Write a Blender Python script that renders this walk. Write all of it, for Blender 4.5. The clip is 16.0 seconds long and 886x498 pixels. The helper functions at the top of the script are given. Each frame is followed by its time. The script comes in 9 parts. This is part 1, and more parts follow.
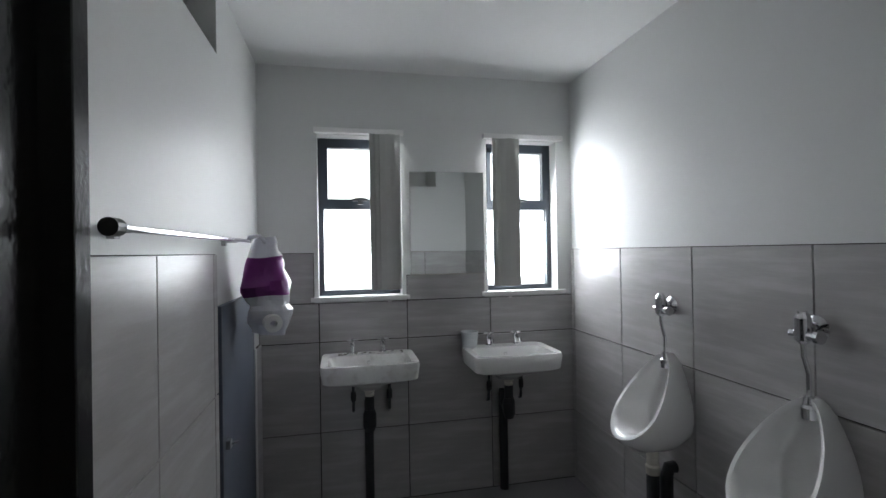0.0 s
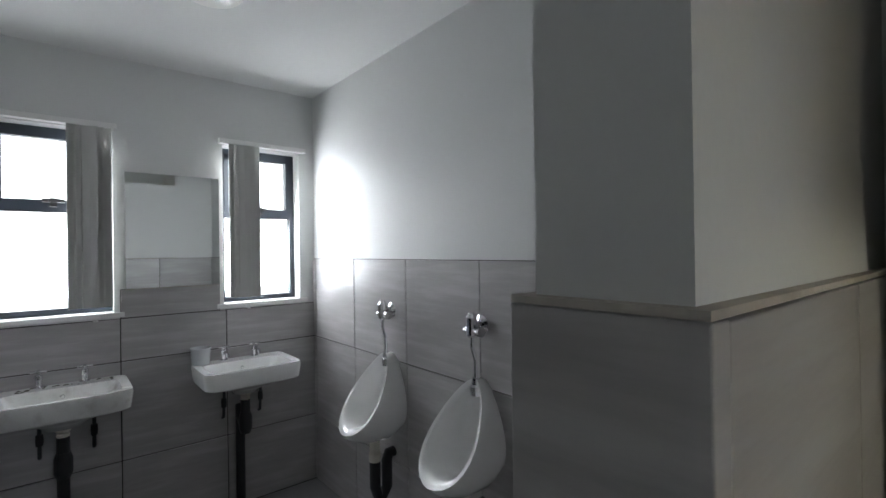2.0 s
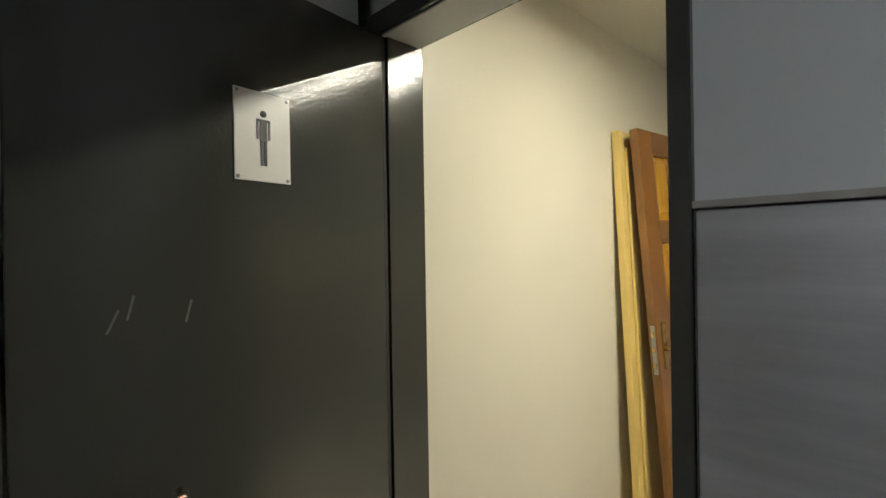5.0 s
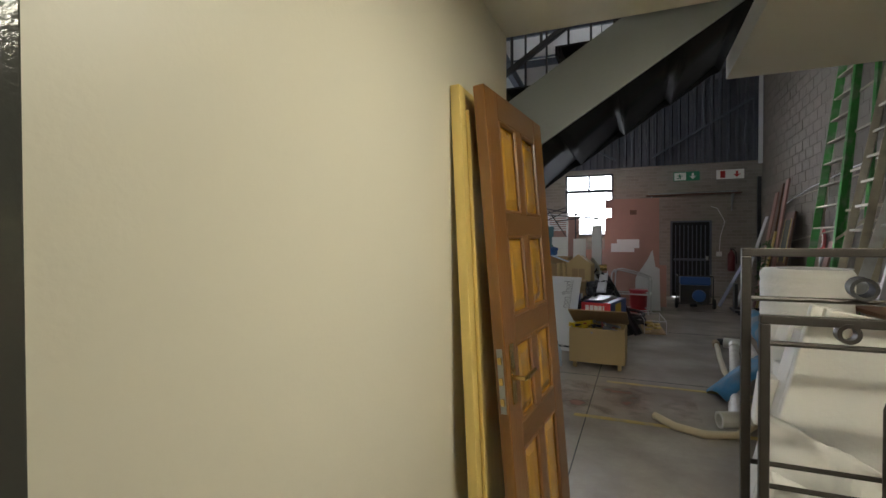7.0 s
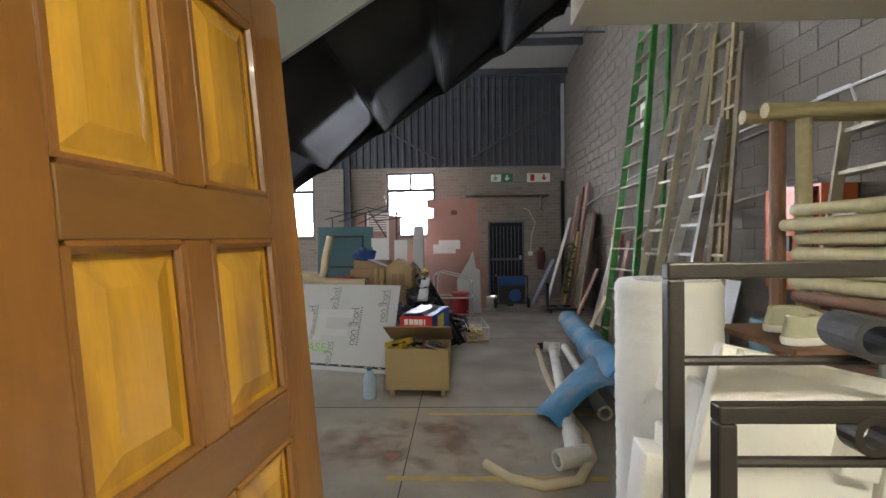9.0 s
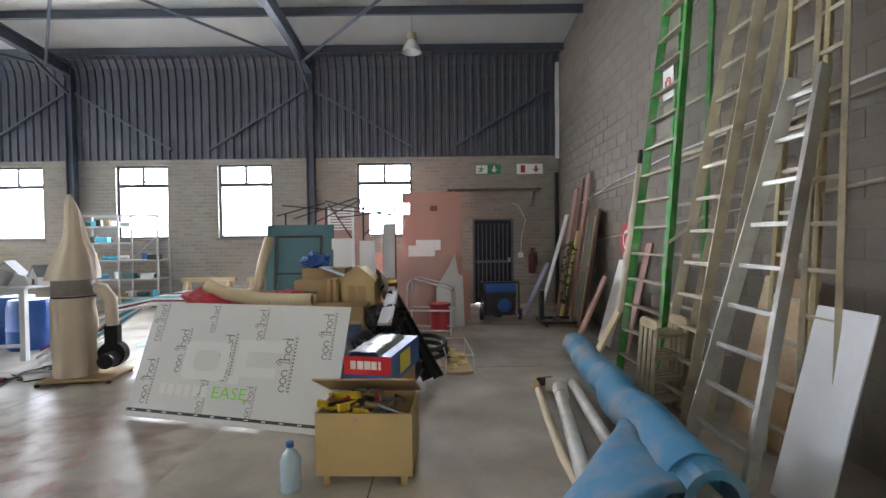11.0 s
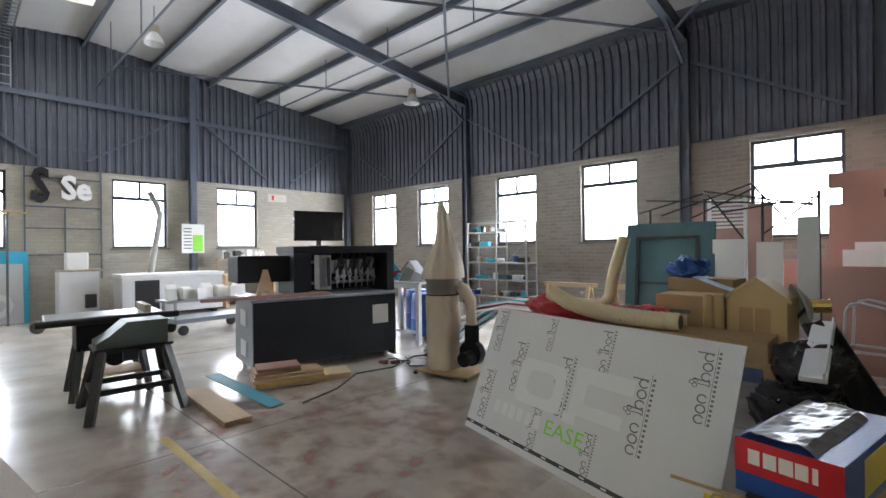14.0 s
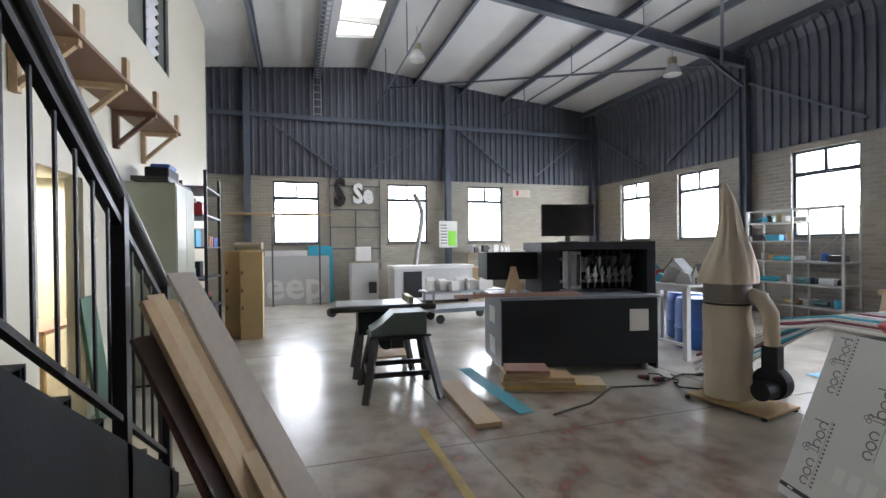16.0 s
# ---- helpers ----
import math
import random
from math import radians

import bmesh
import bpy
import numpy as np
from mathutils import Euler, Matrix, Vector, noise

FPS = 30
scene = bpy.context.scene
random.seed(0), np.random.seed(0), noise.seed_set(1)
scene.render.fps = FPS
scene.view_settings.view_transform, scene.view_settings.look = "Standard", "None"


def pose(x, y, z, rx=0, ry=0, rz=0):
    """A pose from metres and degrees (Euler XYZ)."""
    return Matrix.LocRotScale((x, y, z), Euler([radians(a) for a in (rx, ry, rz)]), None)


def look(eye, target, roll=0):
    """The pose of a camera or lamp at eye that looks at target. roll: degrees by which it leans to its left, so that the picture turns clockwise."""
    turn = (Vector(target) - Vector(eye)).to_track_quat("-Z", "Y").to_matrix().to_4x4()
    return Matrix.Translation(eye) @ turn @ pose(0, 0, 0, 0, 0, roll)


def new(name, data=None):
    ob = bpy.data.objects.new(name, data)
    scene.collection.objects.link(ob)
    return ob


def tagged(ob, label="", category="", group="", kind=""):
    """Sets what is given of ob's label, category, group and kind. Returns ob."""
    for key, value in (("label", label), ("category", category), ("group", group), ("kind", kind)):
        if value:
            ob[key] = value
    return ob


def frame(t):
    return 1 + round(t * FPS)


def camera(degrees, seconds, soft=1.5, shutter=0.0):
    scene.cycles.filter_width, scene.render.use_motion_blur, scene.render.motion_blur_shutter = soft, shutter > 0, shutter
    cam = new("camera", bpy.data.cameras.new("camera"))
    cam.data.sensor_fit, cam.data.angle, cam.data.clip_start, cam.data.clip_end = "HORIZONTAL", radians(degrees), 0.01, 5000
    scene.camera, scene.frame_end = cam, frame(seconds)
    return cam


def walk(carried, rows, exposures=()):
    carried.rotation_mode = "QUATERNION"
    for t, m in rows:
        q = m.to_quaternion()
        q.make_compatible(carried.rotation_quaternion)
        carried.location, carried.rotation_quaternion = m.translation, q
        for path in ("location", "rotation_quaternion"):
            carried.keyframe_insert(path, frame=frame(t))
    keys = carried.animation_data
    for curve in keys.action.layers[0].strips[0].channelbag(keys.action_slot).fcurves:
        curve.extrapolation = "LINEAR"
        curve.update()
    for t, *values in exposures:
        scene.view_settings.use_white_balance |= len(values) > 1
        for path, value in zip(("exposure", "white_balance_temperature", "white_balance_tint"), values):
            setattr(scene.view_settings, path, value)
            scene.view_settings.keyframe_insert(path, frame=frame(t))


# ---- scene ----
cam = camera(87.1, 16.0)
walk(cam, [
    (0, look((-2.179, -3.551, 1.482), (-3.2171, -8.4418, 1.5096), -0.95)),
    (0.5, look((-2.092, -3.522, 1.511), (-3.8127, -8.2165, 1.5317), -0.88)),
    (1, look((-2.134, -3.432, 1.519), (-4.2700, -7.9525, 1.5405), -0.89)),
    (1.5, look((-2.249, -3.368, 1.518), (-4.7815, -7.6796, 1.5419), -1.05)),
    (2, look((-2.308, -3.342, 1.536), (-5.4985, -7.1918, 1.5482), -0.83)),
    (2.5, look((-2.319, -3.405, 1.532), (-6.7433, -5.7333, 1.6370), 0.77)),
    (3, look((-2.299, -3.381, 1.538), (-7.2790, -3.8322, 1.5546), -0.26)),
    (3.5, look((-2.327, -3.358, 1.526), (-7.2081, -2.2717, 1.5375), 0.01)),
    (4, look((-2.310, -3.370, 1.522), (-6.9019, -1.3928, 1.4970), -0.25)),
    (4.7, look((-2.330, -3.436, 1.503), (-6.2021, -0.2726, 1.4619), -0.60)),
    (6.8, look((-2.771, -2.899, 1.479), (-5.0345, 1.5591, 1.4494), -0.92)),
    (7, look((-2.793, -2.807, 1.488), (-4.7263, 1.8039, 1.4145), -0.16)),
    (7.5, look((-2.847, -2.649, 1.485), (-4.1241, 2.1852, 1.4147), -0.49)),
    (8, look((-2.891, -2.349, 1.508), (-3.5766, 2.6029, 1.4350), -0.38)),
    (8.5, look((-2.853, -1.980, 1.514), (-3.1454, 3.0105, 1.4336), -0.57)),
    (9, look((-2.827, -1.619, 1.508), (-2.9879, 3.3774, 1.4303), -0.73)),
    (9.5, look((-2.823, -1.282, 1.530), (-2.8411, 3.7176, 1.4406), -0.74)),
    (9.7, look((-2.749, -1.126, 1.547), (-2.7638, 3.8732, 1.4492), -0.82)),
    (11.8, look((-2.721, 0.504, 1.572), (-2.7132, 5.5024, 1.4620), -0.64)),
    (12, look((-2.760, 0.615, 1.556), (-2.7582, 5.6142, 1.4598), -0.63)),
    (12.5, look((-2.831, 0.835, 1.538), (-3.2060, 5.8208, 1.4769), -0.72)),
    (13, look((-2.871, 0.959, 1.553), (-4.2885, 5.7539, 1.5203), -0.71)),
    (13.5, look((-2.978, 0.914, 1.563), (-5.4764, 5.2451, 1.5315), -0.32)),
    (14, look((-2.996, 1.112, 1.513), (-6.4376, 4.7397, 1.5191), -0.71)),
    (14.5, look((-2.955, 1.086, 1.540), (-6.9537, 4.0870, 1.5448), -0.86)),
    (15, look((-3.117, 1.184, 1.526), (-7.5017, 3.5864, 1.5305), -0.51)),
    (15.5, look((-3.208, 1.219, 1.504), (-7.8473, 3.0838, 1.5017), -0.43)),
    (16, look((-3.486, 1.284, 1.548), (-8.2516, 2.7978, 1.5157), -0.64)),
], exposures=[
    (0, 0.2), (1.5, 0.27), (2.3, 0.7), (3.0, 1.62), (3.5, 1.05), (4.0, 0.72), (4.7, 0.52), (6.8, -0.2), (7.5, -0.15), (8.0, -0.05), (9.0, 0.68), (9.7, 0.88), (11.8, 0.95), (13.0, 0.76), (14.5, 0.33), (16, 0.12)])

# ---- world and large lights ----
world = bpy.data.worlds.new("sky")
scene.world = world
world.use_nodes = True
wn = world.node_tree.nodes
sky = wn.new("ShaderNodeTexSky")
sky.sky_type, sky.sun_disc = "NISHITA", False
sky.sun_elevation, sky.sun_rotation = radians(50), radians(250)
sky.air_density, sky.dust_density = 1.0, 3.0
wn["Background"].inputs["Strength"].default_value = 0.15
world.node_tree.links.new(sky.outputs["Color"], wn["Background"].inputs["Color"])
sun_data = bpy.data.lights.new("sun", "SUN")
sun_data.energy, sun_data.angle, sun_data.color = 1.5, radians(10), (1.0, 0.96, 0.9)
sun = new("sun", sun_data)
sun.matrix_world = look((0, 0, 30), (10.0, -6.0, 10.0))


def area(name, eye, target, w, h, power, colour=(1, 1, 1)):
    d = bpy.data.lights.new(name, "AREA")
    d.shape, d.size, d.size_y, d.energy, d.color = "RECTANGLE", w, h, power, colour
    ob = new(name, d)
    ob.matrix_world = look(eye, target)
    return ob


DAY = (0.845, 0.885, 1.0)
TOILET_DAY = (0.90, 0.93, 1.0)
WARM = (1.0, 0.955, 0.78)
N_WIN = [(-4.77, -3.45), (-8.10, -6.80), (-10.55, -9.30), (-13.58, -12.30), (-15.88, -14.65)]
W_WIN = [(-2.6, -1.4), (0.72, 1.95), (3.91, 5.15), (6.46, 7.66)]
for a, b in N_WIN:
    area("window_light", ((a + b) / 2, 11.70, 2.60), ((a + b) / 2, 10.70, 2.13), 1.25, 1.7, 245, DAY)
for a, b in W_WIN[1:]:
    area("window_light", (-17.70, (a + b) / 2, 2.60), (-16.70, (a + b) / 2, 2.13), 1.25, 1.7, 95, DAY)
for xc, power in ((-2.29, 10), (-3.45, 18)):
    area("window_light", (xc, -6.88, 1.75), (xc, -3.9, 0.85), 0.5, 1.0, power, TOILET_DAY)
area("roof_light", (-14.15, 3.0, 6.15), (-14.15, 3.0, 0), 1.6, 1.0, 24, DAY)
area("tube_light", (-2.05, -1.88, 2.41), (-2.05, -1.88, 0), 1.2, 0.10, 36, WARM)

# ---- materials ----


def mat(name, col, rough=0.6, metal=0.0, var=0.15, scale=6.0, bump=0.1, fine=60.0, dirt=None, dirt_amt=0.0, dirt_scale=1.5,
        stretch=None, spec=0.5, coat=0.0, island=0.0, obj_random=0.0, soft=(0.48, 0.68)):
    m = bpy.data.materials.new(name)
    m.use_nodes = True
    nt = m.node_tree
    N, L = nt.nodes, nt.links
    b = N["Principled BSDF"]
    tc = N.new("ShaderNodeTexCoord")
    src = tc.outputs["Object"]
    if stretch:
        mp = N.new("ShaderNodeMapping")
        mp.inputs["Scale"].default_value = stretch
        L.new(src, mp.inputs["Vector"])
        src = mp.outputs["Vector"]

    def tex(s, detail=5.0):
        n = N.new("ShaderNodeTexNoise")
        n.inputs["Scale"].default_value, n.inputs["Detail"].default_value = s, detail
        L.new(src, n.inputs["Vector"])
        return n.outputs["Fac"]

    big, small = tex(scale), tex(fine, 3.0)
    hsv = N.new("ShaderNodeHueSaturation")
    hsv.inputs["Color"].default_value = (*col, 1)
    add = N.new("ShaderNodeMath")
    add.operation = "MULTIPLY_ADD"
    L.new(big, add.inputs[0])
    add.inputs[1].default_value = var * 2.0
    add.inputs[2].default_value = 1.0 - var
    add2 = N.new("ShaderNodeMath")
    add2.operation = "MULTIPLY_ADD"
    L.new(small, add2.inputs[0])
    add2.inputs[1].default_value = var * 0.7
    L.new(add.outputs[0], add2.inputs[2])
    val = add2.outputs[0]
    if island or obj_random:
        g = N.new("ShaderNodeNewGeometry" if island else "ShaderNodeObjectInfo")
        a3 = N.new("ShaderNodeMath")
        a3.operation = "MULTIPLY_ADD"
        L.new(g.outputs["Random Per Island" if island else "Random"], a3.inputs[0])
        a3.inputs[1].default_value = island or obj_random
        L.new(val, a3.inputs[2])
        val = a3.outputs[0]
    L.new(val, hsv.inputs["Value"])
    out = hsv.outputs["Color"]
    if dirt:
        mx = N.new("ShaderNodeMix")
        mx.data_type = "RGBA"
        ramp = N.new("ShaderNodeValToRGB")
        ramp.color_ramp.elements[0].position, ramp.color_ramp.elements[1].position = soft
        L.new(tex(dirt_scale, 8.0), ramp.inputs["Fac"])
        mm = N.new("ShaderNodeMath")
        mm.operation = "MULTIPLY"
        mm.inputs[1].default_value = dirt_amt
        L.new(ramp.outputs["Color"], mm.inputs[0])
        L.new(mm.outputs[0], mx.inputs["Factor"])
        L.new(out, mx.inputs["A"])
        mx.inputs["B"].default_value = (*dirt, 1)
        out = mx.outputs["Result"]
    L.new(out, b.inputs["Base Color"])
    rr = N.new("ShaderNodeMath")
    rr.operation = "MULTIPLY_ADD"
    L.new(big, rr.inputs[0])
    rr.inputs[1].default_value, rr.inputs[2].default_value = 0.3 * rough, rough * 0.85
    L.new(rr.outputs[0], b.inputs["Roughness"])
    b.inputs["Metallic"].default_value = metal
    b.inputs["Specular IOR Level"].default_value = spec
    b.inputs["Coat Weight"].default_value = coat
    if bump:
        bp = N.new("ShaderNodeBump")
        bp.inputs["Strength"].default_value, bp.inputs["Distance"].default_value = bump, 0.01
        L.new(small, bp.inputs["Height"])
        L.new(bp.outputs["Normal"], b.inputs["Normal"])
    return m


def brick_mat(name, c1, c2, mortar, bw, bh, gap, axis):
    """Coursed masonry on an upright wall; axis is the direction in which the wall runs."""
    m = bpy.data.materials.new(name)
    m.use_nodes = True
    N, L = m.node_tree.nodes, m.node_tree.links
    b = N["Principled BSDF"]
    tc, sep, com = N.new("ShaderNodeTexCoord"), N.new("ShaderNodeSeparateXYZ"), N.new("ShaderNodeCombineXYZ")
    L.new(tc.outputs["Object"], sep.inputs[0])
    L.new(sep.outputs["X" if axis == "x" else "Y"], com.inputs[0])
    L.new(sep.outputs["Z"], com.inputs[1])
    br = N.new("ShaderNodeTexBrick")
    L.new(com.outputs[0], br.inputs["Vector"])
    br.inputs["Scale"].default_value = 1.0
    br.inputs["Brick Width"].default_value, br.inputs["Row Height"].default_value = bw, bh
    br.inputs["Mortar Size"].default_value, br.inputs["Mortar Smooth"].default_value = gap, 0.3
    br.inputs["Color1"].default_value, br.inputs["Color2"].default_value, br.inputs["Mortar"].default_value = (*c1, 1), (*c2, 1), (*mortar, 1)
    n1, n2 = N.new("ShaderNodeTexNoise"), N.new("ShaderNodeTexNoise")
    n1.inputs["Scale"].default_value, n2.inputs["Scale"].default_value = 1.3, 45.0
    n1.inputs["Detail"].default_value = 8.0
    hs = N.new("ShaderNodeHueSaturation")
    L.new(br.outputs["Color"], hs.inputs["Color"])
    ad = N.new("ShaderNodeMath")
    ad.operation = "MULTIPLY_ADD"
    ad.inputs[1].default_value, ad.inputs[2].default_value = 0.7, 0.65
    L.new(n1.outputs["Fac"], ad.inputs[0])
    L.new(ad.outputs[0], hs.inputs["Value"])
    L.new(hs.outputs["Color"], b.inputs["Base Color"])
    b.inputs["Roughness"].default_value = 0.85
    inv = N.new("ShaderNodeMath")
    inv.operation = "MULTIPLY_ADD"
    inv.inputs[1].default_value, inv.inputs[2].default_value = -1.0, 1.0
    L.new(br.outputs["Fac"], inv.inputs[0])
    a2 = N.new("ShaderNodeMath")
    a2.operation = "MULTIPLY_ADD"
    a2.inputs[1].default_value = 0.35
    L.new(n2.outputs["Fac"], a2.inputs[0])
    L.new(inv.outputs[0], a2.inputs[2])
    bp = N.new("ShaderNodeBump")
    bp.inputs["Strength"].default_value, bp.inputs["Distance"].default_value = 0.6, 0.012
    L.new(a2.outputs[0], bp.inputs["Height"])
    L.new(bp.outputs["Normal"], b.inputs["Normal"])
    return m


def glass_mat():
    m = bpy.data.materials.new("glass")
    m.use_nodes = True
    b = m.node_tree.nodes["Principled BSDF"]
    b.inputs["Base Color"].default_value = (0.95, 0.98, 0.98, 1)
    b.inputs["Roughness"].default_value = 0.02
    b.inputs["Transmission Weight"].default_value = 1.0
    b.inputs["IOR"].default_value = 1.1
    return m


def glow_mat(name, col, strength):
    m = bpy.data.materials.new(name)
    m.use_nodes = True
    b = m.node_tree.nodes["Principled BSDF"]
    b.inputs["Base Color"].default_value = (*col, 1)
    b.inputs["Emission Color"].default_value = (*col, 1)
    b.inputs["Emission Strength"].default_value = strength
    return m


M = {}
M["plaster"] = mat("white_plaster", (0.66, 0.67, 0.66), 0.45, var=0.04, scale=1.5, bump=0.06, fine=90)
M["cream"] = mat("cream_paint", (0.64, 0.605, 0.495), 0.42, var=0.03, scale=1.2, bump=0.05, fine=80)
M["ceiling"] = mat("ceiling_board", (0.72, 0.73, 0.72), 0.8, var=0.04, scale=1.0, bump=0.03)
M["tile"] = mat("grey_tile", (0.36, 0.35, 0.345), 0.30, var=0.22, scale=2.2, bump=0.03, fine=20, stretch=(1, 1, 9), dirt=(0.50, 0.50, 0.50), dirt_amt=0.6, dirt_scale=2.2, obj_random=0.05)
M["grout"] = mat("dark_grout", (0.045, 0.04, 0.04), 0.9, var=0.2)
M["floor_tile"] = mat("floor_tile", (0.22, 0.22, 0.22), 0.4, var=0.15, scale=4, obj_random=0.05)
M["concrete"] = mat("polished_concrete", (0.45, 0.41, 0.35), 0.23, var=0.28, scale=1.8, bump=0.035, fine=25, dirt=(0.29, 0.26, 0.225), dirt_amt=0.75, dirt_scale=1.6, soft=(0.38, 0.7))
M["joint"] = mat("joint_sealant", (0.05, 0.05, 0.05), 0.8)
M["yellow_paint"] = mat("worn_yellow_paint", (0.46, 0.34, 0.10), 0.5, var=0.3, scale=12, dirt=(0.28, 0.255, 0.22), dirt_amt=0.65, dirt_scale=9)
M["clad"] = mat("blue_grey_cladding", (0.075, 0.083, 0.105), 0.45, var=0.12, scale=2, bump=0.02, dirt=(0.11, 0.115, 0.13), dirt_amt=0.5, dirt_scale=2.5)
M["steel_blue"] = mat("blue_grey_steel", (0.085, 0.10, 0.13), 0.45, var=0.12, scale=4, bump=0.03)
M["insul"] = mat("white_insulation", (0.55, 0.55, 0.54), 0.55, var=0.10, scale=1.6, bump=0.35, fine=7)
# Same coursing on both walls; north brick and mortar tones set darker than west.
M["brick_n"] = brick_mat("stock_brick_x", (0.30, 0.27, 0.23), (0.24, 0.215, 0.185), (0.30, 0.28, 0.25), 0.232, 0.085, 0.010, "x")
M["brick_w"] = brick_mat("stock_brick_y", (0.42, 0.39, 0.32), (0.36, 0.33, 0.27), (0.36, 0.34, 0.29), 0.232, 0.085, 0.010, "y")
M["block"] = mat("concrete_block", (0.165, 0.142, 0.116), 0.9, var=0.28, scale=2.0, bump=0.5, fine=70, obj_random=0.10)
M["block_far"] = mat("concrete_block_far", (0.165, 0.142, 0.116), 0.9, var=0.28, scale=2.0, bump=0.5, fine=70, island=0.16)
M["mortar"] = mat("mortar", (0.16, 0.14, 0.116), 0.95, var=0.2)
M["gloss_dark"] = mat("dark_gloss_paint", (0.055, 0.056, 0.050), 0.14, var=0.1, scale=3, bump=0.06, fine=110, coat=0.4)
M["frame_steel"] = mat("charcoal_window_frame", (0.04, 0.05, 0.065), 0.4, var=0.1)
M["glass"] = glass_mat()
M["chrome"] = mat("chrome", (0.75, 0.75, 0.77), 0.14, 1.0, var=0.05, bump=0.0)
M["steel"] = mat("bare_steel", (0.32, 0.33, 0.34), 0.35, 1.0, var=0.2, scale=10)
M["alu_bright"] = mat("bright_aluminium", (0.36, 0.355, 0.33), 0.42, 0.5, var=0.15, scale=8, dirt=(0.25, 0.23, 0.18), dirt_amt=0.5, dirt_scale=7)
M["alu"] = mat("dull_aluminium", (0.36, 0.315, 0.22), 0.55, 0.35, var=0.18, scale=8, dirt=(0.25, 0.23, 0.18), dirt_amt=0.7, dirt_scale=7)
M["black"] = mat("black_paint", (0.018, 0.018, 0.02), 0.4, var=0.2)
M["rubber"] = mat("black_rubber", (0.02, 0.02, 0.02), 0.75, var=0.2)
M["ceramic"] = mat("white_ceramic", (0.80, 0.80, 0.79), 0.10, var=0.03, scale=3, bump=0.0, coat=0.5)
M["ceramic_dirty"] = mat("stained_ceramic", (0.78, 0.78, 0.76), 0.16, var=0.04, scale=3, bump=0.0, dirt=(0.30, 0.25, 0.2), dirt_amt=0.25, dirt_scale=20)
M["white"] = mat("white_paint", (0.78, 0.78, 0.77), 0.5, var=0.04)
M["mirror"] = mat("mirror_silver", (0.82, 0.84, 0.83), 0.02, 1.0, var=0.0, bump=0.0)
M["blind"] = mat("blind_fabric", (0.52, 0.52, 0.50), 0.85, var=0.05, bump=0.2, fine=200)
M["pvc_black"] = mat("black_pvc", (0.02, 0.021, 0.024), 0.35, var=0.1)
M["pvc_white"] = mat("white_pvc", (0.62, 0.60, 0.53), 0.55, var=0.08, dirt=(0.4, 0.36, 0.28), dirt_amt=0.5, dirt_scale=6)
M["pine"] = mat("yellow_pine", (0.62, 0.46, 0.15), 0.45, var=0.14, scale=3, bump=0.08, stretch=(14, 14, 1))
M["teak"] = mat("varnished_meranti", (0.15, 0.062, 0.013), 0.32, var=0.4, scale=2.5, bump=0.10, fine=26, stretch=(4, 4, 0.9), dirt=(0.28, 0.125, 0.016), dirt_amt=0.8, dirt_scale=1.6, coat=0.3)
M["teak_rail"] = mat("dark_varnished_rail", (0.125, 0.055, 0.014), 0.36, var=0.4, scale=2.5, bump=0.10, fine=26, stretch=(4, 0.8, 4), dirt=(0.20, 0.10, 0.02), dirt_amt=0.6, dirt_scale=1.5, coat=0.3)
M["teak_panel"] = mat("varnished_door_panel", (0.36, 0.185, 0.018), 0.26, var=0.45, scale=2.5, bump=0.08, fine=22, stretch=(6, 6, 0.9), dirt=(0.21, 0.10, 0.026), dirt_amt=0.9, dirt_scale=2.2, coat=0.5)
M["brass"] = mat("brass", (0.62, 0.44, 0.16), 0.25, 1.0, var=0.15)
M["ply"] = mat("pale_board", (0.52, 0.40, 0.25), 0.6, var=0.12, scale=3, stretch=(1, 8, 8), bump=0.08)
M["timber"] = mat("raw_timber", (0.44, 0.31, 0.18), 0.65, var=0.2, scale=3, stretch=(1, 10, 10), bump=0.12, obj_random=0.12)
M["timber_dark"] = mat("dark_timber", (0.12, 0.06, 0.035), 0.55, var=0.25, scale=3, stretch=(1, 10, 10), bump=0.12)
M["card"] = mat("brown_cardboard", (0.36, 0.25, 0.13), 0.85, var=0.1, scale=4, bump=0.1)
M["mdf"] = mat("crate_board", (0.47, 0.34, 0.16), 0.6, var=0.08, scale=3, bump=0.08)
M["foam"] = mat("white_foam", (0.80, 0.79, 0.75), 0.75, var=0.03, scale=4, bump=0.25, fine=40)
M["tarp"] = mat("dusty_blue_tarp", (0.045, 0.19, 0.34), 0.78, var=0.2, scale=3, bump=0.25, fine=18, dirt=(0.24, 0.26, 0.26), dirt_amt=0.8, dirt_scale=3.5)
M["green"] = mat("green_fibreglass", (0.05, 0.27, 0.05), 0.45, var=0.25, scale=5, dirt=(0.28, 0.33, 0.24), dirt_amt=0.7, dirt_scale=6)
M["black_gloss"] = mat("black_gloss_paint", (0.012, 0.012, 0.013), 0.2, var=0.1)
M["orange"] = mat("orange_enamel", (0.62, 0.14, 0.045), 0.4, var=0.08)
M["red"] = mat("red_plastic", (0.42, 0.03, 0.04), 0.4, var=0.12)
M["maroon"] = mat("dark_red_enamel", (0.13, 0.018, 0.022), 0.35, var=0.12)
M["blue"] = mat("blue_plastic", (0.02, 0.09, 0.33), 0.4, var=0.12)
M["cyan"] = mat("cyan_plastic", (0.05, 0.40, 0.58), 0.4, var=0.1)
M["teal"] = mat("teal_painted_board", (0.055, 0.135, 0.155), 0.55, var=0.12, scale=2)
M["pinkboard"] = mat("pinkish_board", (0.36, 0.205, 0.165), 0.7, var=0.12, scale=2)
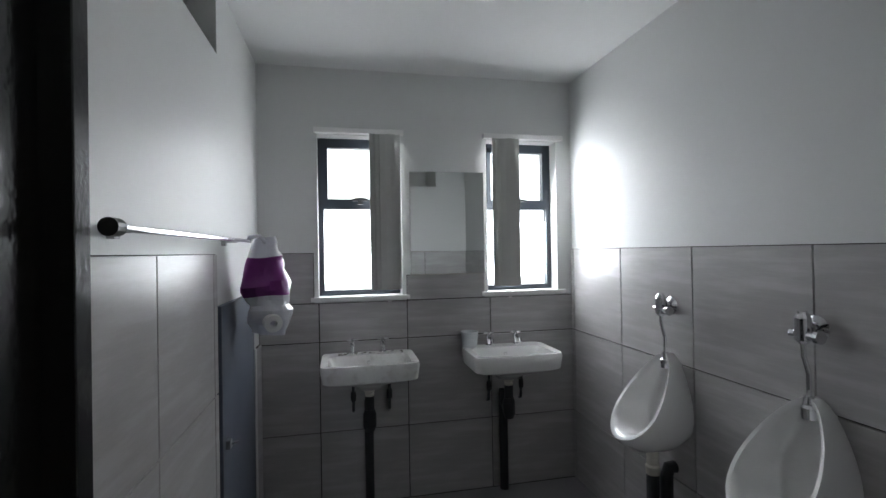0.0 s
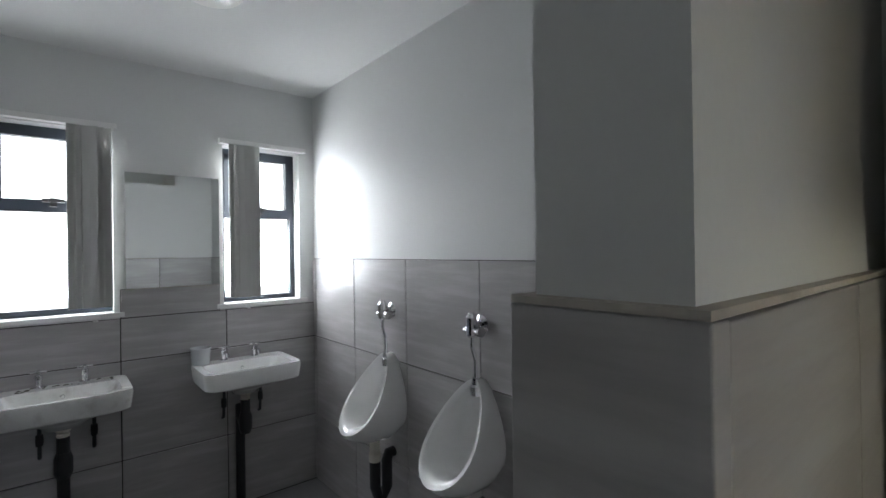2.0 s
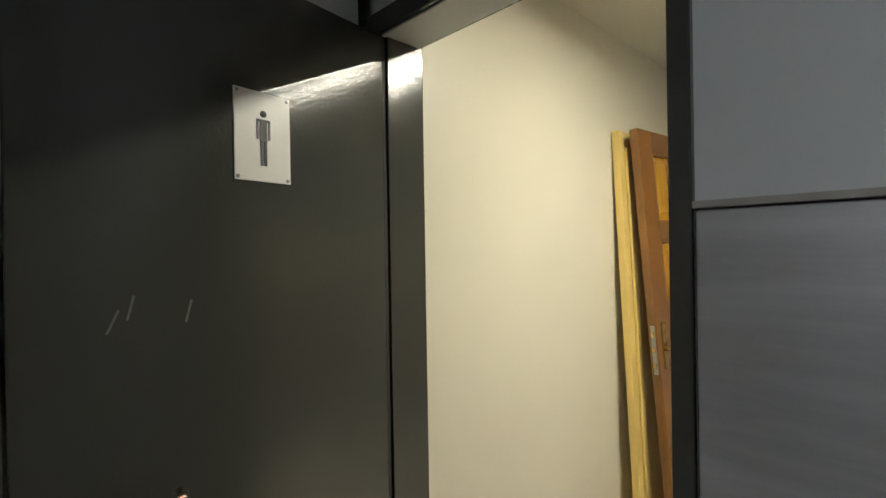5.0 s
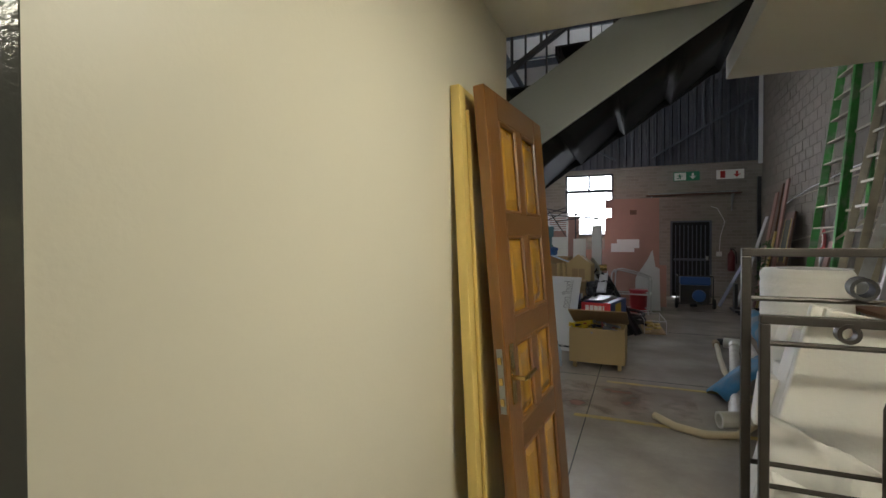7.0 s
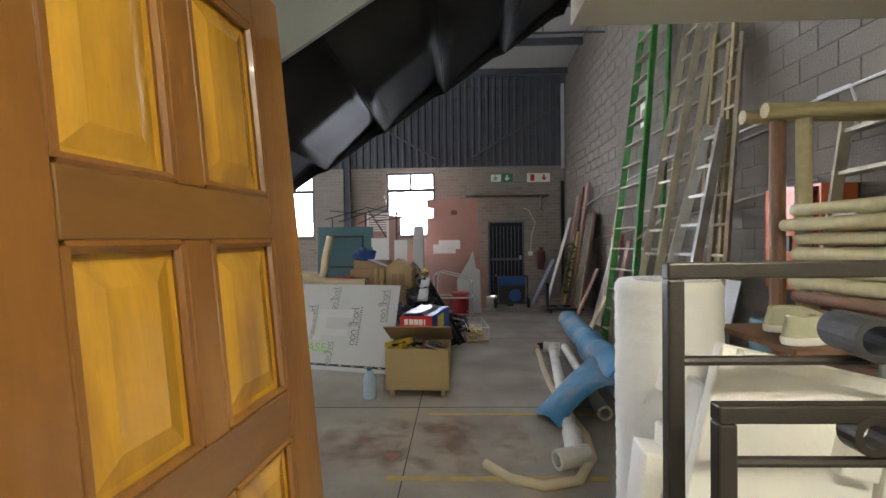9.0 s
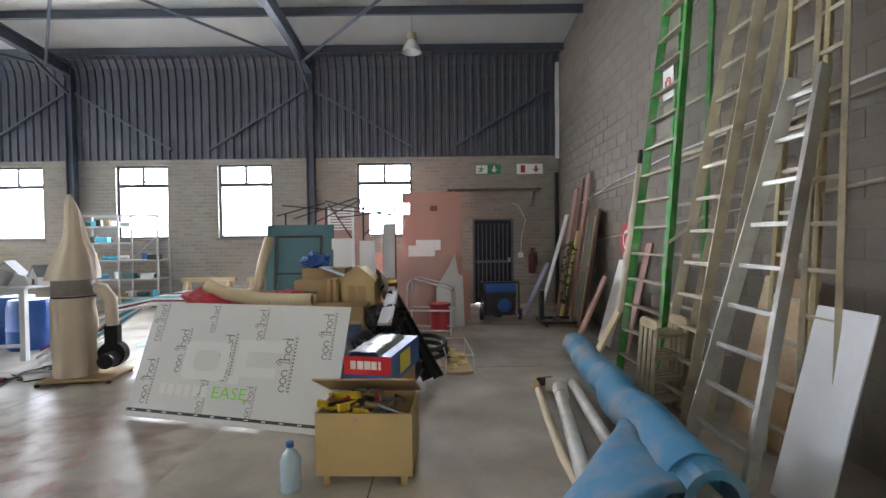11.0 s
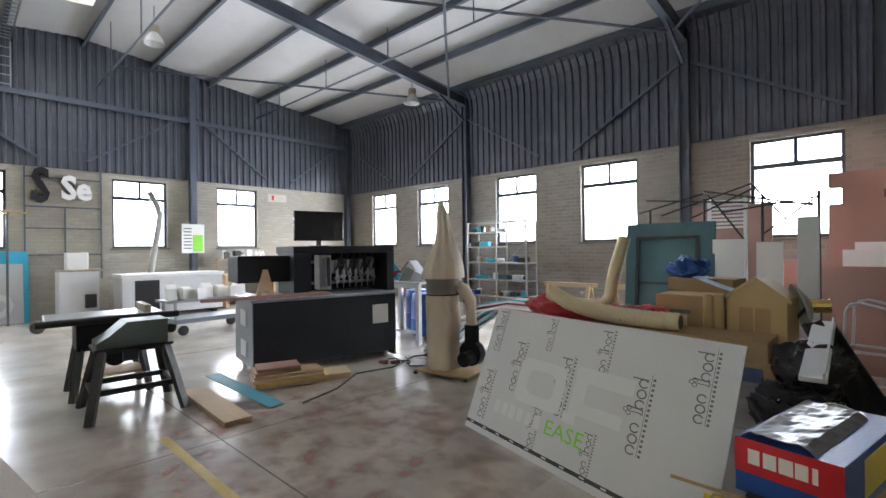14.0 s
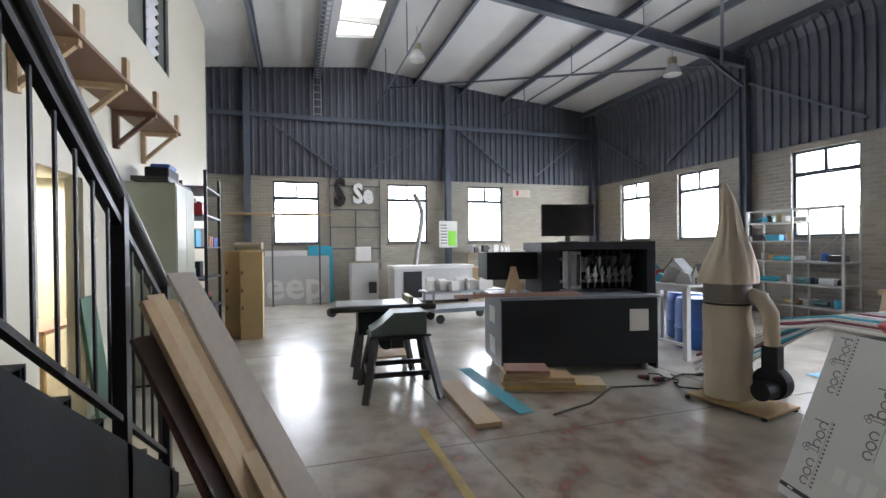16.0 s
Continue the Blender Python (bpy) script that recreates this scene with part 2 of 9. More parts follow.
M["greyboard"] = mat("pale_grey_board", (0.58, 0.585, 0.59), 0.5, var=0.06, scale=2)
M["print"] = mat("grey_print", (0.13, 0.13, 0.135), 0.6, var=0.1)
M["lime"] = mat("lime_vinyl", (0.22, 0.62, 0.05), 0.5, var=0.08)
M["canvas"] = mat("dusty_canvas", (0.56, 0.49, 0.39), 0.85, var=0.12, scale=3, bump=0.25, fine=50)
M["machine"] = mat("charcoal_machine_paint", (0.014, 0.015, 0.018), 0.5, var=0.2, scale=3, spec=0.2)
M["machine_end"] = mat("grey_machine_paint", (0.17, 0.19, 0.22), 0.45, var=0.1)
M["bamboo"] = mat("weathered_pole", (0.36, 0.31, 0.17), 0.7, var=0.3, scale=4, stretch=(1, 8, 8), bump=0.2, obj_random=0.25)
M["rust"] = mat("rusty_pipe", (0.16, 0.085, 0.05), 0.75, var=0.3, scale=6, bump=0.3)
M["signwhite"] = mat("sign_white", (0.82, 0.82, 0.78), 0.3, var=0.02, bump=0.0)
M["signgreen"] = mat("sign_green", (0.02, 0.20, 0.10), 0.4, var=0.05)
M["signred"] = mat("sign_red", (0.45, 0.02, 0.02), 0.4, var=0.05)
M["screen"] = mat("dark_screen", (0.012, 0.012, 0.014), 0.15, var=0.05, bump=0.0)
M["cabgreen"] = mat("grey_green_enamel", (0.33, 0.35, 0.27), 0.4, var=0.06)
M["purple"] = mat("purple_print", (0.16, 0.01, 0.17), 0.3, var=0.15)
M["bag"] = mat("cloudy_plastic", (0.62, 0.62, 0.68), 0.25, var=0.1, bump=0.3, fine=30)
M["leaf"] = mat("plastic_leaf", (0.05, 0.10, 0.03), 0.6, var=0.3)
M["ground"] = mat("pale_yard", (0.45, 0.43, 0.40), 0.9, var=0.1, scale=0.5)
M["pale_cream"] = mat("cream_hose", (0.62, 0.52, 0.33), 0.5, var=0.1, bump=0.2)
M["grubby"] = mat("grubby_ledge", (0.42, 0.39, 0.35), 0.7, var=0.25, scale=9, dirt=(0.22, 0.19, 0.16), dirt_amt=0.6, dirt_scale=7)
M["tub_plastic"] = mat("cloudy_tub_plastic", (0.62, 0.65, 0.66), 0.25, var=0.05)
M["mud"] = mat("dried_mud", (0.06, 0.045, 0.035), 0.85, var=0.3, scale=40)
M["shelf_brown"] = mat("brown_shelf_board", (0.20, 0.115, 0.07), 0.6, var=0.2, scale=3, stretch=(1, 8, 8), bump=0.1)
M["obscured"] = mat("dull_opaque_grey", (0.17, 0.175, 0.15), 0.25, var=0.15, scale=5)
M["shoe"] = mat("olive_suede", (0.42, 0.41, 0.29), 0.85, var=0.15, bump=0.3)

M["black_film"] = mat("black_sack_film", (0.015, 0.015, 0.017), 0.28, var=0.2, scale=6, bump=0.2, fine=30)
M["trolley"] = mat("dull_chrome_tube", (0.55, 0.55, 0.55), 0.30, 0.7, var=0.08)
M["handle"] = mat("dark_bronze_metal", (0.09, 0.065, 0.05), 0.3, 0.8, var=0.15)
M["scuff"] = mat("pale_scuff", (0.13, 0.13, 0.125), 0.6, var=0.3, scale=40)
M["brown_plank"] = mat("dark_brown_plank", (0.055, 0.034, 0.026), 0.5, var=0.25, scale=3, stretch=(1, 10, 10), bump=0.12)
M["red_plank"] = mat("red_brown_plank", (0.17, 0.062, 0.034), 0.45, var=0.25, scale=3, stretch=(1, 10, 10), bump=0.12)
M["pale_plank"] = mat("weathered_pale_plank", (0.56, 0.50, 0.44), 0.55, var=0.12, scale=3, stretch=(1, 9, 9), bump=0.1)

# ---- building blocks ----


def part(name, bm, material, parent=None, label="", m=None):
    me = bpy.data.meshes.new(name)
    bmesh.ops.recalc_face_normals(bm, faces=bm.faces)
    bm.to_mesh(me)
    bm.free()
    me.materials.append(material)
    ob = new(name, me)
    if parent:
        ob.parent = parent
    if m is not None:
        ob.matrix_basis = m
    if label:
        ob["label"] = label
    return ob


def thing(name, label, category, m=None, group="", kind=""):
    ob = new(name)
    ob.empty_display_size = 0.1
    if m is not None:
        ob.matrix_basis = m
    return tagged(ob, label, category, group, kind)


def smooth(ob, angle=40):
    for p in ob.data.polygons:
        p.use_smooth = True
    ob.data.set_sharp_from_angle(angle=radians(angle))
    return ob


def bx(bm, x0, y0, z0, x1, y1, z1, bev=0.0):
    vs = [bm.verts.new((x, y, z)) for z in (z0, z1) for y in (y0, y1) for x in (x0, x1)]
    fs = [bm.faces.new([vs[i] for i in f]) for f in ((0, 2, 3, 1), (4, 5, 7, 6), (0, 1, 5, 4), (2, 6, 7, 3), (0, 4, 6, 2), (1, 3, 7, 5))]
    if bev:
        es = list({e for f in fs for e in f.edges})
        bmesh.ops.bevel(bm, geom=es, offset=bev, segments=2, profile=0.5, affect="EDGES")


def box(*a, bev=0.0):
    bm = bmesh.new()
    bx(bm, *a, bev=bev)
    return bm


def ring(bm, c, u, v, r, seg):
    return [bm.verts.new(c + u * (r * math.cos(2 * math.pi * i / seg)) + v * (r * math.sin(2 * math.pi * i / seg))) for i in range(seg)]


def sweep(bm, pts, r, seg=10, caps=True):
    """A round bar along a line of points; r is one radius or one for each point."""
    pts = [Vector(p) for p in pts]
    rs = r if isinstance(r, (list, tuple)) else [r] * len(pts)
    prev, up = None, None
    rings = []
    for i, p in enumerate(pts):
        d = (pts[min(i + 1, len(pts) - 1)] - pts[max(i - 1, 0)]).normalized()
        if up is None:
            up = Vector((0, 0, 1)) if abs(d.z) < 0.9 else Vector((1, 0, 0))
        u = d.cross(up).normalized()
        up = u.cross(d).normalized()
        rings.append(ring(bm, p, u, up, rs[i], seg))
    for a, b in zip(rings, rings[1:]):
        for i in range(seg):
            bm.faces.new((a[i], a[(i + 1) % seg], b[(i + 1) % seg], b[i]))
    if caps:
        bm.faces.new(rings[0][::-1])
        bm.faces.new(rings[-1])


def bar(pts, r, seg=10):
    bm = bmesh.new()
    sweep(bm, pts, r, seg)
    return bm


def tube(bm, a, b, r, thick, seg=16):
    """An open pipe with a wall."""
    a, b = Vector(a), Vector(b)
    d = (b - a).normalized()
    u = d.cross(Vector((0, 0, 1)) if abs(d.z) < 0.9 else Vector((1, 0, 0))).normalized()
    v = u.cross(d)
    R = [ring(bm, a, u, v, r, seg), ring(bm, b, u, v, r, seg), ring(bm, b, u, v, r - thick, seg), ring(bm, a, u, v, r - thick, seg)]
    for k in range(4):
        p, q = R[k], R[(k + 1) % 4]
        for i in range(seg):
            bm.faces.new((p[i], p[(i + 1) % seg], q[(i + 1) % seg], q[i]))


def lathe(prof, seg=24, squash=1.0):
    bm = bmesh.new()
    rings = []
    for r, z in prof:
        if r < 1e-5:
            rings.append([bm.verts.new((0, 0, z))])
        else:
            rings.append([bm.verts.new((r * math.cos(2 * math.pi * i / seg), r * squash * math.sin(2 * math.pi * i / seg), z)) for i in range(seg)])
    for a, b in zip(rings, rings[1:]):
        for i in range(seg):
            j = (i + 1) % seg
            q = [a[i % len(a)], a[j % len(a)], b[j % len(b)], b[i % len(b)]]
            q = [x for n, x in enumerate(q) if x not in q[:n]]
            if len(q) > 2:
                bm.faces.new(q)
    return bm


def prism(bm, pts, direction):
    """A flat outline pushed along a direction."""
    d = Vector(direction)
    a = [bm.verts.new(p) for p in pts]
    b = [bm.verts.new(Vector(p) + d) for p in pts]
    bm.faces.new(a[::-1])
    bm.faces.new(b)
    n = len(pts)
    for i in range(n):
        bm.faces.new((a[i], a[(i + 1) % n], b[(i + 1) % n], b[i]))


def beam(a, b, w, h, bev=0.0):
    """A rectangular bar from a to b, w across (level) and h deep."""
    a, b = Vector(a), Vector(b)
    d = b - a
    bm = box(0, -w / 2, -h / 2, d.length, w / 2, h / 2, bev=bev)
    x = d.normalized()
    y = Vector((0, 0, 1)).cross(x)
    y = y.normalized() if y.length > 1e-4 else Vector((0, 1, 0))
    z = x.cross(y)
    R = Matrix((x, y, z)).transposed().to_4x4()
    bm.transform(Matrix.Translation(a) @ R)
    return bm


def merge(*bms):
    out = bmesh.new()
    for b in bms:
        me = bpy.data.meshes.new("tmp")
        b.to_mesh(me)
        b.free()
        out.from_mesh(me)
        bpy.data.meshes.remove(me)
    return out


def wall(name, axis, at, thick, u0, u1, z0, z1, holes, material, label):
    """An upright wall with openings right through it. It runs along axis; its two faces lie at 'at' and at + thick."""
    bm = bmesh.new()
    us = sorted({u0, u1, *[h[0] for h in holes], *[h[1] for h in holes]})
    zs = sorted({z0, z1, *[h[2] for h in holes], *[h[3] for h in holes]})
    lo, hi = min(at, at + thick), max(at, at + thick)
    for a, b in zip(us, us[1:]):
        run = None
        for c, d in zip(zs, zs[1:]):
            mid = ((a + b) / 2, (c + d) / 2)
            solid = not any(h[0] < mid[0] < h[1] and h[2] < mid[1] < h[3] for h in holes)
            if solid:
                run = (run[0], d) if run else (c, d)
            if run and (not solid or d == zs[-1]):
                if axis == "x":
                    bx(bm, a, lo, run[0], b, hi, run[1])
                else:
                    bx(bm, lo, a, run[0], hi, b, run[1])
                run = None
    bmesh.ops.remove_doubles(bm, verts=bm.verts, dist=1e-4)
    ob = part(name, bm, material)
    return tagged(ob, label, "wall", kind="structure")


# ---- the shell: floors, walls, roof ----
XE, YN, XW, YS = 0.08, 11.15, -17.15, -6.77
BRICK = 3.54
TF = -0.21  # toilet floor, lowered to fit the tile rows to the camera's view
ground = tagged(part("ground", box(-300, -300, -0.50, 300, 300, -0.36), M["ground"]), "pale open yard round the workshop", "ground", kind="structure")
floor = tagged(part("floor", merge(box(XW - 0.2, -2.62, -0.15, XE + 0.2, YN + 0.2, 0.0), box(XW - 0.2, YS - 0.2, -0.15, -3.90, -2.62, 0.0), box(-1.56, YS - 0.2, -0.15, XE + 0.2, -2.62, 0.0)), M["concrete"]), "polished grey concrete workshop floor, stained and worn", "floor", kind="structure")
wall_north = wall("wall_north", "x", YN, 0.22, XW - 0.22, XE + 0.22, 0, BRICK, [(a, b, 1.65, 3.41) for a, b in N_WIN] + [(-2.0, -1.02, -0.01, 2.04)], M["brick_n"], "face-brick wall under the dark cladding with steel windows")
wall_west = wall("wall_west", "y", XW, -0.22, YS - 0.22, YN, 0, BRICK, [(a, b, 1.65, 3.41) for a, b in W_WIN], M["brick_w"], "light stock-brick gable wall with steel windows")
wall_south = wall("wall_south", "x", YS, -0.22, XW, XE, TF, 6.2, [(-2.57, -2.01, 1.19, 2.28), (-3.73, -3.19, 1.19, 2.28)], M["plaster"], "plastered outer wall with two narrow windows over the basins")
wall_east = tagged(part("wall_east", box(XE, YS - 0.22, 0, XE + 0.2, YN, 6.6), M["mortar"]), "unplastered grey concrete-block wall", "wall", kind="structure")
RIDGE_Y, RIDGE_Z, EAVE_Z = 3.2, 6.75, 5.95


def roof_z(y):
    return RIDGE_Z - (RIDGE_Z - EAVE_Z) * abs(y - RIDGE_Y) / (YN - RIDGE_Y)


# white insulated roof with its own thickness, split where the roof light sits
bm = bmesh.new()
SKYL = (-15.1, -13.3, 2.3, 3.2)
for y0, y1 in ((YS - 0.3, RIDGE_Y), (RIDGE_Y, YN + 0.3)):
    for xa, xb, ya, yb in (((XW - 0.3, XE + 0.3, y0, y1),) if y0 > 0 else ((XW - 0.3, SKYL[0], y0, y1), (SKYL[1], XE + 0.3, y0, y1), (SKYL[0], SKYL[1], y0, SKYL[2]))):
        vs = []
        for z in (0, 0.08):
            vs += [(xa, ya, roof_z(ya) + z), (xb, ya, roof_z(ya) + z), (xb, yb, roof_z(yb) + z), (xa, yb, roof_z(yb) + z)]
        vv = [bm.verts.new(v) for v in vs]
        for f in ((0, 3, 2, 1), (4, 5, 6, 7), (0, 1, 5, 4), (1, 2, 6, 5), (2, 3, 7, 6), (3, 0, 4, 7)):
            bm.faces.new([vv[i] for i in f])
ceiling = tagged(part("ceiling", bm, M["insul"]), "white foil insulation under a low-pitched steel roof", "ceiling", kind="structure")


def cladding(name, along, u0, u1, top, bottom, face, out, label):
    """Ribbed steel sheet: flat pans with raised ribs, one sheet with depth."""
    bm = bmesh.new()
    pitch, rib, dep = 0.19, 0.06, 0.035
    prof = []
    u = u0
    while u < u1:
        prof += [(u, 0.0), (min(u + pitch - rib - 0.03, u1), 0.0), (min(u + pitch - rib - 0.01, u1), dep), (min(u + pitch - 0.02, u1), dep)]
        u += pitch
    rows = []
    for q, d in prof:
        t = top(q)
        col = []
        for z, push in ((bottom, 0.0), (t - 0.55, 0.0), (t - 0.28, 0.05), (t - 0.1, 0.16), (t - 0.02, 0.34)) if along == "x" else ((bottom, 0.0), (t, 0.0)):
            w = face + out * (d + push)
            col.append(bm.verts.new((q, w, z) if along == "x" else (w, q, z)))
        rows.append(col)
    for a, b in zip(rows, rows[1:]):
        for i in range(len(a) - 1):
            bm.faces.new((a[i], b[i], b[i + 1], a[i + 1]))
    ob = part(name, bm, M["clad"])
    return tagged(ob, label, "cladding", kind="structure")


cladding("cladding_north", "x", XW, XE, lambda u: roof_z(YN), BRICK, YN - 0.05, -1, "dark blue-grey ribbed steel cladding curving into the eaves")
cladding("cladding_west", "y", YS, YN, lambda u: roof_z(u), BRICK, XW + 0.05, 1, "dark blue-grey ribbed steel cladding on the gable")
tagged(part("backing_north", box(XW, YN + 0.03, BRICK, XE + 0.2, YN + 0.2, EAVE_Z + 0.1), M["clad"]), "outer skin of the ribbed cladding", "wall", kind="structure")
bm = bmesh.new()
prism(bm, [(XW, YS - 0.2, BRICK), (XW, YN + 0.2, BRICK), (XW, YN + 0.2, roof_z(YN + 0.2)), (XW, RIDGE_Y, RIDGE_Z), (XW, YS - 0.2, roof_z(YS - 0.2))], (-0.2, 0, 0))
tagged(part("backing_west", bm, M["clad"]), "outer skin of the gable cladding", "wall", kind="structure")

# steel frame: columns, rafters, purlins, bracing
COLS = [-5.82, -11.47]
steel_label = "blue-grey painted steel portal frame"


def hbeam(bm, a, b, w, h):
    """An I-section from a to b."""
    a, b = Vector(a), Vector(b)
    for m2, (ww, hh, off) in enumerate(((w, 0.014, h / 2), (w, 0.014, -h / 2), (0.012, h - 0.02, 0))):
        t = beam(a, b, ww, hh)
        d = (b - a).normalized()
        y = Vector((0, 0, 1)).cross(d)
        y = y.normalized() if y.length > 1e-4 else Vector((0, 1, 0))
        t.transform(Matrix.Translation(d.cross(y) * off))
        me = bpy.data.meshes.new("tmp")
        t.to_mesh(me)
        t.free()
        bm.from_mesh(me)
        bpy.data.meshes.remove(me)


for i, x in enumerate(COLS):
    fr = thing("portal_frame", steel_label, "steel frame", group="portal frames", kind="structure")
    bm = bmesh.new()
    hbeam(bm, (x, YN - 0.14, 0), (x, YN - 0.14, EAVE_Z - 0.25), 0.16, 0.16)
    part("column", bm, M["steel_blue"], fr)
    bm = bmesh.new()
    hbeam(bm, (x, YN - 0.1, roof_z(YN) - 0.32), (x, RIDGE_Y, RIDGE_Z - 0.32), 0.14, 0.26)
    part("rafter", bm, M["steel_blue"], fr)
    bm = bmesh.new()
    hbeam(bm, (x, RIDGE_Y, RIDGE_Z - 0.32), (x, YS, roof_z(YS) - 0.32), 0.14, 0.26)
    part("rafter", bm, M["steel_blue"], fr)
    part("haunch", merge(beam((x, YN - 0.2, EAVE_Z - 0.85), (x, YN - 1.3, roof_z(YN - 1.3) - 0.42), 0.05, 0.07)), M["steel_blue"], fr)
for y in (0.09, 5.75, 10.9):
    bm = bmesh.new()
    hbeam(bm, (XW + 0.16, y, 0), (XW + 0.16, y, roof_z(y) - 0.1), 0.16, 0.16)
    tagged(part("column", bm, M["steel_blue"]), "blue-grey steel gable column", "column", group="gable columns", kind="structure")
rows_y = [YN - 0.5 - 1.45 * i for i in range(12)]
for y in rows_y:
    bm = bmesh.new()
    z = roof_z(y) - 0.10
    bx(bm, XW, y - 0.035, z - 0.09, XE, y - 0.025, z + 0.09)
    bx(bm, XW, y - 0.025, z + 0.075, XE, y + 0.035, z + 0.09)
    bx(bm, XW, y - 0.095, z - 0.09, XE, y - 0.035, z - 0.08)
    tagged(part("purlin", bm, M["steel_blue"]), "blue-grey steel roof purlin", "purlin", group="roof purlins", kind="structure")
for x0, x1 in ((XE - 0.1, COLS[0]), (COLS[0], COLS[1]), (COLS[1], XW + 0.2)):
    w = x1 - x0
    for a, b in (((x0 + w * 0.02, 5.1), (x0 + w * 0.42, 3.75)), ((x0 + w * 0.98, 5.1), (x0 + w * 0.58, 3.75))):
        tagged(part("knee_brace", beam((a[0], YN - 0.14, a[1]), (b[0], YN - 0.14, b[1]), 0.05, 0.05), M["steel_blue"]), "thin steel brace across the cladding", "brace", group="wall braces", kind="structure")
for y0, y1 in ((0.09, 5.75), (5.75, 10.9)):
    w = y1 - y0
    for a, b in (((y0 + w * 0.02, 5.3), (y0 + w * 0.42, 3.75)), ((y1 - w * 0.02, 5.3), (y1 - w * 0.42, 3.75))):
        tagged(part("knee_brace", beam((XW + 0.16, a[0], a[1]), (XW + 0.16, b[0], b[1]), 0.05, 0.05), M["steel_blue"]), "thin steel brace across the cladding", "brace", group="wall braces", kind="structure")
for z in (5.15,):
    tagged(part("girt", beam((XW + 0.18, YS, z), (XW + 0.18, YN, z), 0.05, 0.12), M["steel_blue"]), "steel rail across the gable cladding", "rail", kind="structure")
# tie rods and roof bracing between the frames
for a, b in (((COLS[0], YN - 0.8, EAVE_Z - 0.45), (COLS[1], 4.0, RIDGE_Z - 0.55)), ((COLS[1], YN - 0.8, EAVE_Z - 0.45), (COLS[0], 4.0, RIDGE_Z - 0.55)), ((COLS[1], YN - 0.8, EAVE_Z - 0.45), (XW + 0.2, 4.0, RIDGE_Z - 0.55)), ((COLS[0], YN - 0.8, EAVE_Z - 0.45), (XE, 4.0, RIDGE_Z - 0.55))):
    tagged(part("roof_brace", bar([a, b], 0.028, 8), M["steel_blue"]), "slender steel roof bracing tube", "brace", group="roof braces", kind="structure")
for y in (7.6, 3.6):
    tagged(part("hanger_rail", bar([(XE, y, 5.55), (XW + 0.2, y, 5.62)], 0.022, 8), M["steel_blue"]), "thin service pipe hung under the roof", "pipe", kind="structure")
    for k in range(7):
        x = XE - 1.2 - 2.4 * k
        tagged(part("hanger_rod", bar([(x, y, 5.58), (x, y, roof_z(y))], 0.012, 6), M["steel_blue"]), "thin steel hanger rod", "rod", group="hanger rods", kind="structure")

# office block and mezzanine
SLAB = 2.5
CX = -3.40
wall_corridor = wall("wall_corridor", "y", CX, -0.12, -2.68, -0.54, 0, SLAB, [], M["cream"], "smooth cream wall along the passage")
wall_office = wall("wall_office", "x", -0.54, -0.14, -14.8, CX - 0.12, 0, 6.5, [(-8.50, -7.70, -0.01, 2.2), (-11.65, -9.80, 4.2, 5.6)], M["cream"], "tall cream office wall with a doorway and a louvred window")
wall_office_end = wall("wall_office_end", "y", -14.8, 0.14, YS, -0.68, 0, 6.5, [], M["cream"], "cream end wall of the office block")
wall_office_inner = wall("wall_office_inner", "x", -3.4, -0.12, -14.66, -3.97, 0, SLAB, [], M["cream"], "cream wall inside the office")
mezz = merge(box(-2.29, -2.56, SLAB, XE, 0.58, 2.8), box(CX - 0.12, -2.56, SLAB, -2.29, -0.54, 2.8))
tagged(part("mezzanine_slab", mezz, M["cream"]), "cream-painted underside and edge of the mezzanine", "ceiling", kind="structure")
tagged(part("office_ceiling", box(-14.66, -3.4, SLAB, CX - 0.12, -0.68, 2.6), M["ceiling"]), "plain office ceiling", "ceiling", kind="structure")
wall("wall_mezzanine", "x", -0.54, -0.14, CX - 0.12, XE, 2.8, 6.5, [], M["cream"], "cream wall above the mezzanine edge")
# toilet shell
wall("wall_toilet_west", "y", -3.85, -0.12, YS, -3.62, TF, 2.73, [], M["plaster"], "white plastered wall above grey tiles")
wall("wall_lobby_west", "y", -3.46, -0.51, -3.48, -2.68, TF, 2.73, [], M["plaster"], "white plastered wall behind the open door")
wall("wall_stub", "x", -3.62, 0.14, -3.97, -2.65, TF, 2.38, [], M["plaster"], "short white screen wall with tiled base")
wall("wall_door", "x", -2.68, 0.12, -3.87, -0.6, 0, 2.73, [(-3.36, -2.62, -0.01, 2.05)], M["plaster"], "white wall round the toilet door")
wall("wall_rail", "y", -1.63, 0.12, YS, -2.68, TF, 2.73, [(-4.62, -3.75, -0.01, 2.3), (-5.81, -2.69, 2.39, 2.74)], M["plaster"], "white wall with a towel rail above grey tiles")
wall("wall_cubicle", "y", -0.6, 0.12, YS, -2.56, 0, 2.73, [], M["plaster"], "white wall of the dark cubicle")
tagged(part("toilet_ceiling", box(-3.97, YS, 2.73, -0.48, -2.56, 2.8), M["ceiling"]), "smooth white toilet ceiling", "ceiling", kind="structure")
# ---- windows, doors, tiles ----


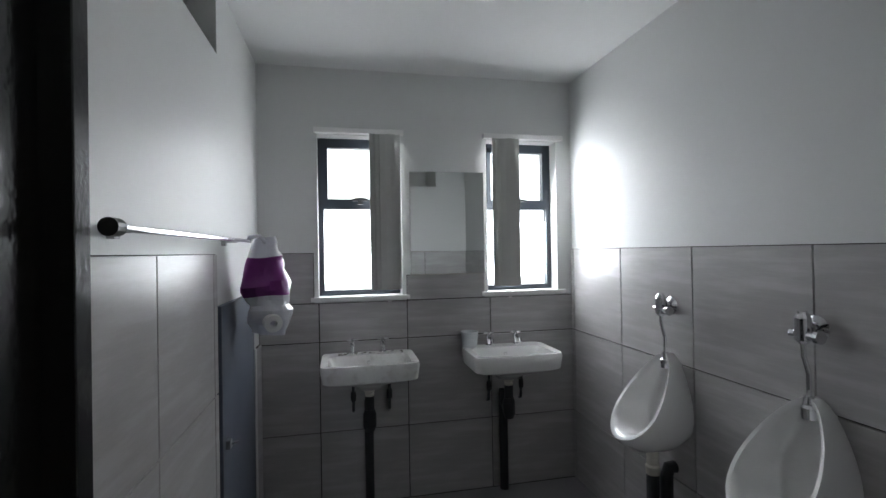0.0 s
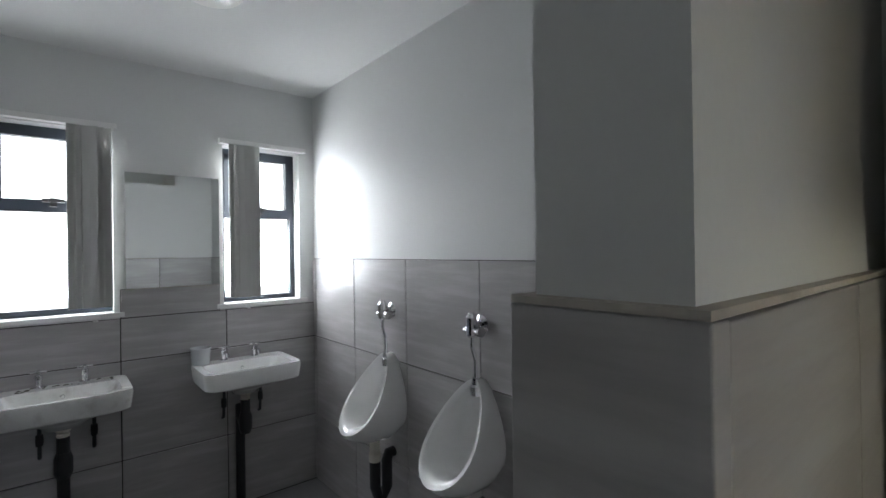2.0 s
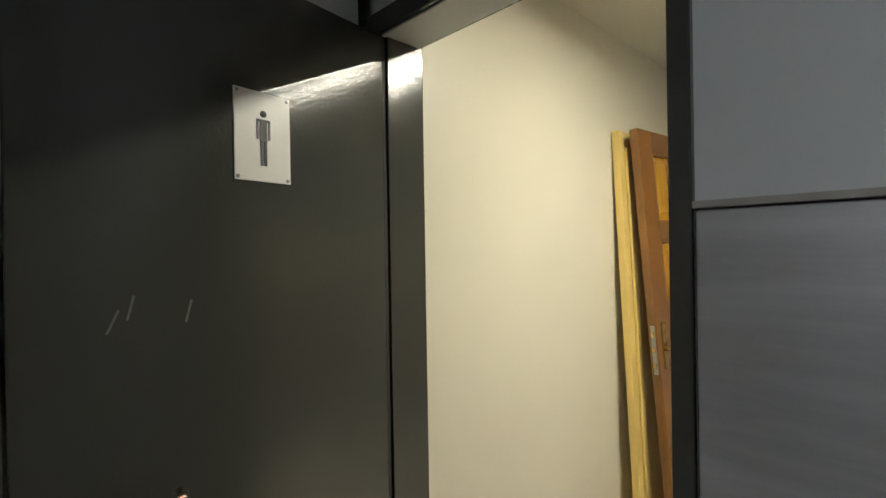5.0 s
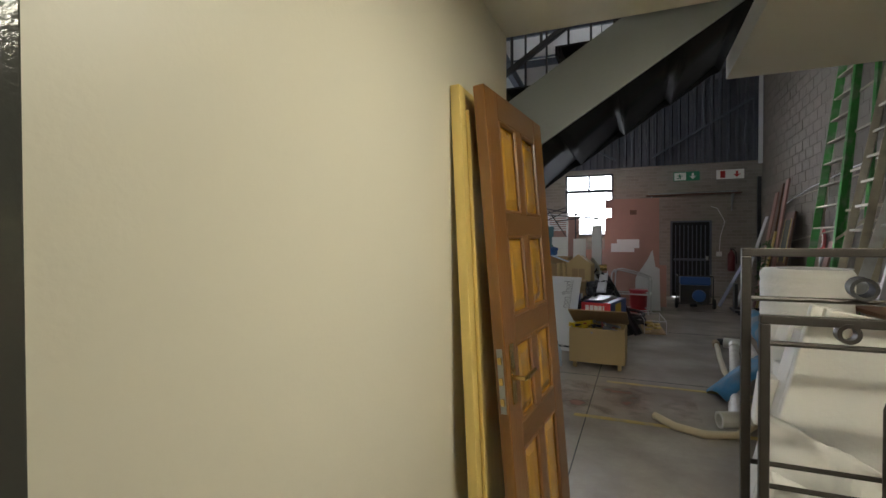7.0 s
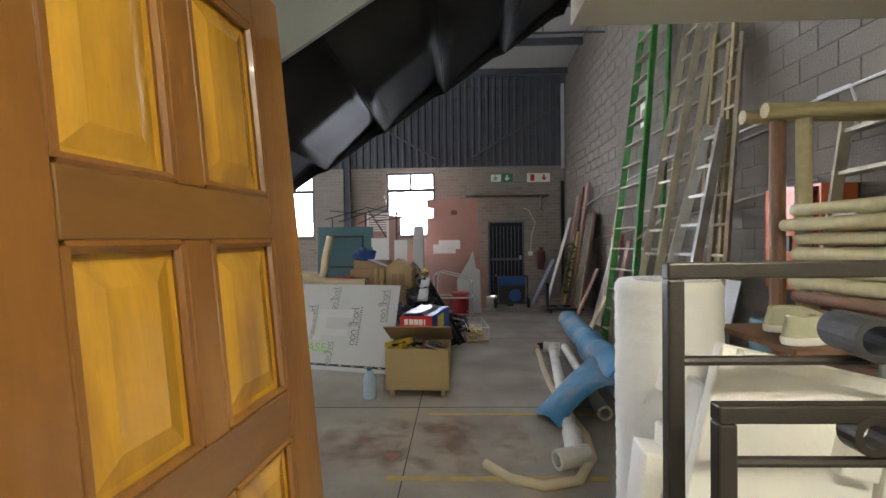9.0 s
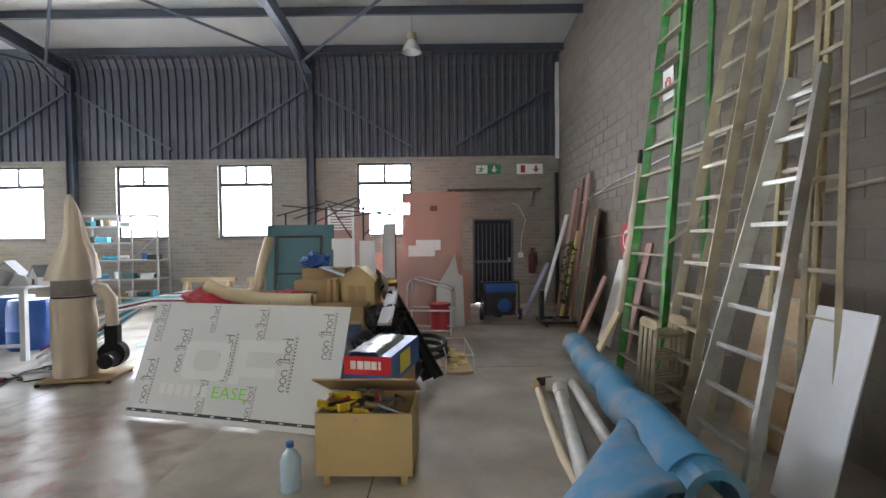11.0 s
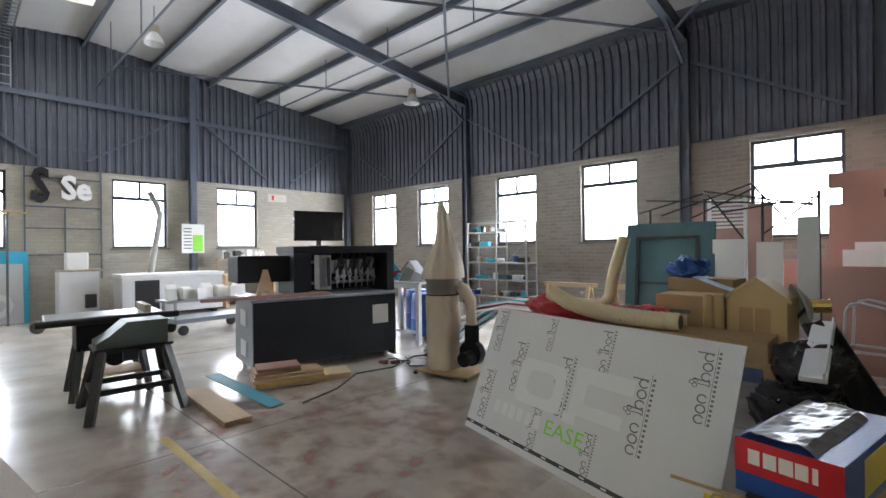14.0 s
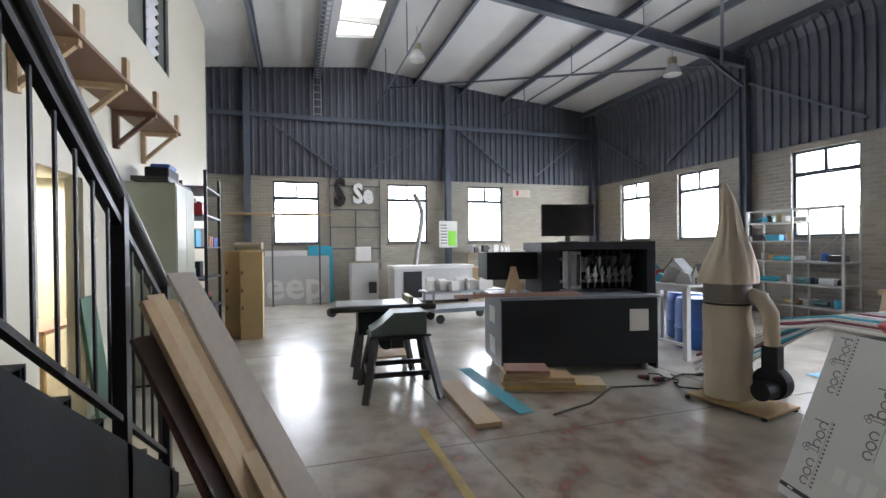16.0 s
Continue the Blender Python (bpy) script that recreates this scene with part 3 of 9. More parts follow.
def steel_window(name, w, h, m, label, bars=True):
    """A charcoal steel window in the plane y = 0 of its own axes: a transom with two small top lights over one large pane."""
    t = thing(name, label, "window", m, group="steel windows", kind="structure")
    s, d = 0.055, 0.05
    top = h * 0.27
    fr = merge(box(0, -d / 2, 0, s, d / 2, h), box(w - s, -d / 2, 0, w, d / 2, h), box(s, -d / 2, 0, w - s, d / 2, s), box(s, -d / 2, h - s, w - s, d / 2, h))
    part("window_frame", fr, M["frame_steel"], t)
    part("transom", box(s, -d / 2, h - top - 0.045, w - s, d / 2, h - top + 0.045), M["frame_steel"], t)
    if bars:
        part("mullion", box(w / 2 - 0.03, -d / 2, h - top + 0.045, w / 2 + 0.03, d / 2, h - s), M["frame_steel"], t)
    panes = [(s, s, w - s, h - top - 0.025)] + ([(s, h - top + 0.025, w / 2 - 0.02, h - s), (w / 2 + 0.02, h - top + 0.025, w - s, h - s)] if bars else [(s, h - top + 0.025, w - s, h - s)])
    for x0, z0, x1, z1 in panes:
        p = part("pane", box(x0, -0.003, z0, x1, 0.003, z1), M["glass"], t)
        p.visible_shadow = False
    part("window_sill", box(-0.04, -0.16, -0.045, w + 0.04, 0.10, -0.002, bev=0.006), M["mortar"], t)
    return t


for i, (a, b) in enumerate(N_WIN):
    steel_window(f"window_{i + 1}", b - a, 1.76, pose(a, YN + 0.10, 1.65), "charcoal steel window with two top lights in brickwork")
for i, (a, b) in enumerate(W_WIN):
    steel_window(f"window_{i + 6}", b - a, 1.76, pose(XW - 0.10, a, 1.65, 0, 0, 90), "charcoal steel window with two top lights in brickwork")
for i, (a, b) in enumerate(((-2.57, -2.01), (-3.73, -3.19))):
    w = thing(f"window_{i + 10}", "narrow charcoal toilet window with an opening top light and white sill", "window", pose(b, YS - 0.13, 1.19, 0, 0, 180), group="toilet windows", kind="structure")
    W, H, s = b - a, 1.09, 0.035
    part("window_frame", merge(box(0, -0.025, 0, s, 0.025, H), box(W - s, -0.025, 0, W, 0.025, H), box(s, -0.025, 0, W - s, 0.025, s), box(s, -0.025, H - s, W - s, 0.025, H)), M["frame_steel"], w)
    part("transom", box(s, -0.03, 0.60, W - s, 0.03, 0.67), M["frame_steel"], w)
    part("casement", merge(box(s, -0.035, 0.67, s + 0.03, 0.02, H - s), box(W - s - 0.03, -0.035, 0.67, W - s, 0.02, H - s), box(s, -0.035, H - s - 0.03, W - s, 0.02, H - s)), M["frame_steel"], w)
    part("latch", merge(box(W * 0.42, -0.06, 0.655, W * 0.6, -0.03, 0.675), box(W * 0.48, -0.055, 0.63, W * 0.54, -0.03, 0.68)), M["black"], w)
    for z0, z1 in ((s, 0.60), (0.67, H - s)):
        p = part("pane", box(s, -0.003, z0, W - s, 0.003, z1), M["glass"], w)
        p.visible_shadow = False
    part("window_sill", box(-0.05, -0.03, -0.04, W + 0.05, 0.16, -0.002, bev=0.006), M["white"], w).location.y = 0.0
    part("reveal_sill", box(-0.05, -0.19 + 0.03, -0.028, W + 0.05, -0.03, -0.001), M["white"], w)

# glowing overcast sky beyond the windows
M["backdrop"] = glow_mat("white_sky", (0.97, 0.98, 1.0), 2.2)
for nm, c in (("backdrop", (-30, YN + 12, -0.1, 12, YN + 12.1, 14)), ("backdrop", (XW - 12.1, -20, -0.1, XW - 12, 30, 14)), ("backdrop", (-20, YS - 8.1, -0.1, 12, YS - 8, 12))):
    tagged(part(nm, box(*c), M["backdrop"]), "bright white overcast sky", "sky", kind="structure")

# roller blinds drawn aside as single hanging vertical slats
for xw, xs, tilt in ((-2.29, -2.47, 6), (-3.46, -3.33, -5)):
    t = thing("vertical_blind", "grey fabric vertical blind pushed to one side on a white rail", "blind", pose(0, 0, 0), group="toilet blinds")
    part("head_rail", box(xw - 0.31 if xw < -3 else xw - 0.30, YS + 0.004, 2.285, xw + 0.30, YS + 0.05, 2.32, bev=0.004), M["white"], t, "slim white rail")
    for k, dx in enumerate((0.0, 0.035, 0.065)):
        bm = bmesh.new()
        x0 = xs + dx - 0.05
        prism(bm, [(x0 + 0.09 * math.sin(math.pi * j / 6 - 1.57) * 0.8 + 0.03, YS + 0.035 + 0.018 * math.cos(j * 0.9) + k * 0.01, 1.23) for j in range(7)] + [(x0 + 0.09 * math.sin(math.pi * j / 6 - 1.57) * 0.8 + 0.03, YS + 0.038 + 0.018 * math.cos(j * 0.9) + k * 0.01, 1.23) for j in range(6, -1, -1)], (0.0, 0, 1.055))
        part("slat", bm, M["blind"], t)
    bm = bmesh.new()
    for j in range(8):
        bmesh.ops.create_icosphere(bm, subdivisions=1, radius=0.006, matrix=Matrix.Translation((xs - 0.05 + 0.012 * j, YS + 0.05, 1.20 - 0.05 * math.sin(j / 7 * math.pi))))
    part("bead_chain", bm, M["white"], t)

# wall tiles: one object a tile on a shared mesh, with dark joints behind
TS, TG, TT = 0.6, 0.007, 0.014
tile_meshes = {}


def tile_mesh(w, h, key="tile", mt="tile"):
    k = (round(w, 3), round(h, 3), mt)
    if k not in tile_meshes:
        bm = box(TG / 2, 0, TG / 2, w - TG / 2, TT, h - TG / 2, bev=0.002)
        me = bpy.data.meshes.new(key)
        bm.to_mesh(me)
        bm.free()
        me.materials.append(M[mt])
        tile_meshes[k] = me
    return tile_meshes[k]


def tiled(parent_name, o, dx, dy, runs, levels, label):
    """Tiles on an upright face from o, running along (dx, dy), proud of the wall to the right of that run."""
    base = tagged(part(parent_name, bmesh.new(), M["grout"]), label, "tiles", kind="structure")
    ang = math.degrees(math.atan2(dy, dx))
    bm = bmesh.new()
    u1, z1 = runs[-1], levels[-1]
    bx(bm, runs[0], 0.0, levels[0], u1, 0.006, z1)
    base.data.name = parent_name
    bm.to_mesh(base.data)
    bm.free()
    base.matrix_basis = pose(o[0], o[1], 0, 0, 0, ang)
    for a, b in zip(runs, runs[1:]):
        for c, d in zip(levels, levels[1:]):
            ob = new("tile", tile_mesh(b - a, d - c))
            ob.parent = base
            ob.matrix_basis = pose(a, 0.002, c)
    return base


LV = [TF, 0.29, 0.89, 1.487]
tl = "large grey stone-look wall tiles with dark joints"
# south wall, seen from the north: runs from east to west so that the tiles stand proud to the north
tiled("tiles_south", (-3.85, YS), 1, 0, [0.0, 0.65, 1.25, 1.84, 2.22], [TF, 0.29, 0.89, 1.15], tl)
tiled("tiles_south_east", (-2.01 + 0.03, YS), 1, 0, [0.0, 0.35], [1.15, 1.487], tl)
tiled("tiles_south_middle", (-3.16, YS), 1, 0, [0.0, 0.56], [1.15, 1.325], tl)
tiled("tiles_west", (-3.85, -3.62), 0, -1, [0.0, 0.10, 0.70, 1.30, 1.90, 2.50, 3.10, 3.15], LV, tl)
tiled("tiles_rail", (-1.63, YS), 0, 1, [1.06, 1.12, 1.72, 2.15], LV, tl)
tiled("tiles_rail_low", (-1.63, YS), 0, 1, [0.0, 0.22], [TF, 0.29, 0.9], tl)
tiled("tiles_stub_north", (-3.46, -3.48), 1, 0, [0.0, 0.35, 0.797], LV, tl)
tiled("tiles_stub_south", (-2.663, -3.62), -1, 0, [0.0, 0.6, 1.2], LV, tl)
tiled("tiles_door_wall", (-1.63, -2.68), -1, 0, [0.0, 0.37, 0.97], [TF, 0.29, 0.89, 1.545], tl)
tagged(part("door_wall_ledge", box(-2.60, -2.70, 1.545, -1.63, -2.68, 1.555), M["grubby"]), "grubby white ledge on the tiles beside the door", "ledge", kind="structure")
tagged(part("end_tile", box(-2.662, -3.637, TF, -2.632, -3.4625, 1.486, bev=0.002), M["tile"]), "grey tile on the end of the screen wall", "tile", kind="structure")
tagged(part("tile_ledge", merge(box(-3.46, -3.636, 1.487, -2.6325, -3.4635, 1.494), ), M["grubby"]), "grubby white ledge on the tiles of the screen wall", "ledge", kind="structure")
tf = tagged(part("toilet_floor", box(-3.95, YS - 0.1, TF - 0.10, -1.53, -2.62, TF + 0.008), M["grout"]), "grey floor tiles with dark joints", "floor", kind="structure")
bm = box(TG / 2, TG / 2, 0, 0.45 - TG / 2, 0.45 - TG / 2, 0.006, bev=0.0015)
fme = bpy.data.meshes.new("floor_tile")
bm.to_mesh(fme)
bm.free()
fme.materials.append(M["floor_tile"])
for i in range(5):
    for j in range(9):
        ob = new("floor_tile", fme)
        ob.parent = tf
        ob.matrix_basis = pose(-3.84 + 0.44 * i, YS + 0.03 + 0.45 * j, TF + 0.006)

# the toilet door: dark gloss leaf folded back into the lobby, with its frame
dr = thing("door_1", "dark grey gloss flush door standing open, with a white sign", "door", pose(-3.352, -2.62, 0, 0, 0, 8), kind="structure")
part("leaf", box(-0.04, -0.80, 0.01, 0.0, -0.068, 2.045, bev=0.003), M["gloss_dark"], dr)
sg = part("sign", box(0.0, -0.473, 1.632, 0.003, -0.350, 1.812, bev=0.001), M["signwhite"], dr, "white metal sign with a black standing figure")
pic = lathe([(0.0, -0.002), (0.0068, -0.001), (0.0068, 0.001), (0, 0.002)], 14)
pic.transform(pose(0.0035, -0.4115, 1.768, 0, 90, 0))
figure = merge(pic, box(0.002, -0.4195, 1.712, 0.0042, -0.4035, 1.757, bev=0.0005), box(0.002, -0.4185, 1.664, 0.0042, -0.4125, 1.712), box(0.002, -0.4105, 1.664, 0.0042, -0.4045, 1.712), box(0.002, -0.4262, 1.717, 0.0042, -0.4222, 1.753), box(0.002, -0.4008, 1.717, 0.0042, -0.3968, 1.753), box(0.002, -0.4262, 1.752, 0.0042, -0.3968, 1.757))
part("pictogram", figure, M["black"], sg)
for yy in (-0.466, -0.357):
    for zz in (1.639, 1.805):
        s = lathe([(0.004, 0.0), (0.003, 0.002), (0, 0.0025)], 10)
        s.transform(pose(0.003, yy, zz, 0, 90, 0))
        part("screw", s, M["steel"], sg)
hd = part("door_handle", bar([(0.0, -0.715, 1.095), (0.045, -0.715, 1.095), (0.055, -0.705, 1.095), (0.058, -0.62, 1.09), (0.055, -0.60, 1.09), (0.03, -0.59, 1.09)], 0.010, 12), M["handle"], dr, "dark lever handle")
r = lathe([(0.0, 0.010), (0.024, 0.009), (0.026, 0.0)], 20)
r.transform(pose(0, -0.715, 1.095, 0, 90, 0))
part("rose", r, M["handle"], hd)
r = lathe([(0.0, 0.010), (0.024, 0.009), (0.026, 0.0)], 20)
r.transform(pose(0, -0.715, 1.03, 0, 90, 0))
part("key_rose", r, M["handle"], hd)
for yy, zz, tl2 in ((-0.675, 1.385, -25), (-0.65, 1.405, -15), (-0.56, 1.39, -15)):
    sc = box(0.0, -0.0018, -0.020, 0.0008, 0.0018, 0.020)
    sc.transform(pose(0, yy, zz, tl2, 0, 0))
    part("scuff", sc, M["scuff"], dr, "pale scuff mark")
fr = thing("door_frame", "dark grey gloss steel door frame", "door frame", kind="structure")
# Black strip coloured in for the shaded gap between leaf and jamb.
part("rebate", box(-3.398, -2.692, 0.0, -3.352, -2.672, 2.055), M["rubber"], fr)
part("jamb", box(-3.40, -2.670, 0.0, -3.345, -2.545, 2.06, bev=0.003), M["gloss_dark"], fr)
part("jamb", box(-2.635, -2.695, 0.0, -2.602, -2.545, 2.06, bev=0.003), M["gloss_dark"], fr)
part("head", box(-3.40, -2.696, 2.055, -2.602, -2.544, 2.11, bev=0.003), M["gloss_dark"], fr)
# cubicle doorway in the rail wall
fr = thing("door_frame", "black gloss frame of the unlit cubicle doorway", "door frame", kind="structure")
part("jamb", box(-1.66, -4.66, 0.0, -1.49, -4.60, 2.33, bev=0.003), M["black_gloss"], fr)
part("jamb", box(-1.66, -3.78, 0.0, -1.49, -3.72, 2.33, bev=0.003), M["black_gloss"], fr)
# Black leaf across the opening puts the unlit interior's darkness into colour.
dl = thing("door_2", "black leaf added across the cubicle doorway for its unlit darkness", "door", pose(-1.60, -4.60, 0, 0, 0, -8), kind="structure")
part("leaf", box(0.0, 0.0, 0.02, 0.04, 0.80, 2.29, bev=0.003), M["black_gloss"], dl)
# low service door in the rail wall
dl = thing("door_3", "low blue-grey steel service door in the tiled wall", "door", pose(-1.63, YS + 0.30, 0.0), kind="structure")
part("leaf", box(-0.024, 0.0, 0.05, 0.0, 0.74, 1.26, bev=0.003), M["steel_blue"], dl)
part("latch", merge(box(-0.045, 0.66, 0.62, -0.024, 0.70, 0.66, bev=0.004), bar([(-0.04, 0.68, 0.64), (-0.07, 0.66, 0.64)], 0.006, 8)), M["steel"], dl)
part("edge_trim", box(-0.028, -0.05, 0.0, 0.0, -0.01, 0.92), M["white"], dl)
# steel back door with a security gate
dr = thing("door_4", "dark blue-grey steel back door with ribbed panel", "door", pose(-2.0, YN + 0.03, 0.0), kind="structure")
part("leaf", box(0.05, 0, 0.02, 0.93, 0.04, 2.0), M["machine"], dr)
part("jamb", box(0, -0.02, 0, 0.05, 0.06, 2.04), M["steel_blue"], dr)
part("jamb", box(0.93, -0.02, 0, 0.98, 0.06, 2.04), M["steel_blue"], dr)
part("head", box(0.05, -0.02, 2.0, 0.93, 0.06, 2.04), M["steel_blue"], dr)
for i in range(8):
    part("rib", box(0.12 + 0.1 * i, -0.012, 0.12, 0.14 + 0.1 * i, 0.0, 1.92), M["steel_blue"], dr)
part("cross_rail", box(0.08, -0.016, 0.98, 0.9, 0.0, 1.04), M["steel_blue"], dr)
part("latch", box(0.84, -0.05, 1.0, 0.9, -0.016, 1.1, bev=0.005), M["steel"], dr)

# ---- stair ----
st = thing("staircase", "dark grey steel stair with painted handrail rising to the mezzanine", "staircase", kind="structure")
SX1, SY0, SY1 = -2.32, -0.48, 0.56
NR = 16
RISE, GO = 2.8 / NR, 0.2778
SX0 = SX1 - NR * GO
SLOPE = RISE / GO
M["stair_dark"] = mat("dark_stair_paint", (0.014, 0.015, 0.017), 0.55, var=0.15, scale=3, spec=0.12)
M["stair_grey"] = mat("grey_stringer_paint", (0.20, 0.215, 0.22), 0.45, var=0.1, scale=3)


def rail_z(x):
    return SLOPE * (x - SX0)


def under_z(x):
    return rail_z(x) - 0.25


FOLDS = [SX1 - 0.005 - GO * k for k in range(15)]
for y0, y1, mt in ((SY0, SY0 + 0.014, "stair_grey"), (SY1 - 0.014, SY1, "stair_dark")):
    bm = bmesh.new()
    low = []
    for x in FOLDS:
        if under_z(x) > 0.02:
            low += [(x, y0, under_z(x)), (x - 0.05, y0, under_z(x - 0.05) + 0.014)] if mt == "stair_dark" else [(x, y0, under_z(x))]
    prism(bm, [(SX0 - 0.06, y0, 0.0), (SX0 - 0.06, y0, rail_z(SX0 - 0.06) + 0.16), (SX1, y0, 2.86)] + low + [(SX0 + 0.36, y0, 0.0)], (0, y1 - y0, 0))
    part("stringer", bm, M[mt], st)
for i in range(NR - 1):
    x = SX0 + GO * i
    z = RISE * (i + 1)
    part("tread", merge(box(x - 0.02, SY0 + 0.014, z - 0.008, x + GO, SY1 - 0.014, z), box(x - 0.02, SY0 + 0.014, z - 0.05, x - 0.012, SY1 - 0.014, z - 0.008)), M["stair_dark"], st)
    part("riser", box(x, SY0 + 0.016, z - RISE, x + 0.006, SY1 - 0.016, z - 0.008), M["stair_dark"], st)
# folded steel soffit: each plate dips to a ridge under its riser and curves up behind it
for x in FOLDS:
    if under_z(x - GO) < 0.02:
        continue
    bm = bmesh.new()
    rows = []
    for k in range(9):
        u = k / 8
        lift = 0.0 if k in (0, 8) else 0.055 * (1 - u) + 0.012
        xx = x - GO * u
        rows.append([bm.verts.new((xx, y, under_z(xx) + lift + 0.004)) for y in (SY0 + 0.016, SY1 - 0.016)])
    for a, b in zip(rows, rows[1:]):
        bm.faces.new((a[0], a[1], b[1], b[0]))
    ob = part("soffit_plate", bm, M["stair_dark"], st)
    ob.modifiers.new("thickness", "SOLIDIFY").thickness = 0.004
    smooth(ob, 25)
for y in (SY0 + 0.03, SY1 - 0.03):
    part("handrail", bar([(SX0 + 0.1, y, rail_z(SX0 + 0.1) + 1.27), (SX1, y, rail_z(SX1) + 1.27), (SX1 + 0.2, y, 4.1)], 0.036, 14), M["black"], st)
    part("under_rail", beam((SX0 + 0.1, y, rail_z(SX0 + 0.1) + 1.13), (SX1, y, rail_z(SX1) + 1.13), 0.04, 0.03), M["black"], st)
    part("lower_rail", beam((SX0 + 0.1, y, rail_z(SX0 + 0.1) + 0.25), (SX1, y, rail_z(SX1) + 0.25), 0.03, 0.024), M["black"], st)
    for i in range(int((SX1 - SX0 - 0.2) / 0.15)):
        x = SX0 + 0.22 + 0.15 * i
        part("baluster", bar([(x, y, rail_z(x) + 0.25), (x, y, rail_z(x) + 1.13)], 0.008, 6), M["black"], st)
    for x in (SX0 + 0.12, -5.93, -4.1, SX1 - 0.04):
        part("newel", box(x - 0.03, y - 0.03, rail_z(x) - 0.15, x + 0.03, y + 0.03, rail_z(x) + 1.26), M["black"], st)
# ---- toilet fittings ----


def loft(secs, seg=28, cap0=True, cap1=True):
    """Rounded-rectangle sections (cx, cy, a, b, z, power), joined one after another."""
    bm = bmesh.new()
    rs = []
    for cx, cy, a, b, z, n in secs:
        row = []
        for i in range(seg):
            t = 2 * math.pi * i / seg
            c, s = math.cos(t), math.sin(t)
            row.append(bm.verts.new((cx + a * math.copysign(abs(c) ** (2 / n), c), cy + b * math.copysign(abs(s) ** (2 / n), s), z)))
        rs.append(row)
    for p, q in zip(rs, rs[1:]):
        for i in range(seg):
            bm.faces.new((p[i], p[(i + 1) % seg], q[(i + 1) % seg], q[i]))
    if cap0:
        bm.faces.new(rs[0][::-1])
    if cap1:
        bm.faces.new(rs[-1])
    return bm


def tap(parent, x, y, z):
    t = part("tap", lathe([(0.022, 0.0), (0.024, 0.008), (0.014, 0.016), (0.014, 0.045), (0.018, 0.05), (0.018, 0.072), (0.010, 0.077), (0.010, 0.098), (0, 0.10)], 16), M["chrome"], parent, "chrome pillar tap", pose(x, y, z))
    part("spout", bar([(0, 0, 0.058), (0, 0.045, 0.062), (0, 0.082, 0.056), (0, 0.092, 0.036)], 0.010, 10), M["chrome"], t)
    part("cross_head", merge(bar([(-0.036, 0, 0.094), (0.036, 0, 0.094)], 0.007, 8), bar([(0, -0.036, 0.094), (0, 0.036, 0.094)], 0.007, 8)), M["chrome"], t)


def basin(x, w, dirty, label):
    m = "ceramic_dirty" if dirty else "ceramic"
    b = thing("washbasin", label, "washbasin", pose(x, YS + 0.018, 0.0), group="wall basins")
    h, top = w / 2, 0.815
    body = loft([(0, 0.15, 0.08, 0.08, top - 0.20, 2.5), (0, 0.18, h * 0.36, 0.11, top - 0.16, 3), (0, 0.20, h * 0.60, 0.155, top - 0.13, 5), (0, 0.208, h * 0.92, 0.202, top - 0.108, 9), (0, 0.21, h * 0.965, 0.209, top - 0.10, 9),
                 (0, 0.21, h, 0.214, top - 0.018, 10), (0, 0.21, h * 0.985, 0.207, top, 10), (0, 0.245, h * 0.84, 0.145, top - 0.003, 7), (0, 0.245, h * 0.80, 0.137, top - 0.025, 6), (0, 0.245, h * 0.66, 0.11, top - 0.13, 4), (0, 0.24, 0.06, 0.05, top - 0.15, 2)], 44)
    smooth(part("bowl", body, M[m], b), 50)
    for dx in (-0.10, 0.10):
        tap(b, dx, 0.055, top - 0.001)
    # Black dish on the bowl colours in the shade of the overflow hole.
    o = lathe([(0.013, 0.0), (0.010, 0.003), (0.0, -0.004)], 14)
    o.transform(pose(0, 0.112, top - 0.05, -78, 0, 0))
    part("overflow", o, M["black"], b)
    part("waste", lathe([(0.022, 0.0), (0.016, 0.002), (0.0, -0.003)], 16), M["chrome"], b, m=pose(0, 0.24, top - 0.148))
    part("waste_nut", lathe([(0.0, -0.26), (0.028, -0.26), (0.03, -0.235), (0.022, -0.23), (0.034, -0.22), (0.034, -0.185), (0, -0.185)], 16), M["pvc_white"], b, "white plastic waste nut", pose(0, 0.17, top))
    part("waste_pipe", bar([(0, 0.17, top - 0.25), (0, 0.17, 0.43), (0, 0.16, 0.40), (0, 0.10, 0.40), (0, 0.06, 0.42), (0, 0.05, 0.50), (0, 0.05, TF)], 0.030, 14), M["pvc_black"], b, "black waste pipe with trap")
    part("trap", lathe([(0.0, 0.33), (0.03, 0.34), (0.042, 0.37), (0.042, 0.45), (0.032, 0.48), (0.0, 0.48)], 16), M["pvc_black"], b, m=pose(0, 0.17, 0))
    for dx in (-0.14, 0.10):
        part("supply_pipe", bar([(dx, 0.05, top - 0.16), (dx, 0.045, 0.55), (dx, 0.03, 0.43), (dx, 0.004, 0.42)], 0.010, 8), M["pvc_black"], b)
        part("stop_valve", lathe([(0, -0.03), (0.016, -0.03), (0.018, 0.0), (0.016, 0.03), (0, 0.03)], 10), M["rubber"], b, m=pose(dx, 0.04, 0.53))
    if dirty:
        rng = random.Random(21)
        for k in range(26):
            r = rng.uniform(0.004, 0.018)
            part("mud_splash", lathe([(0.0, 0.002), (r * 0.7, 0.002), (r, 0.0)], 9, rng.uniform(0.35, 0.9)), M["mud"], b, "dried mud splash", pose(rng.uniform(-0.24, 0.2), rng.uniform(0.025, 0.095), top + 0.0005, 0, 0, rng.uniform(0, 180)))
    return b


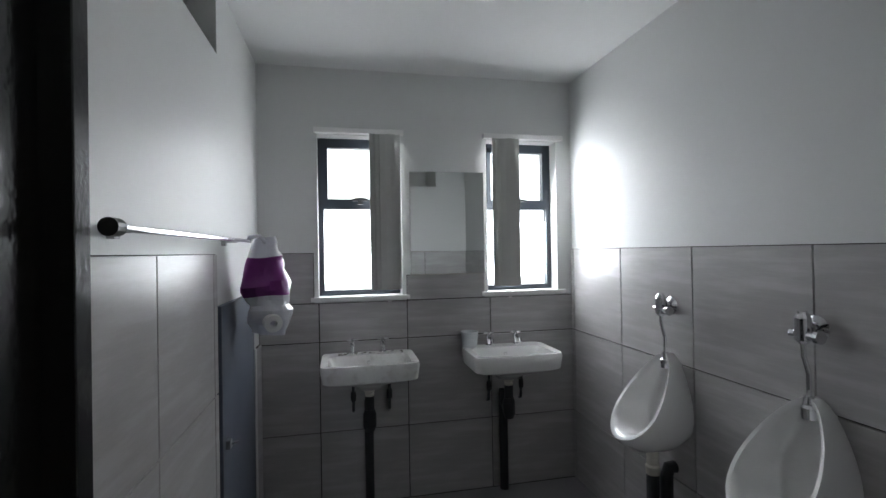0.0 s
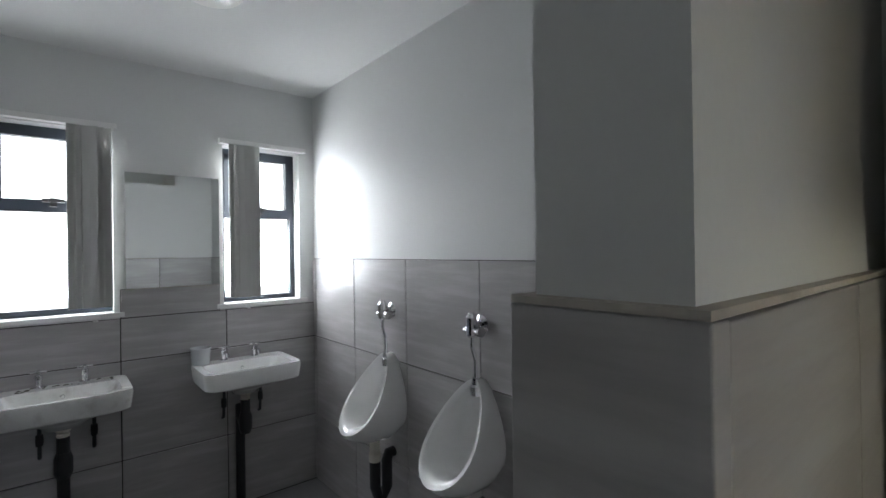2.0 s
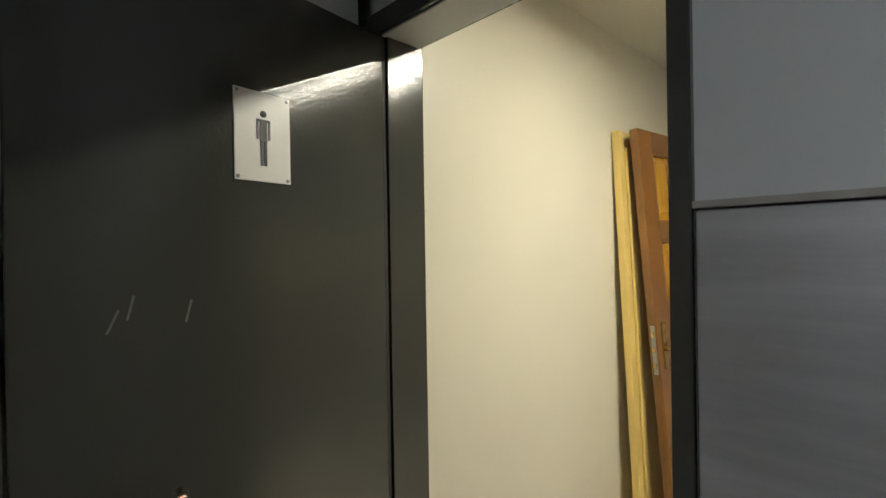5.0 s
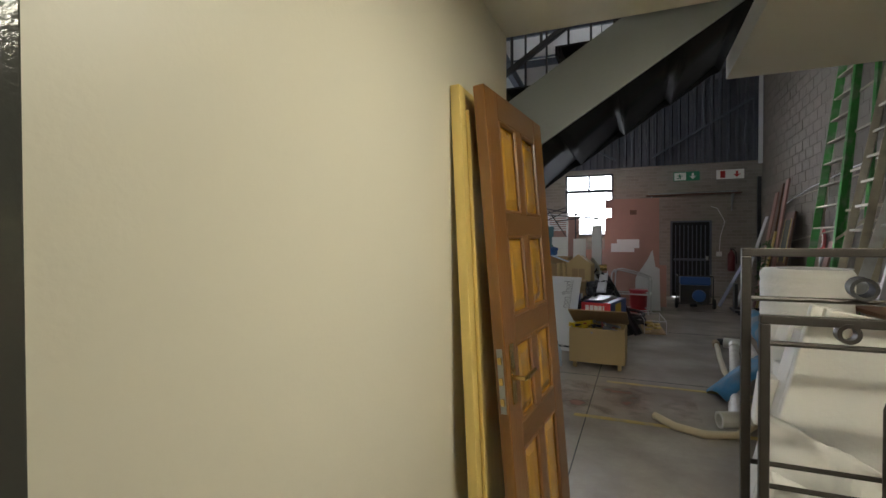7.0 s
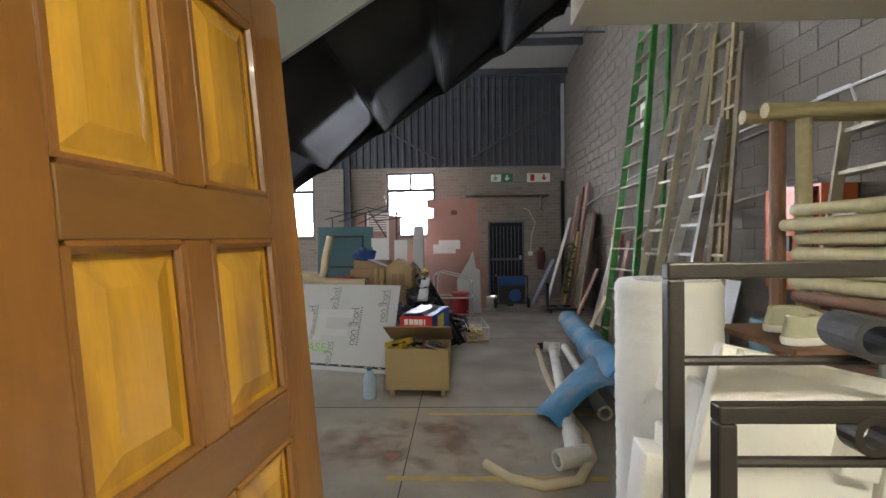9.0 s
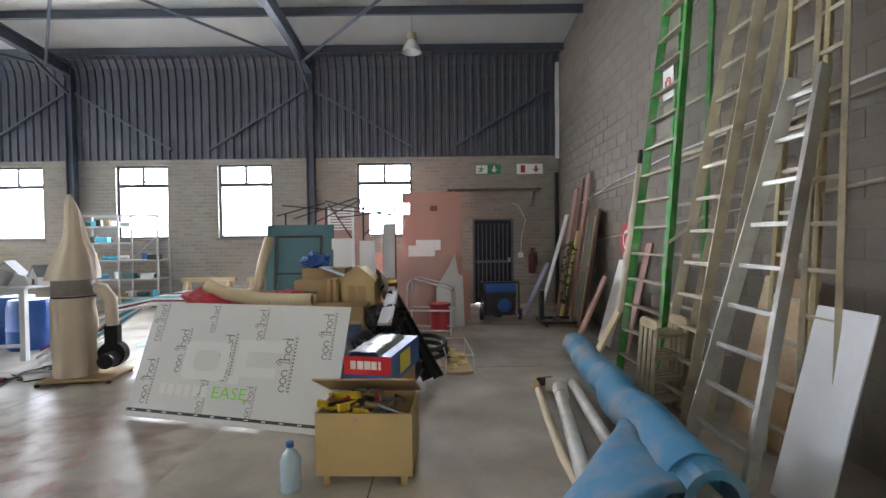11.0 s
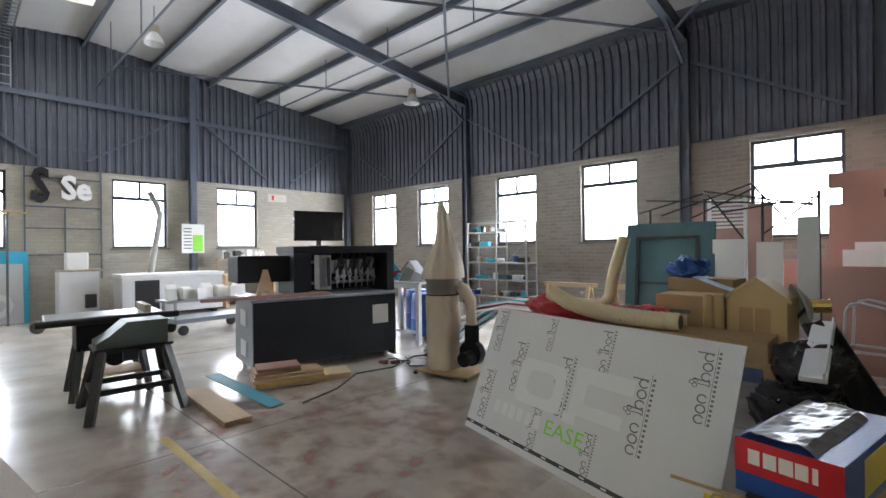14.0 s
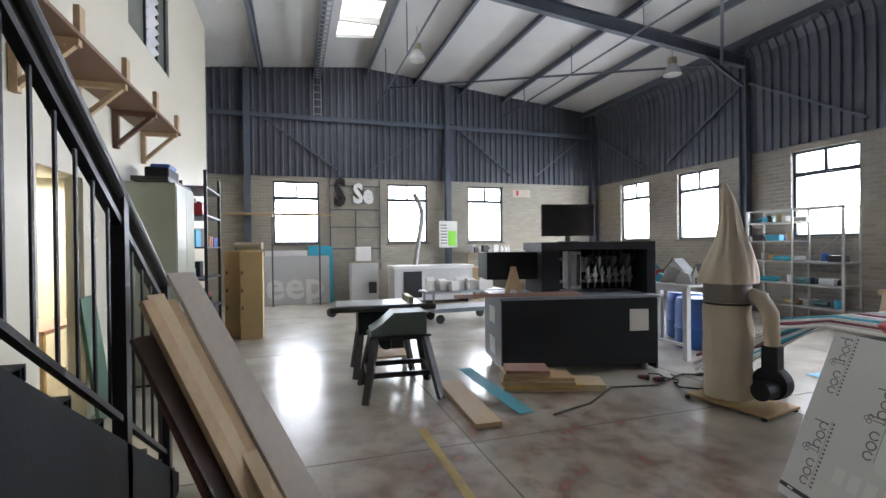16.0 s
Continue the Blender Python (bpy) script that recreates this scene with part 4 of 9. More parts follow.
basin(-2.325, 0.60, True, "stained white wall basin with mud streaks, on grey tiles")
basin(-3.265, 0.60, False, "clean white wall basin under a small window")
cup = thing("plastic_tub", "clear plastic tub standing on the basin corner", "tub", pose(-3.02, YS + 0.09, 0.816))
bm = lathe([(0.0, 0.003), (0.052, 0.003), (0.060, 0.10), (0.064, 0.104), (0.064, 0.11), (0.060, 0.11), (0.056, 0.10), (0.049, 0.006), (0, 0.006)], 24)
smooth(part("tub", bm, M["tub_plastic"], cup), 50)
mi = thing("mirror", "frameless rectangular mirror on the tiled wall between the windows", "mirror", pose(-3.158, YS + 0.018, 1.327))
part("mirror_glass", box(0, 0, 0, 0.53, 0.005, 0.714), M["mirror"], mi)
part("mirror_edge", merge(box(-0.003, 0, -0.006, 0.533, 0.004, 0.0)), M["grubby"], mi, "thin dull backing edge")


def urinal(y):
    u = thing("urinal", "white ceramic bowl urinal with chrome flush valve on grey tiles", "urinal", pose(-3.846, y, 0.43), group="bowl urinals")
    bm = bmesh.new()
    seg = 32

    def rim(kw, kd, z0, z1, d0, d1, bulge):
        row = []
        for i in range(seg):
            t = 2 * math.pi * i / seg
            s = (1 - math.cos(t)) / 2
            w = 0.185 * math.sin(t) * (1.08 - 0.55 * s) * kw
            dep = (d0 + (d1 - d0) * (s ** 0.85)) * kd + bulge * math.sin(math.pi * s)
            row.append(bm.verts.new((max(dep, 0.0), w, z0 + (z1 - z0) * s)))
        return row

    rs = [rim(0.9, 0.0, 0.06, 0.50, 0.3, 0.03, 0.0), rim(1.0, 0.35, 0.02, 0.51, 0.30, 0.04, -0.01), rim(1.06, 0.75, 0.03, 0.512, 0.32, 0.06, -0.01), rim(1.04, 0.97, 0.075, 0.512, 0.335, 0.055, 0.0),
          rim(1.0, 1.02, 0.10, 0.512, 0.338, 0.06, 0.0), rim(0.90, 1.02, 0.115, 0.496, 0.325, 0.06, 0.002), rim(0.84, 0.96, 0.125, 0.475, 0.30, 0.055, -0.012), rim(0.80, 0.72, 0.105, 0.46, 0.28, 0.045, -0.04), rim(0.66, 0.46, 0.085, 0.42, 0.26, 0.05, -0.02), rim(0.32, 0.5, 0.075, 0.26, 0.25, 0.08, -0.02)]
    for p, q in zip(rs, rs[1:]):
        for i in range(seg):
            bm.faces.new((p[i], p[(i + 1) % seg], q[(i + 1) % seg], q[i]))
    bm.faces.new(rs[-1])
    bm.faces.new(rs[0])
    smooth(part("bowl", bm, M["ceramic"], u), 60)
    gr = lathe([(0.0, 0.004), (0.028, 0.003), (0.03, 0.0)], 16)
    gr.transform(pose(0.135, 0, 0.088))
    part("drain_grate", gr, M["steel"], u)
    sp = lathe([(0.0, -0.02), (0.024, -0.02), (0.026, 0.02), (0.020, 0.03), (0.016, 0.06), (0.0, 0.06)], 16)
    sp.transform(pose(0.055, 0, 0.455))
    part("spreader", sp, M["chrome"], u, "chrome inlet spreader")
    fl = lathe([(0.0, 0.030), (0.024, 0.028), (0.046, 0.014), (0.050, 0.0), (0, 0)], 24)
    fl.transform(pose(0.0, 0, 0.755, 0, 90, 0))
    v = part("flush_valve", merge(fl, bar([(0.0, 0, 0.755), (0.075, 0, 0.755)], 0.014, 12), bar([(0.075, 0, 0.705), (0.075, 0, 0.715), (0.075, 0, 0.795), (0.075, 0, 0.81)], [0.018, 0.027, 0.027, 0.020], 16), bar([(0.075, 0.05, 0.735), (0.075, -0.045, 0.735)], 0.016, 12), bar([(0.045, 0, 0.755), (0.055, 0, 0.755)], 0.024, 14), bar([(0.075, 0.05, 0.735), (0.075, 0.066, 0.735)], 0.024, 14)), M["chrome"], u, "chrome push flush valve")
    kn = lathe([(0.0, 0.02), (0.015, 0.018), (0.018, 0.0), (0, 0)], 14)
    kn.transform(pose(0.075, 0, 0.80))
    part("push_button", kn, M["chrome"], v)
    part("flush_pipe", bar([(0.075, 0, 0.72), (0.074, 0, 0.66), (0.06, 0.006, 0.60), (0.053, 0.0, 0.54), (0.055, 0, 0.50)], 0.009, 10), M["chrome"], u, "bent chrome flush pipe")
    part("waste_collar", lathe([(0.0, -0.10), (0.034, -0.10), (0.036, -0.06), (0.030, -0.05), (0.030, 0.04), (0, 0.04)], 16), M["pvc_white"], u, "white waste collar", pose(0.14, 0, 0.0))
    part("trap", bar([(0.14, 0, -0.08), (0.14, 0, -0.25), (0.12, 0, -0.31), (0.09, 0, -0.31), (0.06, 0, -0.27), (0.06, 0, -0.12), (0.045, 0, -0.08), (0.0, 0, -0.08)], 0.032, 14), M["pvc_black"], u, "black trap")
    return u


urinal(-5.67)
urinal(-4.91)
ra = thing("towel_rail", "chrome towel rail on wall brackets with black end knob", "towel rail")
part("rail", bar([(-1.705, -4.66, 1.545), (-1.705, -6.10, 1.552)], 0.009, 12), M["chrome"], ra)
for y in (-4.80, -5.85):
    part("bracket", merge(bar([(-1.632, y, 1.545), (-1.70, y, 1.546)], 0.007, 8), box(-1.65, y - 0.014, 1.525, -1.632, y + 0.014, 1.565)), M["steel"], ra)
part("end_knob", bar([(-1.705, -4.63, 1.545), (-1.705, -4.67, 1.545)], 0.02, 14), M["black"], ra)
# printed plastic bag with a toilet roll, hung from the rail end
bg = thing("plastic_bag", "clear and purple plastic bag of toilet rolls hung on the rail", "bag", pose(-1.79, -6.06, 1.085) @ Matrix.Scale(0.86, 4))
secs = []
for k in range(21):
    u = k / 20
    z = 0.0 + 0.56 * u
    f = 0.135 - 0.055 * abs(u - 0.45) * 2 + (0.02 if u < 0.3 else 0)
    secs.append((0.03 * (u - 0.5), 0.05 * (0.5 - u), f * (1.0 - 0.15 * u), f * 0.62 * (0.5 + math.sin(math.pi * min(1, 0.12 + u * 0.88))), z, 3.0))


def crease(bm):
    for v in bm.verts:
        p = v.co * 4.5
        a = abs(noise.noise(p + Vector((v.co.z * 3, 0, 0)))) + 0.5 * abs(noise.noise(p * 2.3))
        d = Vector((v.co.x, v.co.y, 0)).normalized()
        v.co += d * (0.02 - 0.07 * a) + Vector((0, 0, 0.03 * noise.noise(p * 0.8)))
    return bm


smooth(part("bag", crease(loft(secs, 40)), M["bag"], bg), 28)
smooth(part("print", crease(loft([(q[0], q[1], q[2] * 1.03, q[3] * 1.03, q[4], 3.0) for q in secs[8:17]], 40, False, False)), M["purple"], bg, "purple printed band"), 28)
bm = bmesh.new()
tube(bm, (-0.06, 0.155, 0.07), (-0.02, 0.05, 0.09), 0.05, 0.03, 20)
part("toilet_roll", bm, M["white"], bg, "white toilet roll showing through")
part("handle", bar([(0.0, 0.0, 0.53), (0.03, 0.02, 0.57), (0.09, 0.0, 0.565), (0.10, -0.02, 0.55)], 0.012, 8), M["bag"], bg)
dm = thing("ceiling_light", "round opal ceiling light, switched off, on the toilet ceiling", "ceiling light", pose(-2.84, -5.55, 2.73))
smooth(part("shade", lathe([(0.0, -0.085), (0.07, -0.08), (0.12, -0.06), (0.145, -0.03), (0.15, -0.012), (0.0, -0.012)], 28), M["signwhite"], dm), 50)
part("base", lathe([(0.0, -0.012), (0.16, -0.012), (0.16, 0.0), (0, 0)], 28), M["white"], dm)
part("floor_trap", lathe([(0.0, 0.014), (0.05, 0.014), (0.055, 0.012), (0.055, 0.0)], 20), M["chrome"]).matrix_basis = pose(-2.9, -5.0, TF)
tagged(bpy.data.objects["floor_trap"], "round chrome floor drain in grey tiles", "drain")

# ---- passage ----
tb = thing("batten_light", "warm tube light batten under the passage ceiling", "ceiling light", pose(-2.05, -1.88, SLAB, 0, 0, 90))
part("housing", box(-0.03, -0.62, -0.05, 0.03, 0.62, 0.0, bev=0.004), M["white"], tb)
part("tube", bar([(0, -0.60, -0.068), (0, 0.60, -0.068)], 0.013, 12), glow_mat("warm_tube", (1.0, 0.86, 0.58), 6.0), tb, "glowing warm tube")


def leaning(y0, y1, xt, xf, z):
    """The pose of a slab that stands on the floor at xf and leans to xt at height z; its own axes: x thickness, y width, z up the slab."""
    a = math.degrees(math.atan2(xt - xf, z))
    return pose(xf, y0, 0.005, 0, a, 0)


sl = thing("door_slab", "bare yellow pine door slab leaning on the cream wall", "door", leaning(-1.30, -0.58, -3.362, -3.27, 2.02))
part("slab", box(-0.036, 0.0, 0.012, 0.0, 0.76, 2.03, bev=0.003), M["pine"], sl)
part("lipping", box(0.002, 0.045, 0.012, 0.016, 0.70, 1.95, bev=0.003), M["pine"], sl)
pd = thing("panel_door", "varnished eight-panel hardwood door leaning on the wall, brass handle", "door", leaning(-1.275, -0.64, -3.322, -3.16, 2.0) @ pose(0, 0, 0, 0, 0, -5.0))
W, H, D = 0.69, 2.03, 0.042
SL, ML, MR, SR = 0.12, 0.31, 0.37, 0.57
part("stile", box(0, 0, 0.012, D, SL, H, bev=0.004), M["teak"], pd)
part("stile", box(0, SR, 0.012, D, W, H, bev=0.004), M["teak"], pd)
rails = [(0.012, 0.20), (0.74, 0.83), (1.12, 1.21), (1.51, 1.59), (1.93, 2.03)]
for a, b in rails:
    part("rail", box(0.0005, SL, a, D - 0.0005, SR, b, bev=0.003), M["teak_rail"], pd)
for (a, b), (c, d) in zip(rails, rails[1:]):
    part("muntin", box(0.0005, ML, b, D - 0.0005, MR, c, bev=0.003), M["teak"], pd)
    for ya, yb in ((SL, ML), (MR, SR)):
        bm = box(0.012, ya, b, 0.026, yb, c)
        i1, i2 = 0.022, 0.055
        for q0, q1, x0, x1 in ((i1, i2, 0.026, 0.036),):
            vs = [bm.verts.new(p) for p in ((x0, ya + q0, b + q0), (x0, yb - q0, b + q0), (x0, yb - q0, c - q0), (x0, ya + q0, c - q0), (x1, ya + q1, b + q1), (x1, yb - q1, b + q1), (x1, yb - q1, c - q1), (x1, ya + q1, c - q1))]
            for f in ((0, 1, 5, 4), (1, 2, 6, 5), (2, 3, 7, 6), (3, 0, 4, 7), (4, 5, 6, 7)):
                bm.faces.new([vs[i] for i in f])
        p = part("panel", bm, M["teak_panel"], pd, "raised honey-coloured panel")
        part("moulding", merge(*[bar(q, 0.009, 6) for q in ([(0.034, ya + 0.006, b + 0.006), (0.034, yb - 0.006, b + 0.006)], [(0.034, ya + 0.006, c - 0.006), (0.034, yb - 0.006, c - 0.006)], [(0.034, ya + 0.006, b + 0.006), (0.034, ya + 0.006, c - 0.006)], [(0.034, yb - 0.006, b + 0.006), (0.034, yb - 0.006, c - 0.006)])]), M["teak"], p)
ph = part("door_handle", merge(box(D, 0.035, 0.92, D + 0.006, 0.075, 1.13, bev=0.003), bar([(D, 0.055, 1.01), (D + 0.045, 0.055, 1.01), (D + 0.05, 0.07, 1.01), (D + 0.048, 0.16, 1.015)], 0.009, 10)), M["brass"], pd, "worn brass lever handle on a plate")
part("lock_plate", box(0.012, -0.003, 0.90, 0.032, 0.001, 1.12), M["steel"], pd)
for zz in (0.94, 1.01, 1.08):
    part("bolt", box(0.015, -0.008, zz - 0.012, 0.028, -0.002, zz + 0.012), M["brass"], pd)

# yellow lines, joints and red paint on the floor
for a, b, w in (((-3.1, 2.42), (-1.4, 2.42), 0.06), ((-3.3, 1.32), (-1.9, 1.32), 0.06), ((-7.3, 2.29), (-5.2, 2.29), 0.07)):
    tagged(part("floor_line", box(a[0], a[1] - w / 2, 0.0, b[0], a[1] + w / 2, 0.003), M["yellow_paint"]), "worn yellow paint line on the concrete floor", "floor marking", kind="structure")
for i, x in enumerate((-3.2, -6.9, -10.6, -14.2)):
    tagged(part("floor_joint", box(x - 0.004, -0.5, 0.0, x + 0.004, YN, 0.0015), M["joint"]), "thin dark saw-cut floor joint", "floor joint", kind="structure")
for y in (2.6, 5.6, 8.4):
    tagged(part("floor_joint", box(XW, y - 0.004, 0.0, XE, y + 0.004, 0.002), M["joint"]), "thin dark saw-cut floor joint", "floor joint", kind="structure")


def patch_mat(name, col, amount):
    m = mat(name, col, 0.5, var=0.2, scale=8)
    N, L = m.node_tree.nodes, m.node_tree.links
    tc, nz, rp = N.new("ShaderNodeTexCoord"), N.new("ShaderNodeTexNoise"), N.new("ShaderNodeValToRGB")
    nz.inputs["Scale"].default_value, nz.inputs["Detail"].default_value = 4.0, 12.0
    rp.color_ramp.elements[0].position, rp.color_ramp.elements[1].position = 0.44, 0.68
    rp.color_ramp.elements[1].color = (amount, amount, amount, 1)
    L.new(tc.outputs["Object"], nz.inputs["Vector"])
    L.new(nz.outputs["Fac"], rp.inputs["Fac"])
    sub, ln, mr, mu = N.new("ShaderNodeVectorMath"), N.new("ShaderNodeVectorMath"), N.new("ShaderNodeMapRange"), N.new("ShaderNodeMath")
    sub.operation, ln.operation, mu.operation = "SUBTRACT", "LENGTH", "MULTIPLY"
    sub.inputs[1].default_value = (0.5, 0.5, 0.5)
    L.new(tc.outputs["Generated"], sub.inputs[0])
    L.new(sub.outputs[0], ln.inputs[0])
    mr.inputs["From Min"].default_value, mr.inputs["From Max"].default_value = 0.72, 0.30
    L.new(ln.outputs["Value"], mr.inputs["Value"])
    L.new(mr.outputs["Result"], mu.inputs[0])
    L.new(rp.outputs["Color"], mu.inputs[1])
    L.new(mu.outputs[0], N["Principled BSDF"].inputs["Alpha"])
    return m


M["redstain"] = patch_mat("worn_red_paint", (0.42, 0.22, 0.18), 0.62)
for x0, y0, x1, y1 in ((-3.9, 1.35, -2.3, 2.38), (-8.0, 1.5, -4.6, 4.6)):
    bm = bmesh.new()
    bm.faces.new([bm.verts.new(c) for c in ((x0, y0, 0.003), (x1, y0, 0.003), (x1, y1, 0.003), (x0, y1, 0.003))])
    tagged(part("floor_stain", bm, M["redstain"]), "worn red paint stain on the concrete floor", "floor stain", kind="structure")
# ---- storage along the block wall ----
# concrete blocks: single blocks where the walk passes nearest, the rest joined
BW, BH, BD = 0.40, 0.20, 0.006
bme = bpy.data.meshes.new("block")
bm = box(-BD, 0.005, 0.005, 0.0, BW - 0.005, BH - 0.005, bev=0.003)
bm.to_mesh(bme)
bm.free()
bme.materials.append(M["block"])
rng = random.Random(5)
verts, faces = [], []
for k in range(33):
    z = BH * k
    for j in range(46):
        y = YS + BW * j - (0.2 if k % 2 else 0.0)
        if y + BW > YN:
            continue
        if 2.2 <= y < 7.0 and 0 <= z < 5.0:
            ob = new("block", bme)
            ob.parent = wall_east
            ob.matrix_basis = pose(XE + rng.uniform(-0.002, 0.002), y, z)
        else:
            n = len(verts)
            d = XE - BD + rng.uniform(-0.002, 0.002)
            c = [(XE, y + 0.005, z + 0.005), (XE, y + BW - 0.005, z + 0.005), (XE, y + BW - 0.005, z + BH - 0.005), (XE, y + 0.005, z + BH - 0.005)]
            verts += c + [(d, p[1] + (0.003 if i in (0, 3) else -0.003), p[2] + (0.003 if i < 2 else -0.003)) for i, p in enumerate(c)]
            faces += [tuple(n + i for i in f) for f in ((4, 5, 6, 7), (0, 1, 5, 4), (1, 2, 6, 5), (2, 3, 7, 6), (3, 0, 4, 7))]
me = bpy.data.meshes.new("blockwork")
me.from_pydata(verts, [], faces)
me.materials.append(M["block_far"])
bw = new("blockwork", me)
bw.parent = wall_east
bw["kind"] = "stuff"


def ladder(name, label, foot0, foot1, top0, top1, n, stile, rung, w=0.03, d=0.07, flat=False, group="ladders along the wall"):
    """Two stiles from floor to top with n rungs."""
    t = thing(name, label, "ladder", group=group)
    f0, f1, t0, t1 = map(Vector, (foot0, foot1, top0, top1))
    for a, b in ((f0, t0), (f1, t1)):
        part("stile", beam(a, b, w, d, bev=0.004), stile, t)
    for i in range(n):
        u = (i + 0.7) / (n + 0.2)
        a, b = f0.lerp(t0, u), f1.lerp(t1, u)
        part("step" if flat else "rung", beam(a, b, 0.085 if flat else 0.032, 0.022 if flat else 0.03, bev=0.003), rung, t)
    return t


# tall green step ladder leaning folded
g = ladder("step_ladder", "tall green fibreglass step ladder with aluminium treads, folded against the wall", (-0.66, 5.40, 0.0), (-0.62, 4.50, 0.0), (-0.17, 5.14, 4.45), (-0.17, 4.70, 4.45), 15, M["green"], M["alu"], 0.035, 0.09, True)
rf0, rf1, rt0, rt1 = Vector((-0.40, 4.98, 0.0)), Vector((-0.38, 4.22, 0.0)), Vector((-0.08, 5.02, 4.3)), Vector((-0.08, 4.48, 4.3))
for a, b in ((rf0, rt0), (rf1, rt1)):
    part("rear_stile", beam(a, b, 0.035, 0.07), M["green"], g)
for i in range(8):
    u = 0.08 + 0.12 * i
    part("rear_brace", beam(rf0.lerp(rt0, u), rf1.lerp(rt1, u), 0.02, 0.03), M["alu"], g)
part("spreader", beam((-0.50, 4.55, 1.5), (-0.28, 4.30, 1.75), 0.012, 0.03), M["alu"], g)
ladder("extension_ladder", "long weathered aluminium extension ladder leaning on the wall", (-0.70, 4.34, 0), (-0.70, 3.84, 0), (-0.07, 3.92, 4.3), (-0.07, 3.60, 4.3), 15, M["alu"], M["alu"], 0.03, 0.08)
ladder("extension_ladder", "second section of a weathered extension ladder behind the first", (-0.58, 4.20, 0), (-0.58, 3.74, 0), (-0.02, 3.80, 4.0), (-0.02, 3.48, 4.0), 14, M["alu"], M["alu"], 0.03, 0.07)
ladder("extension_ladder", "bright aluminium ladder leaning on the block wall", (-0.88, 3.44, 0), (-0.88, 2.76, 0), (-0.28, 3.19, 2.65), (-0.28, 2.93, 2.65), 9, M["alu_bright"], M["alu_bright"], 0.035, 0.10)
ladder("extension_ladder", "tall old dirty ladder against the wall", (-0.66, 2.68, 0), (-0.66, 2.40, 0), (-0.03, 3.26, 3.5), (-0.03, 3.04, 3.5), 12, M["alu"], M["alu"], 0.035, 0.08)
ladder("extension_ladder", "dusty ladder section stacked behind the others", (-0.42, 3.30, 0), (-0.42, 2.90, 0), (-0.03, 3.5, 3.7), (-0.03, 3.16, 3.7), 12, M["bamboo"], M["alu"], 0.03, 0.07)
for k, lb2 in enumerate(("short aluminium ladder leaning high on the wall", "second short ladder stacked on the first")):
    ladder("roof_ladder", lb2, (-0.42 + 0.12 * k, 1.78 + 0.1 * k, 0), (-0.42 + 0.12 * k, 1.28 + 0.1 * k, 0), (-0.12 + 0.07 * k, 1.70 + 0.1 * k, 2.38), (-0.12 + 0.07 * k, 1.22 + 0.1 * k, 2.40), 8, M["alu"], M["alu"], 0.035, 0.07)
for z0, z1 in ((2.62, 2.42), (1.80, 1.86)):
    tagged(part("wall_pipe", bar([(XE - 0.04, 8.4, z0 - 0.3), (XE - 0.04, 2.2, z1 + 0.1)], 0.014, 8), M["alu"]), "thin dusty conduit along the block wall", "conduit", group="wall conduits", kind="structure")
# folded multi-purpose ladder: four hinged leaves side by side
fl = thing("folding_ladder", "dusty folded aluminium hinged ladder standing upright", "ladder", pose(-0.98, 4.22, 0, 0, 6, -70))
for i in range(4):
    for s in (0.0, 0.34):
        part("stile", box(0.055 * i, s, 0.0, 0.055 * i + 0.042, s + 0.028, 0.80, bev=0.004), M["alu"], fl)
    for k in range(4):
        part("rung", box(0.055 * i + 0.008, 0.028, 0.10 + 0.20 * k, 0.055 * i + 0.034, 0.34, 0.13 + 0.20 * k), M["alu"], fl)
for i in range(3):
    for s in (-0.004, 0.336):
        h = lathe([(0.0, 0.0), (0.045, 0.0), (0.045, 0.036), (0, 0.036)], 18)
        h.transform(pose(0.05 + 0.055 * i, s + 0.036, 0.82, 90, 0, 0))
        part("hinge", h, M["pale_cream"], fl, "dusty round hinge boss")

# blue tarpaulin roll, with its loose flap, on the floor
tr = thing("tarpaulin_roll", "dusty blue tarpaulin rolled round a pipe, lying on the floor", "tarpaulin")
A, B = Vector((-1.24, 5.28, 0.34)), Vector((-1.40, 2.35, 0.27))
pts = [A.lerp(B, i / 40) + Vector((0.02 * math.sin(i * 0.45), 0, 0.012 * math.sin(i * 0.7))) for i in range(41)]
bm = bmesh.new()
sweep(bm, pts, [0.125 + 0.0012 * i + 0.002 * math.sin(i * 0.9) + 0.010 * (i in (22, 23)) for i in range(41)], 40)
for v in bm.verts:
    v.co += Vector((0.006, 0, 0.006)) * noise.noise(v.co * 5) + Vector((0.014, 0, 0.02)) * abs(noise.noise(v.co * 12))
smooth(part("roll", bm, M["tarp"], tr), 50)
bm = bmesh.new()
tube(bm, B + Vector((0, -0.16, -0.005)), B + Vector((0, 0.02, 0)), 0.165, 0.05, 22)
part("edge_turn", bm, M["tarp"], tr)
bm = bmesh.new()
n1, n2 = 12, 8
grid = [[None] * (n2 + 1) for _ in range(n1 + 1)]
for i in range(n1 + 1):
    for j in range(n2 + 1):
        u, v = i / n1, j / n2
        top = Vector((-1.50, 3.1 - 0.9 * u, 0.34))
        low = Vector((-1.56 - 0.62 * math.sin(u * 2.2), 3.15 - 1.15 * u, 0.012 + 0.10 * max(0, math.sin(u * 9)) * u))
        p = top.lerp(low, v) + Vector((0, 0, 0.10 * math.sin(v * math.pi) + 0.03 * noise.noise(Vector((u * 4, v * 4, 0)))))
        grid[i][j] = bm.verts.new(p)
for i in range(n1):
    for j in range(n2):
        bm.faces.new((grid[i][j], grid[i + 1][j], grid[i + 1][j + 1], grid[i][j + 1]))
fl2 = part("flap", bm, M["tarp"], tr, "loose blue flap spread on the floor")
sol = fl2.modifiers.new("thickness", "SOLIDIFY")
